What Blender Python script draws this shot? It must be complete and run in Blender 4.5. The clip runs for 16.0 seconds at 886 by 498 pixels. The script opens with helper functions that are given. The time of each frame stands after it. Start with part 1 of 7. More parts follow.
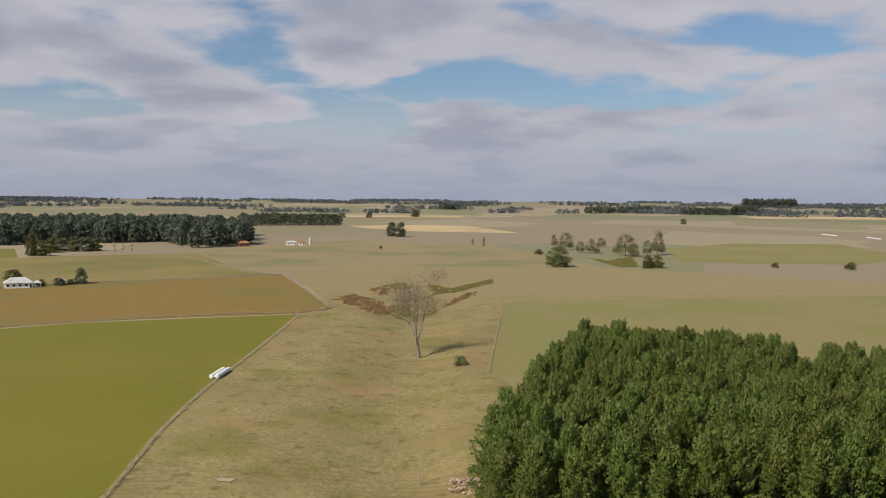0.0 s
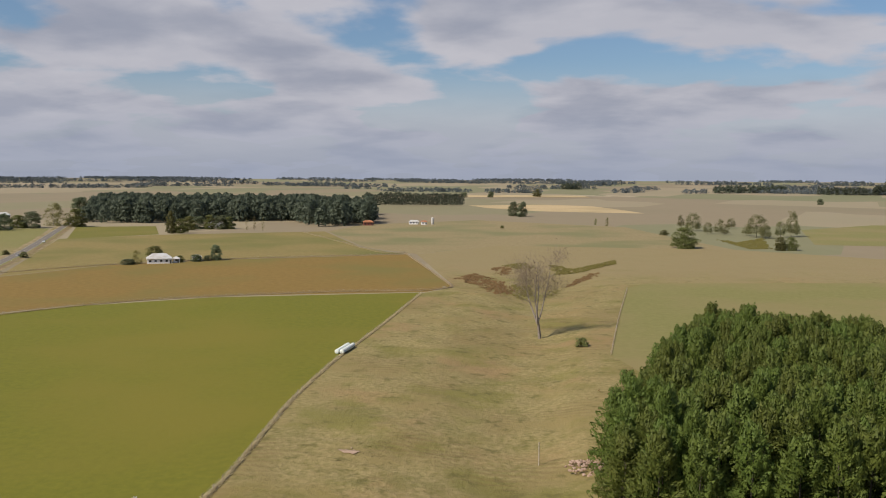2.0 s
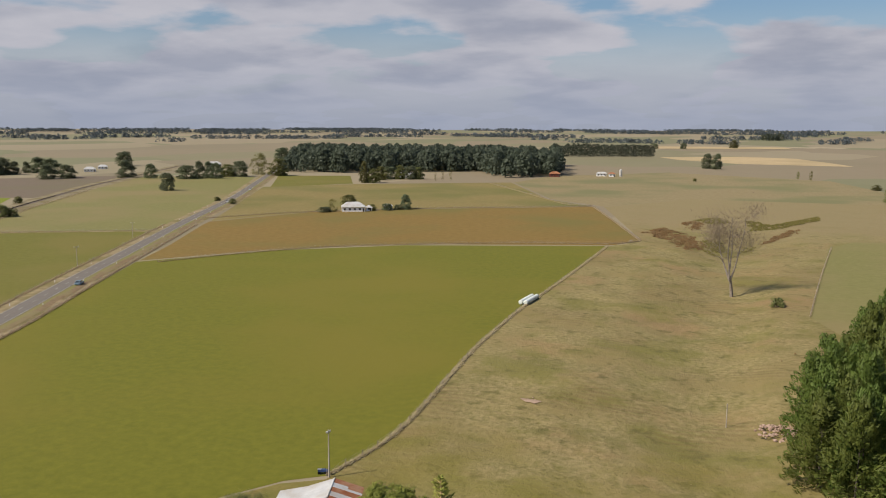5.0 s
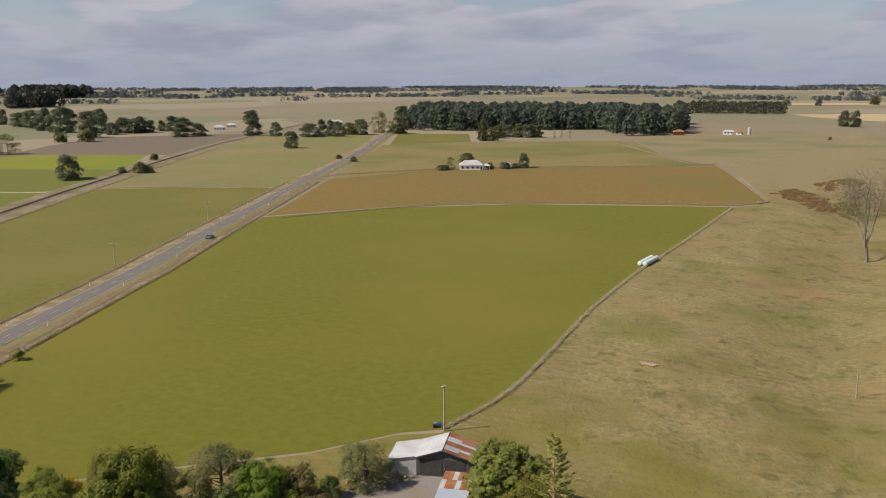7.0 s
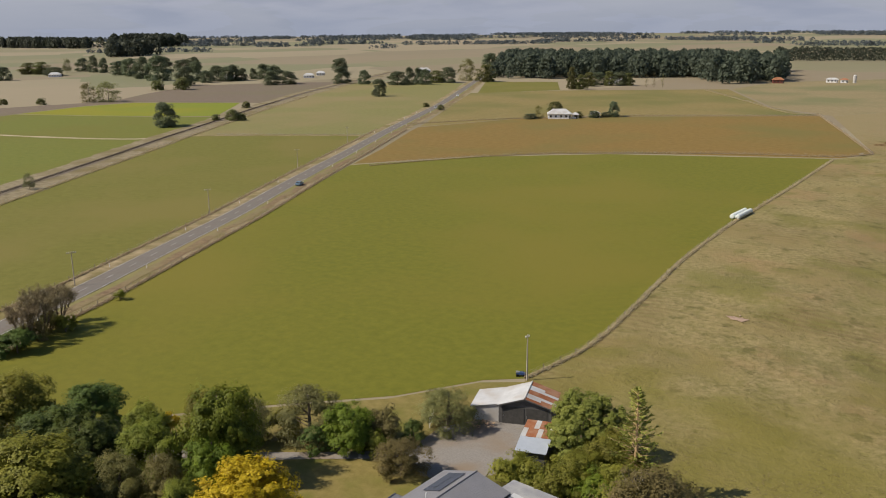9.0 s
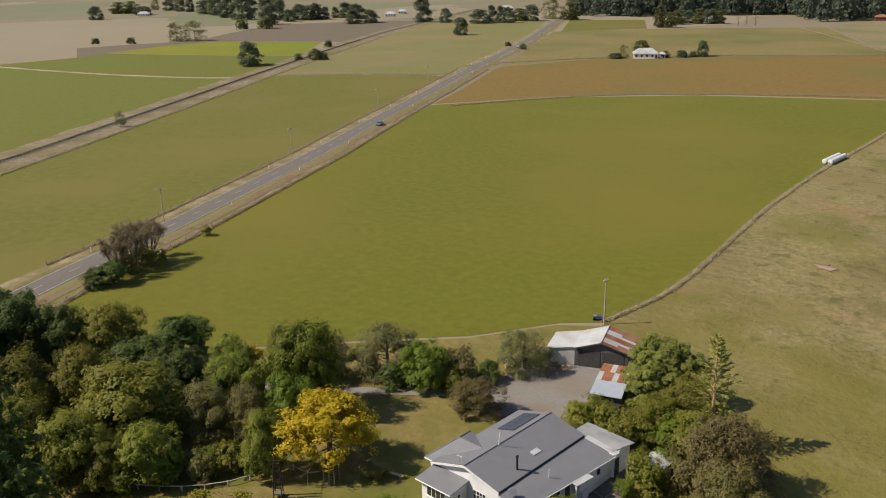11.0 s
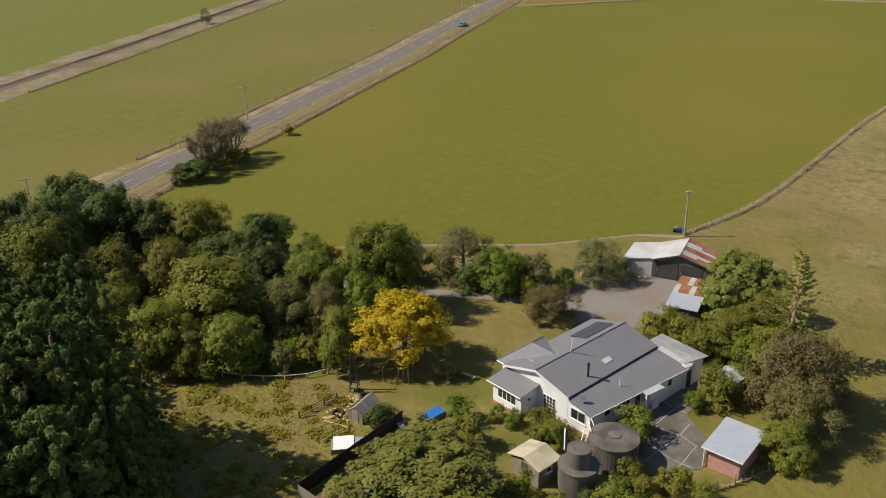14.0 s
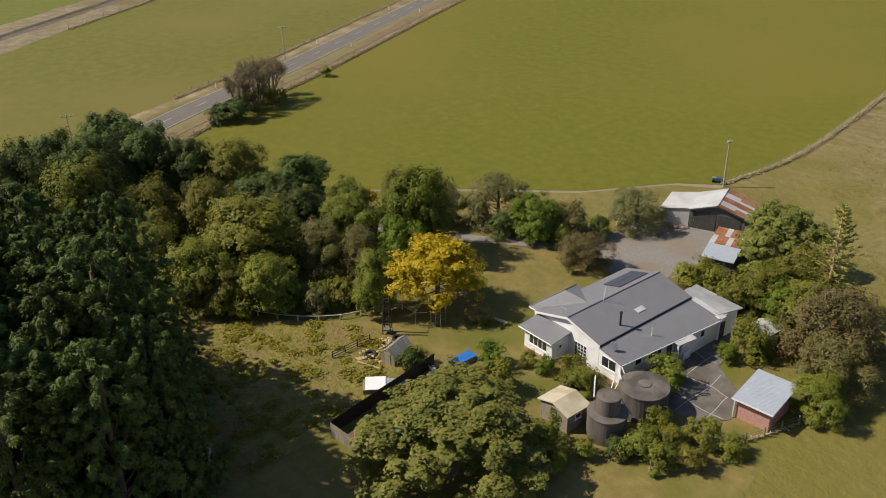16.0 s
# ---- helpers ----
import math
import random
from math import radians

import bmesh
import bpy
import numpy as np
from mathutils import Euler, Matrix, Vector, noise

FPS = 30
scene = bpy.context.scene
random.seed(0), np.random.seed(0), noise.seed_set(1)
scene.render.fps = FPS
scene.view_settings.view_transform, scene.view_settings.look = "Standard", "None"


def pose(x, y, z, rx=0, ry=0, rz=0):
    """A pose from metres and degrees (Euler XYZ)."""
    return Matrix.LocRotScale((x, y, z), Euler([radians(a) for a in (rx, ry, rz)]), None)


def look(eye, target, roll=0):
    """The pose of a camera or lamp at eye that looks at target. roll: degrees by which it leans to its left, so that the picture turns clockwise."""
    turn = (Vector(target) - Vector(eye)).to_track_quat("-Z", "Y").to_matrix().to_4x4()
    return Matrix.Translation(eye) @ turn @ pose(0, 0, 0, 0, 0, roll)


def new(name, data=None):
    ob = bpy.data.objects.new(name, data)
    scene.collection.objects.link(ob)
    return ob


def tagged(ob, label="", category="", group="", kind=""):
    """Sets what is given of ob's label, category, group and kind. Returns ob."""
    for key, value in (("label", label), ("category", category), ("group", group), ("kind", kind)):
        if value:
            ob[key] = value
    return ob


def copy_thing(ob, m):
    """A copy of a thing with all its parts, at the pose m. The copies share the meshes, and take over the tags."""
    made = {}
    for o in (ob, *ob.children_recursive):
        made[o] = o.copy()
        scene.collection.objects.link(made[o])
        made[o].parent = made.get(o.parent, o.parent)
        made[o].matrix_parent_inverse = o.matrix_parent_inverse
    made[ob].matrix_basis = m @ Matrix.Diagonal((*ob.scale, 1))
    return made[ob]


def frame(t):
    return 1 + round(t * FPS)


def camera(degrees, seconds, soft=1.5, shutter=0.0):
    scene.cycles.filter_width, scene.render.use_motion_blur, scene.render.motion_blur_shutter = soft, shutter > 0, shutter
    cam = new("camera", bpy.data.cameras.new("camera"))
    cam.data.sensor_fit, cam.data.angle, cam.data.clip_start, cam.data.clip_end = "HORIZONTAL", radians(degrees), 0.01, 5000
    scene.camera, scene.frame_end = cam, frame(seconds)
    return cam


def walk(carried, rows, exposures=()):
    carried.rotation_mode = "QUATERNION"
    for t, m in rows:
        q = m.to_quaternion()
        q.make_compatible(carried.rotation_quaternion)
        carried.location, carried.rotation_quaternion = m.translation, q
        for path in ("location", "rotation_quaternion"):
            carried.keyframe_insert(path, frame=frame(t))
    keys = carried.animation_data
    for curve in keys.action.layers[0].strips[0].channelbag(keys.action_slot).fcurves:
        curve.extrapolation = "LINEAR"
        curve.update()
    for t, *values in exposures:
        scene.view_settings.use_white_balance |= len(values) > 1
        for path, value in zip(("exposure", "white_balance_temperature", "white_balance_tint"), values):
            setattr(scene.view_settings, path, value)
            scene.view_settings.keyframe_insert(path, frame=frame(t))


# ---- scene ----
EYE = (0.0, 0.0, 52.0)
cam = camera(53.76, 16.0, soft=1.0)
# seconds, yaw to the left, pitch, lean
PATH = [
    (0.0, -0.03, -3.49, 0.47), (0.5, 1.54, -3.7, 0.34), (1.0, 3.3, -4.11, 0.33), (1.5, 5.66, -4.47, 0.32),
    (2.0, 7.92, -4.87, 0.35), (2.5, 9.6, -5.31, 0.32), (3.0, 11.43, -5.8, 0.29), (3.5, 13.66, -6.37, 0.27),
    (4.0, 16.06, -6.94, 0.25), (4.5, 18.05, -7.5, 0.24), (7.0, 27.84, -10.81, -0.25), (7.5, 29.12, -11.53, -0.28),
    (8.0, 30.41, -12.35, -0.37), (8.5, 31.95, -13.21, -0.36), (9.0, 33.6, -14.09, -0.59), (9.5, 35.19, -15.01, -0.71),
    (10.0, 36.54, -15.95, -0.82), (12.5, 42.16, -20.87, -1.24), (13.0, 43.04, -21.92, -1.24), (13.5, 43.85, -22.94, -1.23),
    (14.0, 44.57, -23.97, -1.17), (14.5, 45.21, -24.92, -1.11), (15.0, 45.85, -25.81, -0.98), (15.5, 46.51, -26.69, -0.97),
    (16.0, 47.15, -27.53, -0.99)]
walk(cam, [(t, pose(*EYE, 90 + p, 0, y) @ pose(0, 0, 0, 0, 0, r)) for t, y, p, r in PATH],
     [(0.0, 0.11), (4.5, 0.11), (10.0, 0.07), (16.0, 0.09)])

# ---- sky and sun ----
SUN_AZ, SUN_EL = math.atan2(-0.74, -0.68), radians(45.5)      # towards the sun: behind the eye, to its left
world = bpy.data.worlds.new("sky")
scene.world = world
world.use_nodes = True


SKY_SHIFT = (7.7, 5.1, 0)


def build_sky():
    nt = world.node_tree
    nt.nodes.clear()
    N, K = nt.nodes.new, nt.links.new

    def math_node(op, a, b=None):
        n = N("ShaderNodeMath")
        n.operation = op
        for i, v in enumerate((a, b)):
            if v is None:
                continue
            if isinstance(v, (int, float)):
                n.inputs[i].default_value = v
            else:
                K(v, n.inputs[i])
        return n.outputs[0]

    out, bg = N("ShaderNodeOutputWorld"), N("ShaderNodeBackground")
    sky = N("ShaderNodeTexSky")
    sky.sky_type, sky.sun_disc = "NISHITA", False
    sky.sun_elevation, sky.sun_rotation = SUN_EL, SUN_AZ
    sky.air_density, sky.dust_density, sky.ozone_density = 1.0, 1.0, 5.0
    co = N("ShaderNodeTexCoord")
    sep = N("ShaderNodeSeparateXYZ")
    K(co.outputs["Generated"], sep.inputs[0])
    zz = math_node("MAXIMUM", sep.outputs["Z"], 0.0)
    den = math_node("ADD", zz, 0.17)
    px, py = math_node("DIVIDE", sep.outputs["X"], den), math_node("DIVIDE", sep.outputs["Y"], den)
    comb = N("ShaderNodeCombineXYZ")
    K(px, comb.inputs[0]), K(py, comb.inputs[1])

    def cloud(scale, detail, rough, lo, hi, off, less=None):
        m = N("ShaderNodeMapping")
        m.inputs["Location"].default_value = off
        K(comb.outputs[0], m.inputs[0])
        t = N("ShaderNodeTexNoise")
        t.inputs["Scale"].default_value, t.inputs["Detail"].default_value, t.inputs["Roughness"].default_value = scale, detail, rough
        t.inputs["Distortion"].default_value = 0.15
        K(m.outputs[0], t.inputs["Vector"])
        r = N("ShaderNodeMapRange")
        r.interpolation_type = "SMOOTHSTEP"
        r.inputs[1].default_value, r.inputs[2].default_value = lo, hi
        K(math_node("SUBTRACT", t.outputs[0], less) if less else t.outputs[0], r.inputs[0])
        return r.outputs[0]

    thin = N("ShaderNodeMapRange")           # above the view the clouds are thinned out to weaken the fill light
    thin.interpolation_type = "SMOOTHSTEP"
    thin.inputs[1].default_value, thin.inputs[2].default_value, thin.inputs[3].default_value, thin.inputs[4].default_value = 0.22, 0.45, 0.0, 0.32
    K(zz, thin.inputs[0])
    big = cloud(1.45, 8, 0.48, 0.385, 0.50, SKY_SHIFT, thin.outputs[0])
    body = cloud(1.45, 8, 0.48, 0.45, 0.67, (SKY_SHIFT[0] + 0.05, SKY_SHIFT[1] + 0.16, 0))      # thick bellies turn grey
    wisps = cloud(2.2, 6, 0.6, 0.35, 0.7, (1.0, 2.0, 3.0))
    low = N("ShaderNodeMapRange")           # cloud closes up towards the horizon
    low.interpolation_type = "SMOOTHSTEP"
    low.inputs[1].default_value, low.inputs[2].default_value, low.inputs[3].default_value, low.inputs[4].default_value = 0.03, 0.13, 0.90, 0.0
    K(zz, low.inputs[0])
    cover = math_node("MAXIMUM", big, low.outputs[0])
    lit, grey = N("ShaderNodeRGB"), N("ShaderNodeRGB")
    lit.outputs[0].default_value, grey.outputs[0].default_value = (5.75, 5.7, 6.25, 1), (3.4, 3.65, 4.5, 1)
    tone, mix = N("ShaderNodeMixRGB"), N("ShaderNodeMixRGB")
    tb = math_node("SUBTRACT", 1.0, body)
    tone_f = math_node("ADD", math_node("MULTIPLY", tb, 0.75), math_node("MULTIPLY", wisps, 0.25))
    K(tone_f, tone.inputs[0]), K(grey.outputs[0], tone.inputs[1]), K(lit.outputs[0], tone.inputs[2])
    haze, hz = N("ShaderNodeMixRGB"), N("ShaderNodeMapRange")
    hz.interpolation_type = "SMOOTHSTEP"
    hz.inputs[1].default_value, hz.inputs[2].default_value, hz.inputs[3].default_value, hz.inputs[4].default_value = -0.02, 0.10, 0.90, 0.0
    K(sep.outputs["Z"], hz.inputs[0]), K(hz.outputs[0], haze.inputs[0])
    haze.inputs[2].default_value = (3.55, 3.95, 5.05, 1)
    K(tone.outputs[0], haze.inputs[1])
    K(cover, mix.inputs[0]), K(sky.outputs[0], mix.inputs[1]), K(haze.outputs[0], mix.inputs[2])
    K(mix.outputs[0], bg.inputs["Color"])
    bg.inputs["Strength"].default_value = 0.084
    K(bg.outputs[0], out.inputs[0])


build_sky()
sun = new("sun", bpy.data.lights.new("sun", "SUN"))
sun.data.energy, sun.data.angle, sun.data.color = 4.9, radians(0.6), (1.0, 0.90, 0.76)
sun.matrix_world = look((0, 0, 300), (0.74 * 300 / math.tan(SUN_EL), 0.68 * 300 / math.tan(SUN_EL), 0))

# ---- materials ----


def material(name, c1, c2, scale=3.0, rough=0.9, bump=0.0, c3=None, big=0.05, metal=0.0, island=0.0, stretch=(1, 1, 1), spec=0.3, wave=None):
    """Two tones in a fine noise, a third in broad patches, relief, and a change of tone from piece to piece."""
    m = bpy.data.materials.new(name)
    m.use_nodes = True
    nt = m.node_tree
    b = nt.nodes["Principled BSDF"]
    N, K = nt.nodes.new, nt.links.new
    co = N("ShaderNodeTexCoord")
    mp = N("ShaderNodeMapping")
    mp.inputs["Scale"].default_value = stretch
    geo = N("ShaderNodeNewGeometry")
    K(geo.outputs["Position"], mp.inputs[0])
    n1 = N("ShaderNodeTexNoise")
    n1.inputs["Scale"].default_value, n1.inputs["Detail"].default_value, n1.inputs["Roughness"].default_value = scale, 6, 0.65
    K(mp.outputs[0], n1.inputs["Vector"])
    r1 = N("ShaderNodeMapRange")
    r1.inputs[1].default_value, r1.inputs[2].default_value = 0.32, 0.68
    K(n1.outputs[0], r1.inputs[0])
    mix = N("ShaderNodeMixRGB")
    mix.inputs[1].default_value, mix.inputs[2].default_value = (*c1, 1), (*c2, 1)
    K(r1.outputs[0], mix.inputs[0])
    col = mix.outputs[0]
    if c3:
        n2 = N("ShaderNodeTexNoise")
        n2.inputs["Scale"].default_value, n2.inputs["Detail"].default_value = big, 5
        K(mp.outputs[0], n2.inputs["Vector"])
        r2 = N("ShaderNodeMapRange")
        r2.interpolation_type = "SMOOTHSTEP"
        r2.inputs[1].default_value, r2.inputs[2].default_value = 0.42, 0.66
        K(n2.outputs[0], r2.inputs[0])
        mx = N("ShaderNodeMixRGB")
        mx.inputs[2].default_value = (*c3, 1)
        K(r2.outputs[0], mx.inputs[0]), K(col, mx.inputs[1])
        col = mx.outputs[0]
    if island:
        info = N("ShaderNodeObjectInfo")
        ad = N("ShaderNodeMath")
        ad.operation = "MULTIPLY_ADD"
        ad.inputs[1].default_value = 0.5
        K(info.outputs["Random"], ad.inputs[0])
        hs = N("ShaderNodeHueSaturation")
        rr = N("ShaderNodeMapRange")
        rr.inputs[3].default_value, rr.inputs[4].default_value = 1 - island, 1 + island
        half = N("ShaderNodeMath")
        half.operation = "MULTIPLY"
        half.inputs[1].default_value = 0.5
        K(geo.outputs["Random Per Island"], half.inputs[0]), K(half.outputs[0], ad.inputs[2])
        K(ad.outputs[0], rr.inputs[0]), K(rr.outputs[0], hs.inputs["Value"])
        hr = N("ShaderNodeMapRange")
        hr.inputs[3].default_value, hr.inputs[4].default_value = 0.5 - 0.06 * island, 0.5 + 0.06 * island
        K(info.outputs["Random"], hr.inputs[0]), K(hr.outputs[0], hs.inputs["Hue"])
        K(col, hs.inputs["Color"])
        col = hs.outputs[0]
    K(col, b.inputs["Base Color"])
    b.inputs["Roughness"].default_value, b.inputs["Metallic"].default_value = rough, metal
    b.inputs["Specular IOR Level"].default_value = spec
    if bump or wave:
        bp = N("ShaderNodeBump")
        bp.inputs["Strength"].default_value, bp.inputs["Distance"].default_value = bump or 0.5, 0.3 if not wave else 0.03
        if wave:
            w = N("ShaderNodeTexWave")
            w.inputs["Scale"].default_value, w.bands_direction = wave[0], wave[1]
            K(co.outputs["Object"], w.inputs["Vector"]), K(w.outputs["Fac"], bp.inputs["Height"])
        else:
            K(n1.outputs[0], bp.inputs["Height"])
        K(bp.outputs[0], b.inputs["Normal"])
    return m


def rough_pasture_material():
    """Dry grazed hill grass: straw and olive in a fine grain, with russet and green drifts some tens of metres wide."""
    m = material("dry rough pasture", (0.158, 0.136, 0.042), (0.305, 0.240, 0.112), 0.8, bump=0.9, c3=(0.220, 0.172, 0.068), big=0.05)
    nt = m.node_tree
    b = nt.nodes["Principled BSDF"]
    col = b.inputs["Base Color"].links[0].from_socket
    geo = nt.nodes.new("ShaderNodeNewGeometry")
    for scale, off, lo, hi, tone, amount in ((0.028, 4.0, 0.50, 0.68, (0.255, 0.165, 0.076, 1), 0.65), (0.034, 31.0, 0.50, 0.64, (0.150, 0.140, 0.030, 1), 0.7), (0.09, 90.0, 0.52, 0.66, (0.135, 0.124, 0.030, 1), 0.5), (0.22, 60.0, 0.55, 0.66, (0.112, 0.098, 0.028, 1), 0.75)):
        mp, n, r, k, x = (nt.nodes.new("ShaderNode" + kind) for kind in ("Mapping", "TexNoise", "MapRange", "Math", "MixRGB"))
        mp.inputs["Location"].default_value = (off, off * 0.7, 0)
        n.inputs["Scale"].default_value, n.inputs["Detail"].default_value, n.inputs["Roughness"].default_value = scale, 7, 0.62
        r.interpolation_type = "SMOOTHSTEP"
        r.inputs[1].default_value, r.inputs[2].default_value = lo, hi
        k.operation, k.inputs[1].default_value = "MULTIPLY", amount
        x.inputs[2].default_value = tone
        for o, i in ((geo.outputs["Position"], mp.inputs[0]), (mp.outputs[0], n.inputs["Vector"]), (n.outputs[0], r.inputs[0]), (r.outputs[0], k.inputs[0]), (k.outputs[0], x.inputs[0]), (col, x.inputs[1])):
            nt.links.new(o, i)
        col = x.outputs[0]
    # sheep treads follow the slope, and the hollow by the homestead stays greener
    w, pn, pr, k, x = (nt.nodes.new("ShaderNode" + kind) for kind in ("TexWave", "TexNoise", "MapRange", "Math", "MixRGB"))
    w.bands_direction = "Y"
    w.inputs["Scale"].default_value, w.inputs["Distortion"].default_value, w.inputs["Detail"].default_value, w.inputs["Detail Scale"].default_value = 0.13, 26.0, 3.0, 0.12
    pn.inputs["Scale"].default_value, pn.inputs["Detail"].default_value = 0.024, 3
    pr.interpolation_type = "SMOOTHSTEP"
    pr.inputs[1].default_value, pr.inputs[2].default_value, pr.inputs[4].default_value = 0.50, 0.62, 0.42
    k.operation = "MULTIPLY"
    x.inputs[2].default_value = (0.150, 0.098, 0.040, 1)
    for o, i in ((geo.outputs["Position"], w.inputs["Vector"]), (geo.outputs["Position"], pn.inputs["Vector"]), (pn.outputs[0], pr.inputs[0]), (pr.outputs[0], k.inputs[0]), (w.outputs["Fac"], k.inputs[1]), (k.outputs[0], x.inputs[0]), (col, x.inputs[1])):
        nt.links.new(o, i)
    col = x.outputs[0]
    sp, gn, ad, gr, gx = (nt.nodes.new("ShaderNode" + kind) for kind in ("SeparateXYZ", "TexNoise", "Math", "MapRange", "MixRGB"))
    gn.inputs["Scale"].default_value, gn.inputs["Detail"].default_value = 0.05, 6
    ad.operation, ad.inputs[1].default_value = "MULTIPLY_ADD", -130.0
    gr.interpolation_type = "SMOOTHSTEP"
    gr.inputs[1].default_value, gr.inputs[2].default_value, gr.inputs[3].default_value, gr.inputs[4].default_value = 30.0, 75.0, 0.8, 0.0
    gx.inputs[2].default_value = (0.158, 0.138, 0.024, 1)
    for o, i in ((geo.outputs["Position"], sp.inputs[0]), (geo.outputs["Position"], gn.inputs["Vector"]), (gn.outputs[0], ad.inputs[0]), (sp.outputs["Y"], ad.inputs[2]), (ad.outputs[0], gr.inputs[0]), (gr.outputs[0], gx.inputs[0]), (col, gx.inputs[1])):
        nt.links.new(o, i)
    ad2, gr2, gx2 = (nt.nodes.new("ShaderNode" + kind) for kind in ("Math", "MapRange", "MixRGB"))
    ad2.operation, ad2.inputs[1].default_value = "MULTIPLY_ADD", 160.0
    gr2.interpolation_type = "SMOOTHSTEP"
    gr2.inputs[1].default_value, gr2.inputs[2].default_value, gr2.inputs[4].default_value = 480.0, 580.0, 0.85
    gx2.inputs[2].default_value = (0.238, 0.188, 0.092, 1)
    for o, i in ((gn.outputs[0], ad2.inputs[0]), (sp.outputs["Y"], ad2.inputs[2]), (ad2.outputs[0], gr2.inputs[0]), (gr2.outputs[0], gx2.inputs[0]), (gx.outputs[0], gx2.inputs[1])):
        nt.links.new(o, i)
    nt.links.new(gx2.outputs[0], b.inputs["Base Color"])
    return m


M = {
    "rough_pasture": rough_pasture_material(),
    "green": material("green pasture", (0.108, 0.111, 0.007), (0.146, 0.141, 0.011), 0.5, bump=0.3, c3=(0.153, 0.134, 0.014), big=0.014),
    "brown": material("browned pasture", (0.165, 0.105, 0.022), (0.215, 0.140, 0.036), 0.35, bump=0.2, c3=(0.150, 0.125, 0.030), big=0.012),
    "tan_olive": material("tan and olive pasture", (0.180, 0.138, 0.044), (0.232, 0.182, 0.066), 0.3, bump=0.2, c3=(0.140, 0.132, 0.034), big=0.010),
    # tawny and plain are coloured paler and bluer to suggest distance haze
    "tawny": material("tawny pasture", (0.205, 0.160, 0.076), (0.265, 0.212, 0.110), 0.3, bump=0.2, c3=(0.165, 0.158, 0.068), big=0.012),
    "plain": material("far plain", (0.225, 0.184, 0.115), (0.285, 0.236, 0.155), 0.05, c3=(0.172, 0.172, 0.095), big=0.0035, stretch=(1, 0.6, 1)),
    "olive": material("olive pasture", (0.116, 0.113, 0.014), (0.152, 0.142, 0.024), 0.4, bump=0.25, c3=(0.158, 0.136, 0.028), big=0.02),
    "fresh": material("fresh green pasture", (0.112, 0.126, 0.014), (0.146, 0.154, 0.022), 0.4, bump=0.2, c3=(0.135, 0.132, 0.018), big=0.015),
    "olive_dry": material("pale drying pasture", (0.158, 0.150, 0.045), (0.200, 0.184, 0.064), 0.4, bump=0.2, c3=(0.215, 0.174, 0.074), big=0.012),
    "lime": material("fresh green crop", (0.150, 0.180, 0.010), (0.180, 0.200, 0.013), 0.5, bump=0.2, c3=(0.205, 0.195, 0.010), big=0.012),
    "tan": material("cut straw stubble", (0.40, 0.30, 0.16), (0.48, 0.37, 0.21), 0.2, c3=(0.36, 0.28, 0.15), big=0.01),
    "plough": material("bare turned soil", (0.135, 0.105, 0.072), (0.175, 0.135, 0.095), 0.3, bump=0.3, c3=(0.150, 0.125, 0.075), big=0.012),
    "lawn": material("dry lawn", (0.160, 0.128, 0.034), (0.235, 0.184, 0.060), 0.8, bump=0.4, c3=(0.130, 0.128, 0.022), big=0.12),
    "weeds": material("weedy garden ground", (0.135, 0.122, 0.022), (0.250, 0.205, 0.055), 1.0, bump=1.0, c3=(0.20, 0.15, 0.055), big=0.22),
    "verge": material("dry roadside grass", (0.140, 0.108, 0.044), (0.370, 0.292, 0.170), 0.30, bump=0.9, c3=(0.165, 0.135, 0.045), big=0.09),
    "rail_verge": material("pale dry grass and gravel", (0.155, 0.125, 0.066), (0.290, 0.240, 0.150), 0.35, bump=0.7, c3=(0.165, 0.130, 0.055), big=0.06),
    "track": material("pale worn earth", (0.33, 0.27, 0.17), (0.43, 0.36, 0.25), 0.5, bump=0.3, c3=(0.27, 0.23, 0.12), big=0.06),
    "ditch": material("red-brown dead weeds", (0.13, 0.085, 0.045), (0.24, 0.17, 0.09), 0.7, bump=0.8, c3=(0.20, 0.165, 0.075), big=0.09),
    "asphalt": material("worn chip seal", (0.150, 0.132, 0.115), (0.192, 0.171, 0.150), 1.5, rough=0.95, c3=(0.175, 0.160, 0.142), big=0.2, spec=0.02),
    "paint": material("worn white road paint", (0.30, 0.29, 0.27), (0.55, 0.54, 0.51), 1.5, rough=0.7),
    "gravel": material("grey gravel", (0.20, 0.182, 0.16), (0.265, 0.245, 0.22), 4.0, bump=0.25, c3=(0.225, 0.175, 0.125), big=0.12),
    "ballast": material("railway ballast", (0.12, 0.098, 0.074), (0.22, 0.18, 0.135), 1.0, bump=0.7, c3=(0.15, 0.12, 0.07), big=0.05),
    "steel": material("rusty rail steel", (0.09, 0.06, 0.045), (0.15, 0.10, 0.07), 4, rough=0.5, metal=0.6),
    "rushes": material("red-brown rushes", (0.105, 0.055, 0.018), (0.150, 0.085, 0.028), 0.6, bump=0.8, c3=(0.095, 0.095, 0.018), big=0.08, island=0.3),
    "concrete": material("weathered concrete", (0.130, 0.115, 0.097), (0.190, 0.170, 0.146), 1.2, bump=0.2, c3=(0.105, 0.094, 0.074), big=0.35),
    "soil": material("bare clay", (0.30, 0.205, 0.140), (0.42, 0.305, 0.225), 2, bump=0.3),
}

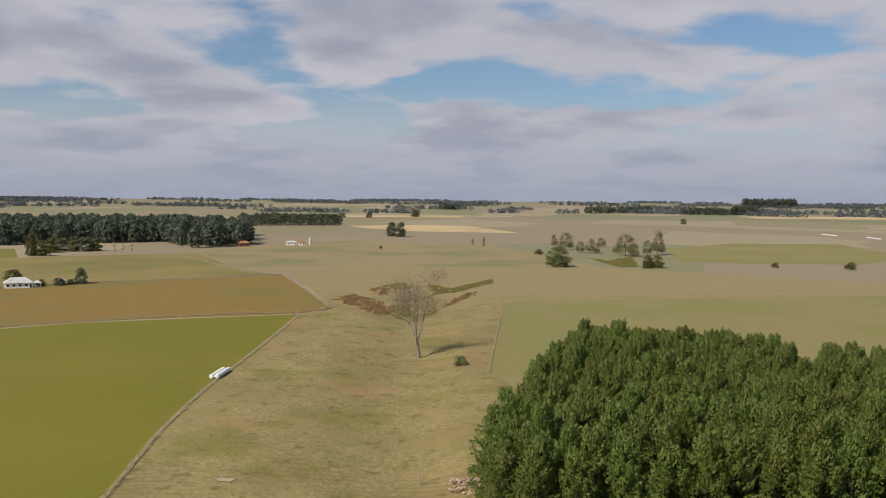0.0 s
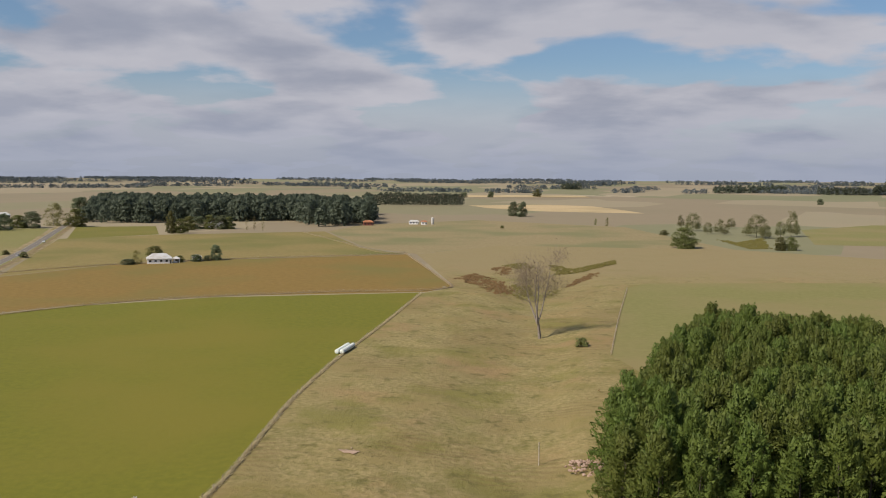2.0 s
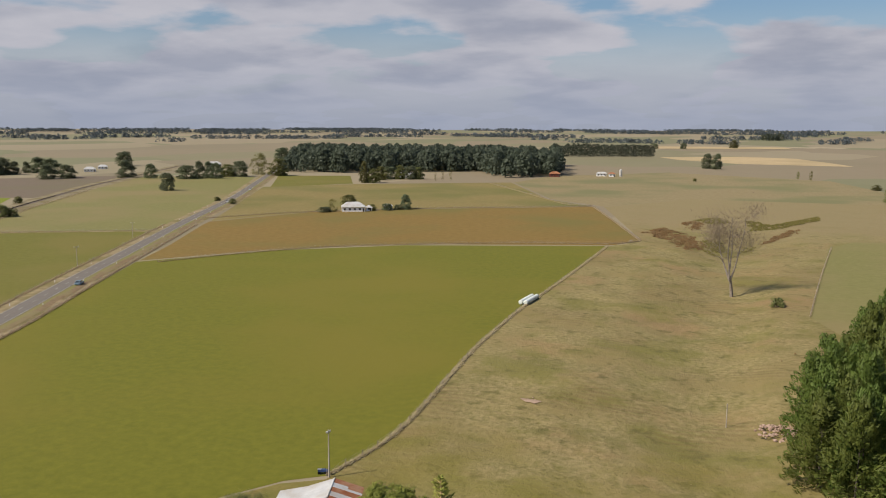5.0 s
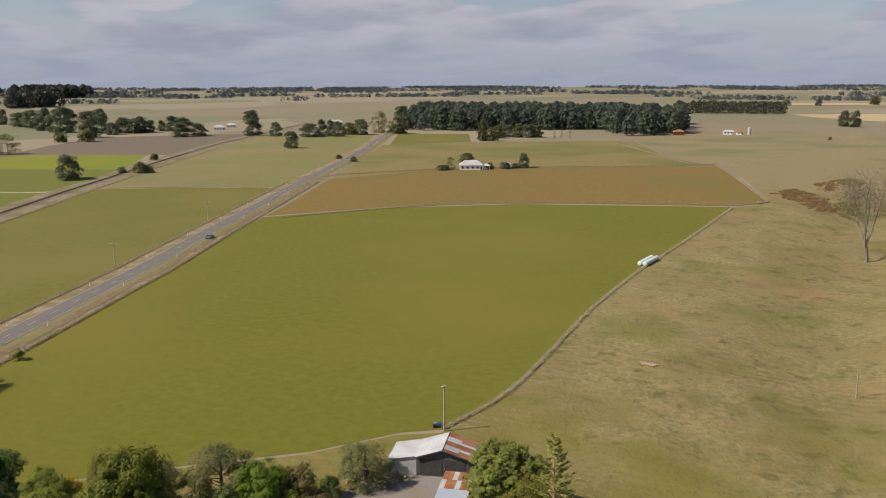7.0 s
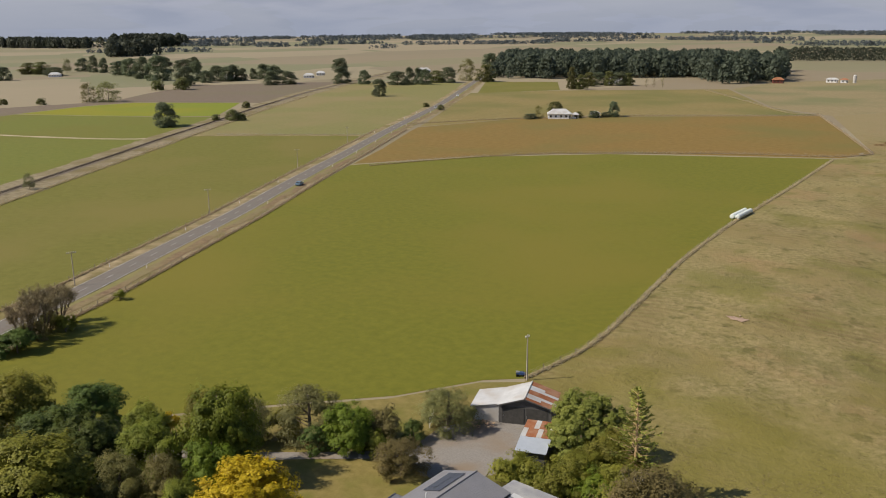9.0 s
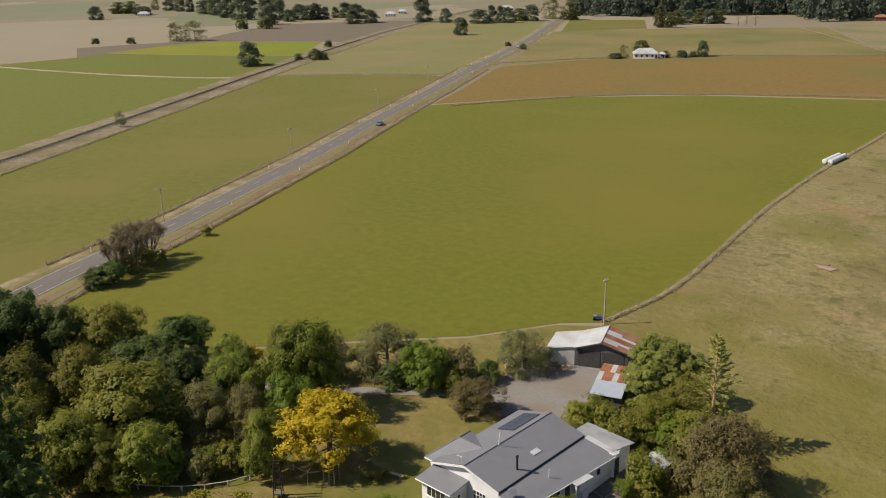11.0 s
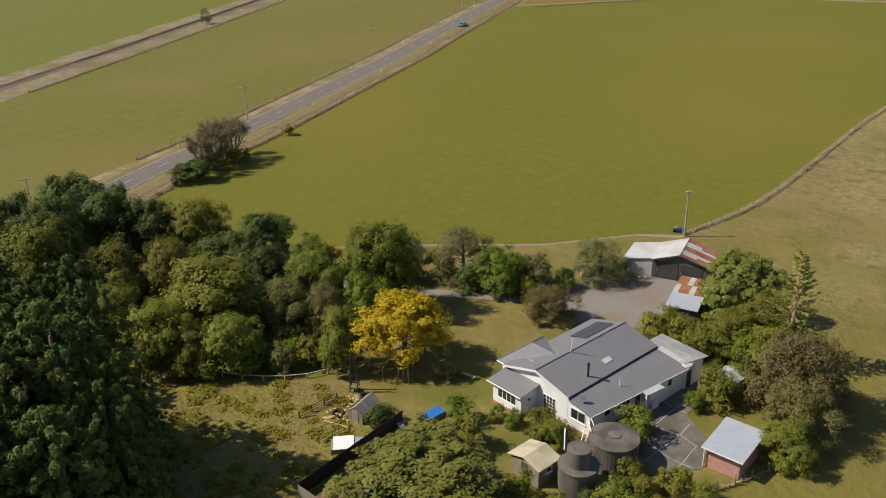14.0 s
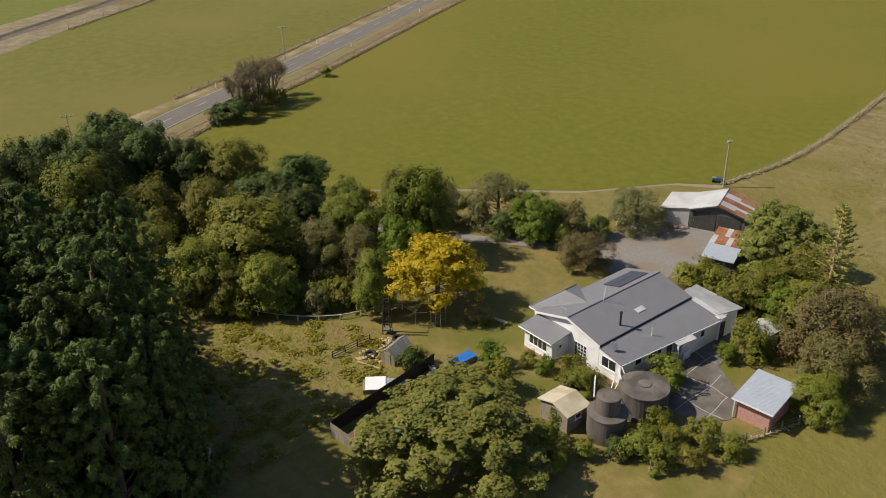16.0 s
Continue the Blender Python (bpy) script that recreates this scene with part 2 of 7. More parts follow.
def patchwork(m, cells):
    """Breaks a wide plain into paddocks of slightly different grass."""
    nt = m.node_tree
    b = nt.nodes["Principled BSDF"]
    col = b.inputs["Base Color"].links[0].from_socket
    geo, mp, vo, rp, x = (nt.nodes.new("ShaderNode" + kind) for kind in ("NewGeometry", "Mapping", "TexVoronoi", "ValToRGB", "MixRGB"))
    mp.inputs["Scale"].default_value, mp.inputs["Rotation"].default_value = cells, (0, 0, 0.45)
    vo.distance, vo.inputs["Scale"].default_value, vo.inputs["Randomness"].default_value = "CHEBYCHEV", 1.0, 0.8
    rp.color_ramp.interpolation = "CONSTANT"
    e = rp.color_ramp.elements
    # paddock tones carry the same pale haze tint
    e[0].color, e[1].position, e[1].color = (0.218, 0.176, 0.112, 1), 0.30, (0.168, 0.170, 0.088, 1)
    for at, tone in ((0.5, (0.270, 0.225, 0.145, 1)), (0.72, (0.195, 0.178, 0.098, 1)), (0.88, (0.345, 0.290, 0.195, 1))):
        e.new(at).color = tone
    x.inputs[0].default_value = 0.8
    for o, i in ((geo.outputs["Position"], mp.inputs[0]), (mp.outputs[0], vo.inputs["Vector"]), (vo.outputs["Color"], rp.inputs[0]), (col, x.inputs[1]), (rp.outputs[0], x.inputs[2]), (x.outputs[0], b.inputs["Base Color"])):
        nt.links.new(o, i)


patchwork(M["plain"], (0.0042, 0.0028, 0.0))

# ---- ground ----


def smooth(a, b, v):
    t = min(1.0, max(0.0, (v - a) / (b - a)))
    return t * t * (3 - 2 * t)


def height(x, y):
    """The lie of the land: a gully through the rough pasture, level paddocks, a slow rise to the horizon."""
    r = math.hypot(x, y)
    z = 21.0 * smooth(1700, 4900, r)
    if -56 < x < 60 and 85 < y < 520:
        mid = -9 + 5 * math.sin(y / 55.0)
        k = math.exp(-((x - mid) / 17.0) ** 2) * smooth(95, 170, y) * (1 - smooth(400, 510, y)) * smooth(-56, -40, x)
        lump = noise.noise(Vector((x / 14, y / 14, 0.3))) * 0.55 + noise.noise(Vector((x / 4, y / 4, 1.3))) * 0.30
        tread = 0.26 * math.sin((0.35 * x + y) * 1.25 + 2.5 * noise.noise(Vector((x / 9, y / 9, 5)))) * smooth(-50, -44, x) * (1 - smooth(-34, -24, x)) * smooth(130, 140, y) * (1 - smooth(165, 190, y))
        xb = 13 + max(0, y - 255) * 0.093
        k *= 1 - smooth(xb - 16, xb - 1, x)
        edge = smooth(-56, -46, x) * (1 - smooth(xb - 16, xb - 1, x)) * smooth(88, 110, y) * (1 - smooth(440, 515, y))
        z += -2.4 * k + (lump + tread) * edge
    return z


def lines(dense, out):
    """Grid lines: close together over the near stretch, ever wider beyond it."""
    a, b, step = dense
    v = list(np.arange(a, b + 0.1, step))
    for way, end, lim in ((-1, a, out[0]), (1, b, out[1])):
        s, c = step, end
        while way * c < way * lim:
            s *= 1.22
            c = c + way * s
            v.append(c)
    return sorted(v)


def sheet(name, xs, ys, mat, label, category):
    vs = [(x, y, height(x, y) - (1.2 if -54 < x < 45 and 92 < y < 520 else 0)) for y in ys for x in xs]   # kept below the uneven pasture
    n = len(xs)
    fs = [(j * n + i, j * n + i + 1, (j + 1) * n + i + 1, (j + 1) * n + i) for j in range(len(ys) - 1) for i in range(n - 1)]
    me = bpy.data.meshes.new(name)
    me.from_pydata(vs, [], fs)
    me.materials.append(mat)
    me.polygons.foreach_set("use_smooth", [True] * len(fs))
    return tagged(new(name, me), label, category, kind="structure")


ground = sheet("ground", lines((-56, 60, 1.6), (-6500, 6500)), lines((84, 522, 2.0), (-6500, 6500)), M["plain"],
               "open farming plain of dry tawny grass", "ground")


def flat_field(name, pts, mat, z, label, cell=0.0, category="field"):
    """A paddock: an outline laid a little over the ground, cut into cells where the land is uneven."""
    bm = bmesh.new()
    bm.faces.new([bm.verts.new((x, y, 0)) for x, y in pts])
    if cell:
        for k in (0, 1):
            a, b = min(p[k] for p in pts), max(p[k] for p in pts)
            c = a + cell
            while c < b:
                bmesh.ops.bisect_plane(bm, geom=bm.verts[:] + bm.edges[:] + bm.faces[:], plane_co=(c, c, 0), plane_no=(1 - k, k, 0))
                c += cell
    bmesh.ops.triangulate(bm, faces=[f for f in bm.faces if len(f.verts) > 4])
    for v in bm.verts:
        v.co.z = height(v.co.x, v.co.y) + z
    bmesh.ops.recalc_face_normals(bm, faces=bm.faces)
    if bm.faces and sum(f.normal.z for f in bm.faces) < 0:
        bmesh.ops.reverse_faces(bm, faces=bm.faces)
    me = bpy.data.meshes.new(name)
    bm.to_mesh(me)
    bm.free()
    me.materials.append(mat)
    me.polygons.foreach_set("use_smooth", [True] * len(me.polygons))
    return tagged(new(name, me), label, category, kind="structure")


flat_field("field_green", [(-128, 50), (-150, 105), (-168.5, 145), (-193, 203), (-222, 268), (-191, 312), (-146, 347), (-62, 378), (-61.8, 340), (-61.9, 300), (-62.4, 265), (-62.9, 238), (-62.3, 210), (-61.4, 190), (-59.8, 172), (-58.2, 156), (-56.7, 139), (-56.4, 127.5), (-57.4, 119), (-58.9, 111), (-64, 107), (-72, 95), (-84, 84), (-98, 70), (-110, 60)],
           M["green"], 0.03, "smooth green paddock of short grass", category="paddock")
flat_field("field_brown", [(-223, 271), (-240, 312), (-271, 378), (-278, 395), (-253, 461), (-204, 502), (-102, 558), (-51, 402), (-60, 381), (-146, 351), (-191, 316)],
           M["brown"], 0.03, "browned paddock of dry grass and seed heads", category="paddock")
flat_field("field_olive_house", [(-279, 398), (-308, 459), (-374, 597), (-392, 634), (-335, 696), (-215, 768), (-143, 606), (-104, 561), (-204, 506), (-253, 465)],
           M["tan_olive"], 0.03, "tawny paddock round a white farmhouse", category="paddock")
flat_field("field_green_strip", [(-386, 636), (-463, 779), (-395, 805), (-340, 698)], M["olive"], 0.06, "strip of green pasture before the pine wood", category="paddock")
flat_field("field_roadside_near", [(-138, 40), (-168, 106), (-192, 165), (-216, 213), (-243, 275), (-277, 349), (-310, 333), (-350, 310), (-361, 298), (-326, 240), (-298, 194), (-278, 160), (-256, 122), (-220, 55), (-195, 10)],
           M["olive"], 0.03, "long olive-green paddock between road and railway", category="paddock")
flat_field("field_roadside_far", [(-278, 352), (-290, 382), (-327, 463), (-394, 602), (-472, 750), (-583, 714), (-522, 586), (-485, 516), (-438, 431), (-412, 386), (-381, 333), (-362, 302), (-350, 313), (-310, 336)],
           M["olive_dry"], 0.03, "dull green paddock between road and railway", category="paddock")
flat_field("field_lime", [(-562, 334), (-577, 395), (-571, 434), (-495, 471), (-448, 411), (-430, 388), (-460, 369), (-506, 352)], M["lime"], 0.05, "bright green crop beside the railway", category="crop field")
flat_field("field_across_railway", [(-230, 55), (-268, 122), (-290, 160), (-310, 194), (-337, 240), (-372, 300), (-392, 333), (-424, 386), (-460, 366), (-506, 350), (-562, 332), (-551, 303), (-560, -60), (-300, -60), (-215, 10)], M["fresh"], 0.03, "green paddock beyond the railway", category="paddock")
flat_field("field_ploughed", [(-551, 304), (-623, 345), (-599, 435), (-646, 504), (-700, 608), (-640, 690), (-594, 716), (-534, 590), (-498, 518), (-480, 476), (-497, 473), (-573, 436), (-579, 396), (-564, 335)], M["plough"], 0.03, "bare brown cultivated soil", category="crop field")
flat_field("field_right_green", [(14, 255), (28, 406), (40, 430), (245, 470), (420, 430), (500, 300), (330, 120), (120, 110), (40, 170)], M["olive_dry"], 0.06, "level green paddock beside the gully", 14.0, "paddock")
flat_field("field_rough", [(-56, 88), (-58.5, 111), (-57.0, 119), (-56.0, 127.5), (-56.3, 139), (-57.8, 156), (-59.4, 172), (-61.0, 190), (-61.9, 210), (-62.5, 238), (-62.0, 265), (-61.5, 300), (-61.4, 340), (-61.4, 376), (-50, 400), (-95, 560), (-48, 642), (120, 640), (300, 520), (245, 470), (40, 430), (29, 406), (15, 255), (41, 170), (121, 110), (40, 40), (-20, 20), (-24, 60), (-40, 80)],
           M["rough_pasture"], 0.04, "uneven rough pasture of dry grass with a gully", 2.0, "pasture")
flat_field("field_straw", [(-161, 1473), (-120, 1370), (-36, 1265), (109, 1235), (90, 1330), (46, 1500), (-40, 1560)], M["tan"], 0.05, "pale cut stubble paddock", category="crop field")
flat_field("field_dark_green", [(190, 700), (229, 893), (330, 1000), (454, 1000), (420, 780), (330, 690)], M["olive_dry"], 0.05, "bluish green pasture on the plain", category="paddock")
flat_field("field_straw_far", [(760, 2120), (1150, 2080), (1500, 2000), (1650, 2150), (1200, 2300), (800, 2330)], M["tan"], 0.6, "far pale strip of cut stubble", 90.0, "crop field")
flat_field("field_straw_far_west", [(-420, 1900), (-200, 1990), (60, 2050), (40, 2200), (-250, 2160), (-450, 2060)], M["tan"], 0.6, "far pale strip of dry grass", 90.0, "crop field")
flat_field("field_tawny_mid", [(-95, 562), (-140, 606), (-213, 770), (-205, 880), (-100, 1000), (60, 900), (120, 640), (-48, 642)], M["tawny"], 0.03, "wide tawny brown paddock on the rise", category="paddock")

flat_field("lawn", [(-121, 49), (-110, 59), (-98, 69), (-84, 83), (-72, 94), (-64, 106), (-58, 110), (-56, 88), (-40, 80), (-24, 60), (-20, 40), (-20, 20), (-20, -30), (-110, -30), (-130, 20)],
           M["lawn"], 0.02, "dry mown lawn round the homestead", category="lawn")
flat_field("rough_garden", [(-82, 36), (-78.8, 40.6), (-75.3, 42), (-71.1, 45), (-68.4, 48.4), (-63.4, 49.4), (-59, 50.4), (-55.2, 49), (-54, 46), (-53.7, 35), (-55, 22), (-72, 18)], M["weeds"], 0.05, "weedy neglected vegetable garden ground", category="garden")
flat_field("gravel_drive", [(-60.5, 90), (-56.5, 95.6), (-49, 98.5), (-46.5, 93), (-48, 82.4), (-50.6, 78.5), (-56.0, 77.5), (-58.4, 81.0), (-64.2, 77), (-71, 72.5), (-84, 63.5), (-100, 54), (-102, 56.5), (-86, 66), (-72.3, 73.9), (-64, 79.5), (-60.4, 84.4)],
           M["gravel"], 0.06, "grey gravel drive and turning yard", category="driveway")
patio = flat_field("patio", [(-37.6, 60.4), (-38.2, 68.0), (-37.2, 76.4), (-35.2, 76.4), (-34.6, 70), (-30.6, 67.2), (-29.2, 63.2), (-31.4, 60.2), (-35.2, 60.6)], M["concrete"], 0.07, "cracked grey concrete yard beside the house", category="patio")

for a, b in (((-37.9, 66.4), (-30.9, 66.0)), ((-37.8, 70.2), (-34.7, 70.0)), ((-36.2, 61.0), (-35.6, 75.8)), ((-33.4, 60.8), (-33.6, 68.6)), ((-37.6, 63.2), (-29.6, 62.6)), ((-31.2, 60.6), (-31.0, 66.2))):
    ob = bpy.data.objects.new("joint", bpy.data.meshes.new("joint"))
    scene.collection.objects.link(ob)
    d = Vector((b[0] - a[0], b[1] - a[1], 0)).normalized() * 0.035
    n_, vs_ = 9, []
    for i in range(n_):           # pale mortar lines, worn crooked
        t = i / (n_ - 1)
        x, y = a[0] + (b[0] - a[0]) * t + 0.22 * math.sin(5 * t + a[0]), a[1] + (b[1] - a[1]) * t + 0.22 * math.sin(7 * t + b[1])
        vs_ += [(x - d.y, y + d.x, 0.085), (x + d.y, y - d.x, 0.085)]
    ob.data.from_pydata(vs_, [], [(2 * i, 2 * i + 1, 2 * i + 3, 2 * i + 2) for i in range(n_ - 1)])
    ob.data.materials.append(M["paint"])
    ob.parent = patio

# ---- road and railway ----
ROAD = [(-128, 30), (-146.2, 70), (-157.4, 100), (-166.3, 121), (-178.4, 149), (-190.5, 177), (-209.7, 217), (-226.3, 252.7), (-243, 289), (-264, 334), (-286, 381.4), (-317.5, 452.4), (-362, 550), (-465, 757), (-516, 860), (-640, 1100)]
RAIL = [(-225, 55), (-262, 122), (-284, 160), (-304, 194), (-331, 240), (-348, 268), (-366, 298), (-386, 333), (-417, 386), (-443, 431), (-490, 516), (-528, 586), (-588, 714), (-690, 930)]


def spline(pts, step=6.0):
    """A smooth line through the points (Catmull-Rom), with a point every few metres."""
    p = [Vector((*a, 0)) for a in pts]
    p = [2 * p[0] - p[1]] + p + [2 * p[-1] - p[-2]]
    out = []
    for i in range(1, len(p) - 2):
        a, b, c, d = p[i - 1:i + 3]
        n = max(1, int((c - b).length / step))
        for k in range(n):
            t = k / n
            out.append(0.5 * (2 * b + (c - a) * t + (2 * a - 5 * b + 4 * c - d) * t * t + (3 * b - a - 3 * c + d) * t ** 3))
    return out + [p[-2]]


def ribbon(name, line, a, b, z, mat, label="", category="", rag=0.0, rise=0.0):
    """A strip along a line from a to b metres to its right, optionally with ragged edges and a raised middle."""
    rng = random.Random(len(name))
    vs, fs = [], []
    for i, p in enumerate(line):
        d = (line[min(i + 1, len(line) - 1)] - line[max(i - 1, 0)]).normalized()
        s = Vector((d.y, -d.x, 0))
        for k, e in ((0, a - rng.random() * rag), (0.5, (a + b) / 2), (1, b + rng.random() * rag)):
            q = p + s * e
            vs.append((q.x, q.y, height(q.x, q.y) + z + (rise if k == 0.5 else 0)))
        if i:
            o = 3 * i
            fs += [(o - 3, o - 2, o + 1, o), (o - 2, o - 1, o + 2, o + 1)]
    me = bpy.data.meshes.new(name)
    me.from_pydata(vs, [], [f[::-1] for f in fs])
    if me.polygons[0].normal.z < 0:
        me.flip_normals()
    me.materials.append(mat)
    ob = new(name, me)
    return tagged(ob, label, category, kind="structure") if label else ob


road_line, rail_line = spline(ROAD), spline(RAIL)
ribbon("verge_left", road_line, -6.6, -2.6, 0.08, M["verge"], "strip of long dry roadside grass", "verge", 1.6, 0.15)
ribbon("verge_right", road_line, 2.6, 8.8, 0.08, M["verge"], "strip of long dry roadside grass with a ditch", "verge", 1.0, 0.15)
ribbon("mown_shoulder", road_line, 3.0, 4.6, 0.215, M["olive_dry"], "mown green strip at the road edge", "verge", 0.5, 0.02)
ribbon("ditch", road_line, 5.0, 6.6, 0.235, M["ditch"], "shallow ditch of red-brown dead weeds", "ditch", 0.9, 0.01)
road = ribbon("road", road_line, -3.0, 3.0, 0.26, M["asphalt"], "straight two-lane country road of grey chip seal", "road", 0.0, 0.06)
for side in (-2.75, 2.75):
    ob = ribbon("edge_line", road_line, side - 0.08, side + 0.08, 0.30, M["paint"])
    ob.parent = road
dash_me = bpy.data.meshes.new("lane_dash")
dash_me.from_pydata([(-0.07, -1.5, 0), (0.07, -1.5, 0), (0.07, 1.5, 0), (-0.07, 1.5, 0), (-0.07, -1.5, -.01), (0.07, -1.5, -.01), (0.07, 1.5, -.01), (-0.07, 1.5, -.01)], [],
                    [(0, 1, 2, 3), (0, 4, 5, 1), (1, 5, 6, 2), (2, 6, 7, 3), (3, 7, 4, 0)])
dash_me.materials.append(M["paint"])


def along(line, gap, start=0.0):
    """Points and headings every gap metres along a line."""
    out, left = [], start
    for p, q in zip(line, line[1:]):
        d = (q - p).length
        while left <= d:
            out.append((p + (q - p) * (left / d), math.atan2(q.y - p.y, q.x - p.x)))
            left += gap
        left -= d
    return out


for p, a in along(road_line, 10.0)[:80]:
    ob = new("lane_dash", dash_me)
    ob.parent, ob.matrix_basis = road, pose(p.x, p.y, 0.34, 0, 0, math.degrees(a) - 90)
ribbon("railway_verge", rail_line, -9.0, 10.0, 0.06, M["rail_verge"], "dry grass strip along the railway", "verge", 2.0, 0.2)
ribbon("railway_bed", rail_line, -2.0, 2.0, 0.28, M["ballast"], "raised railway bed of brown ballast", "railway", 0.5, 0.25)
ribbon("farm_track", spline([(-364, 297), (-380, 278), (-452, 258), (-560, 245)]), -1.6, 1.6, 0.07, M["track"], "pale worn farm track crossing the railway", "track", 0.8)
ribbon("paddock_strip", spline([(-276, 351), (-310, 334), (-350, 311), (-364, 297)]), -1.4, 1.4, 0.07, M["verge"], "strip of dry grass under a paddock fence", "verge", 0.8)

# ---- vegetation ----


def part(name, data, mat, parent, label=""):
    """Links mesh data (or a bmesh) as one part of a thing."""
    if isinstance(data, bmesh.types.BMesh):
        me = bpy.data.meshes.new(name)
        data.to_mesh(me)
        data.free()
        data = me
    if mat and not data.materials:
        data.materials.append(mat)
    ob = new(name, data)
    ob.parent = parent
    return tagged(ob, label) if label else ob


def mesh_of(name, vs, fs, mat, shade=False):
    me = bpy.data.meshes.new(name)
    me.from_pydata(vs, [], fs)
    me.materials.append(mat)
    if shade:
        me.polygons.foreach_set("use_smooth", [True] * len(fs))
    return me


def cards(centre, normal, along_dir, length, width):
    """Leaf sprays as small pointed blades: vertices and faces."""
    n = normal / np.maximum(np.linalg.norm(normal, axis=1, keepdims=True), 1e-6)
    a = along_dir - (along_dir * n).sum(1, keepdims=True) * n
    a /= np.maximum(np.linalg.norm(a, axis=1, keepdims=True), 1e-6)
    b = np.cross(n, a)
    L, W = length[:, None], width[:, None]
    v = np.stack([centre - a * L * 0.45 + b * W * 0.55, centre - a * L * 0.45 - b * W * 0.55, centre + a * L * 0.55], 1).reshape(-1, 3)
    return v, np.arange(len(centre) * 3).reshape(-1, 3)


def ball(rng, n):
    d = rng.normal(size=(n, 3))
    return d / np.linalg.norm(d, axis=1, keepdims=True)


def limb(vs, fs, p, q, r0, r1, sides=5):
    p, q = Vector(p), Vector(q)
    d = (q - p).normalized()
    u = d.orthogonal().normalized()
    w = d.cross(u)
    o = len(vs)
    for c, r in ((p, r0), (q, r1)):
        for i in range(sides):
            t = 2 * math.pi * i / sides
            vs.append(tuple(c + u * (r * math.cos(t)) + w * (r * math.sin(t))))
    for i in range(sides):
        j = (i + 1) % sides
        fs.append((o + i, o + j, o + sides + j, o + sides + i))
    fs.append(tuple(range(o + sides, o + 2 * sides)))


def crown_broad(seed, rx, h0, h1, clumps, leaves, size, clump=0.34, flat=1.0):
    """A lumpy crown: leaf sprays over many round clumps that fill an uneven dome."""
    rng = np.random.default_rng(seed)
    rz, cz = (h1 - h0) / 2, (h1 + h0) / 2
    d = ball(rng, clumps)
    d[:, 2] = np.where(d[:, 2] < -0.8, -d[:, 2], d[:, 2])
    low_ = d[:, 2] < 0.1                  # full skirts: the lower half is as wide as the middle
    d[low_, :2] *= (1 / np.sqrt(np.maximum(0.08, 1 - d[low_, 2] ** 2)))[:, None] ** 0.85
    lobe = 1 + 0.22 * np.sin(3 * np.arctan2(d[:, 1], d[:, 0]) + seed) * (1 - np.abs(d[:, 2]))
    R = (rng.random(clumps) ** 0.35 * 0.62 + 0.18) * lobe
    c = d * R[:, None] * (rx, rx, rz * flat) + (0, 0, cz)
    cr = clump * rx * rng.uniform(0.6, 1.35, clumps)
    kids = clumps * 9                     # each clump breaks up into smaller tufts
    kp = rng.integers(0, clumps, kids)
    ko = ball(rng, kids)
    ko[:, 2] = np.where(ko[:, 2] < -0.3, -ko[:, 2], ko[:, 2])
    kc = c[kp] + ko * (cr[kp] * rng.uniform(0.55, 1.05, kids))[:, None] * (1, 1, 0.9)
    kr = cr[kp] * rng.uniform(0.28, 0.52, kids)
    k = rng.integers(0, kids, leaves)
    o = ball(rng, leaves)
    pos = kc[k] + o * (kr[k] * rng.uniform(0.6, 1.12, leaves))[:, None]
    pos[:, 2] = np.maximum(pos[:, 2], 0.12)
    out = (pos - (0, 0, cz)) / (rx, rx, rz)
    nrm = 0.45 * o + 0.6 * ko[k] + 0.5 * out + 0.22 * rng.normal(size=(leaves, 3)) + (0, 0, 0.5)
    L = size * rng.uniform(0.6, 1.3, leaves)
    return cards(pos, nrm, rng.normal(size=(leaves, 3)) + (0, 0, -0.4), L, L * rng.uniform(0.55, 0.85, leaves)), c


def crown_pine(seed, rx, h0, h1, whorls, arms, tufts, size, lift=0.7, taper=0.8, need=9, inner=0.3, up=0.6):
    """A conifer: whorls of arms, each carrying tufts of sprays that turn up at the ends."""
    rng = np.random.default_rng(seed)
    P, D = [], []
    for i in range(whorls):
        t = min(1.0, max(0.0, (i + rng.uniform(-0.3, 0.3)) / max(1, whorls - 1)))
        z = h0 + (h1 - h0) * t
        reach = rx * max(0.07, (1 - max(0, t)) ** taper) * rng.uniform(0.8, 1.15)
        n = max(3, int(arms * (0.5 + 0.5 * (1 - t))))
        for j in range(n):
            a = 2 * math.pi * (j + rng.random()) / n
            l = reach * rng.uniform(0.65, 1.15)
            for s in np.linspace(inner, 1.0, tufts):
                s2 = s + rng.uniform(-0.1, 0.1)
                p = (math.cos(a) * l * s2, math.sin(a) * l * s2, z + lift * l * s2 * s2 * 0.45 - 0.1 * l * s2 + rng.uniform(-0.3, 0.3))
                P.append(p)
                D.append((math.cos(a), math.sin(a), lift))
    P.append((0, 0, h1)), D.append((0, 0, 1))
    P, D = np.array(P), np.array(D)
    k = np.repeat(np.arange(len(P)), need)
    m = len(k)
    o = ball(rng, m)
    dirs = D[k] * 0.9 + o
    c = P[k] + o * size * 0.55 * rng.uniform(0.7, 1.1, (m, 1)) + dirs * size * 0.15
    L = size * rng.uniform(0.7, 1.35, m)
    return cards(c, 0.5 * np.cross(dirs, ball(rng, m)) + 0.4 * o + 0.45 * D[k] + (0, 0, up), dirs, L, L * rng.uniform(0.32, 0.55, m)), P


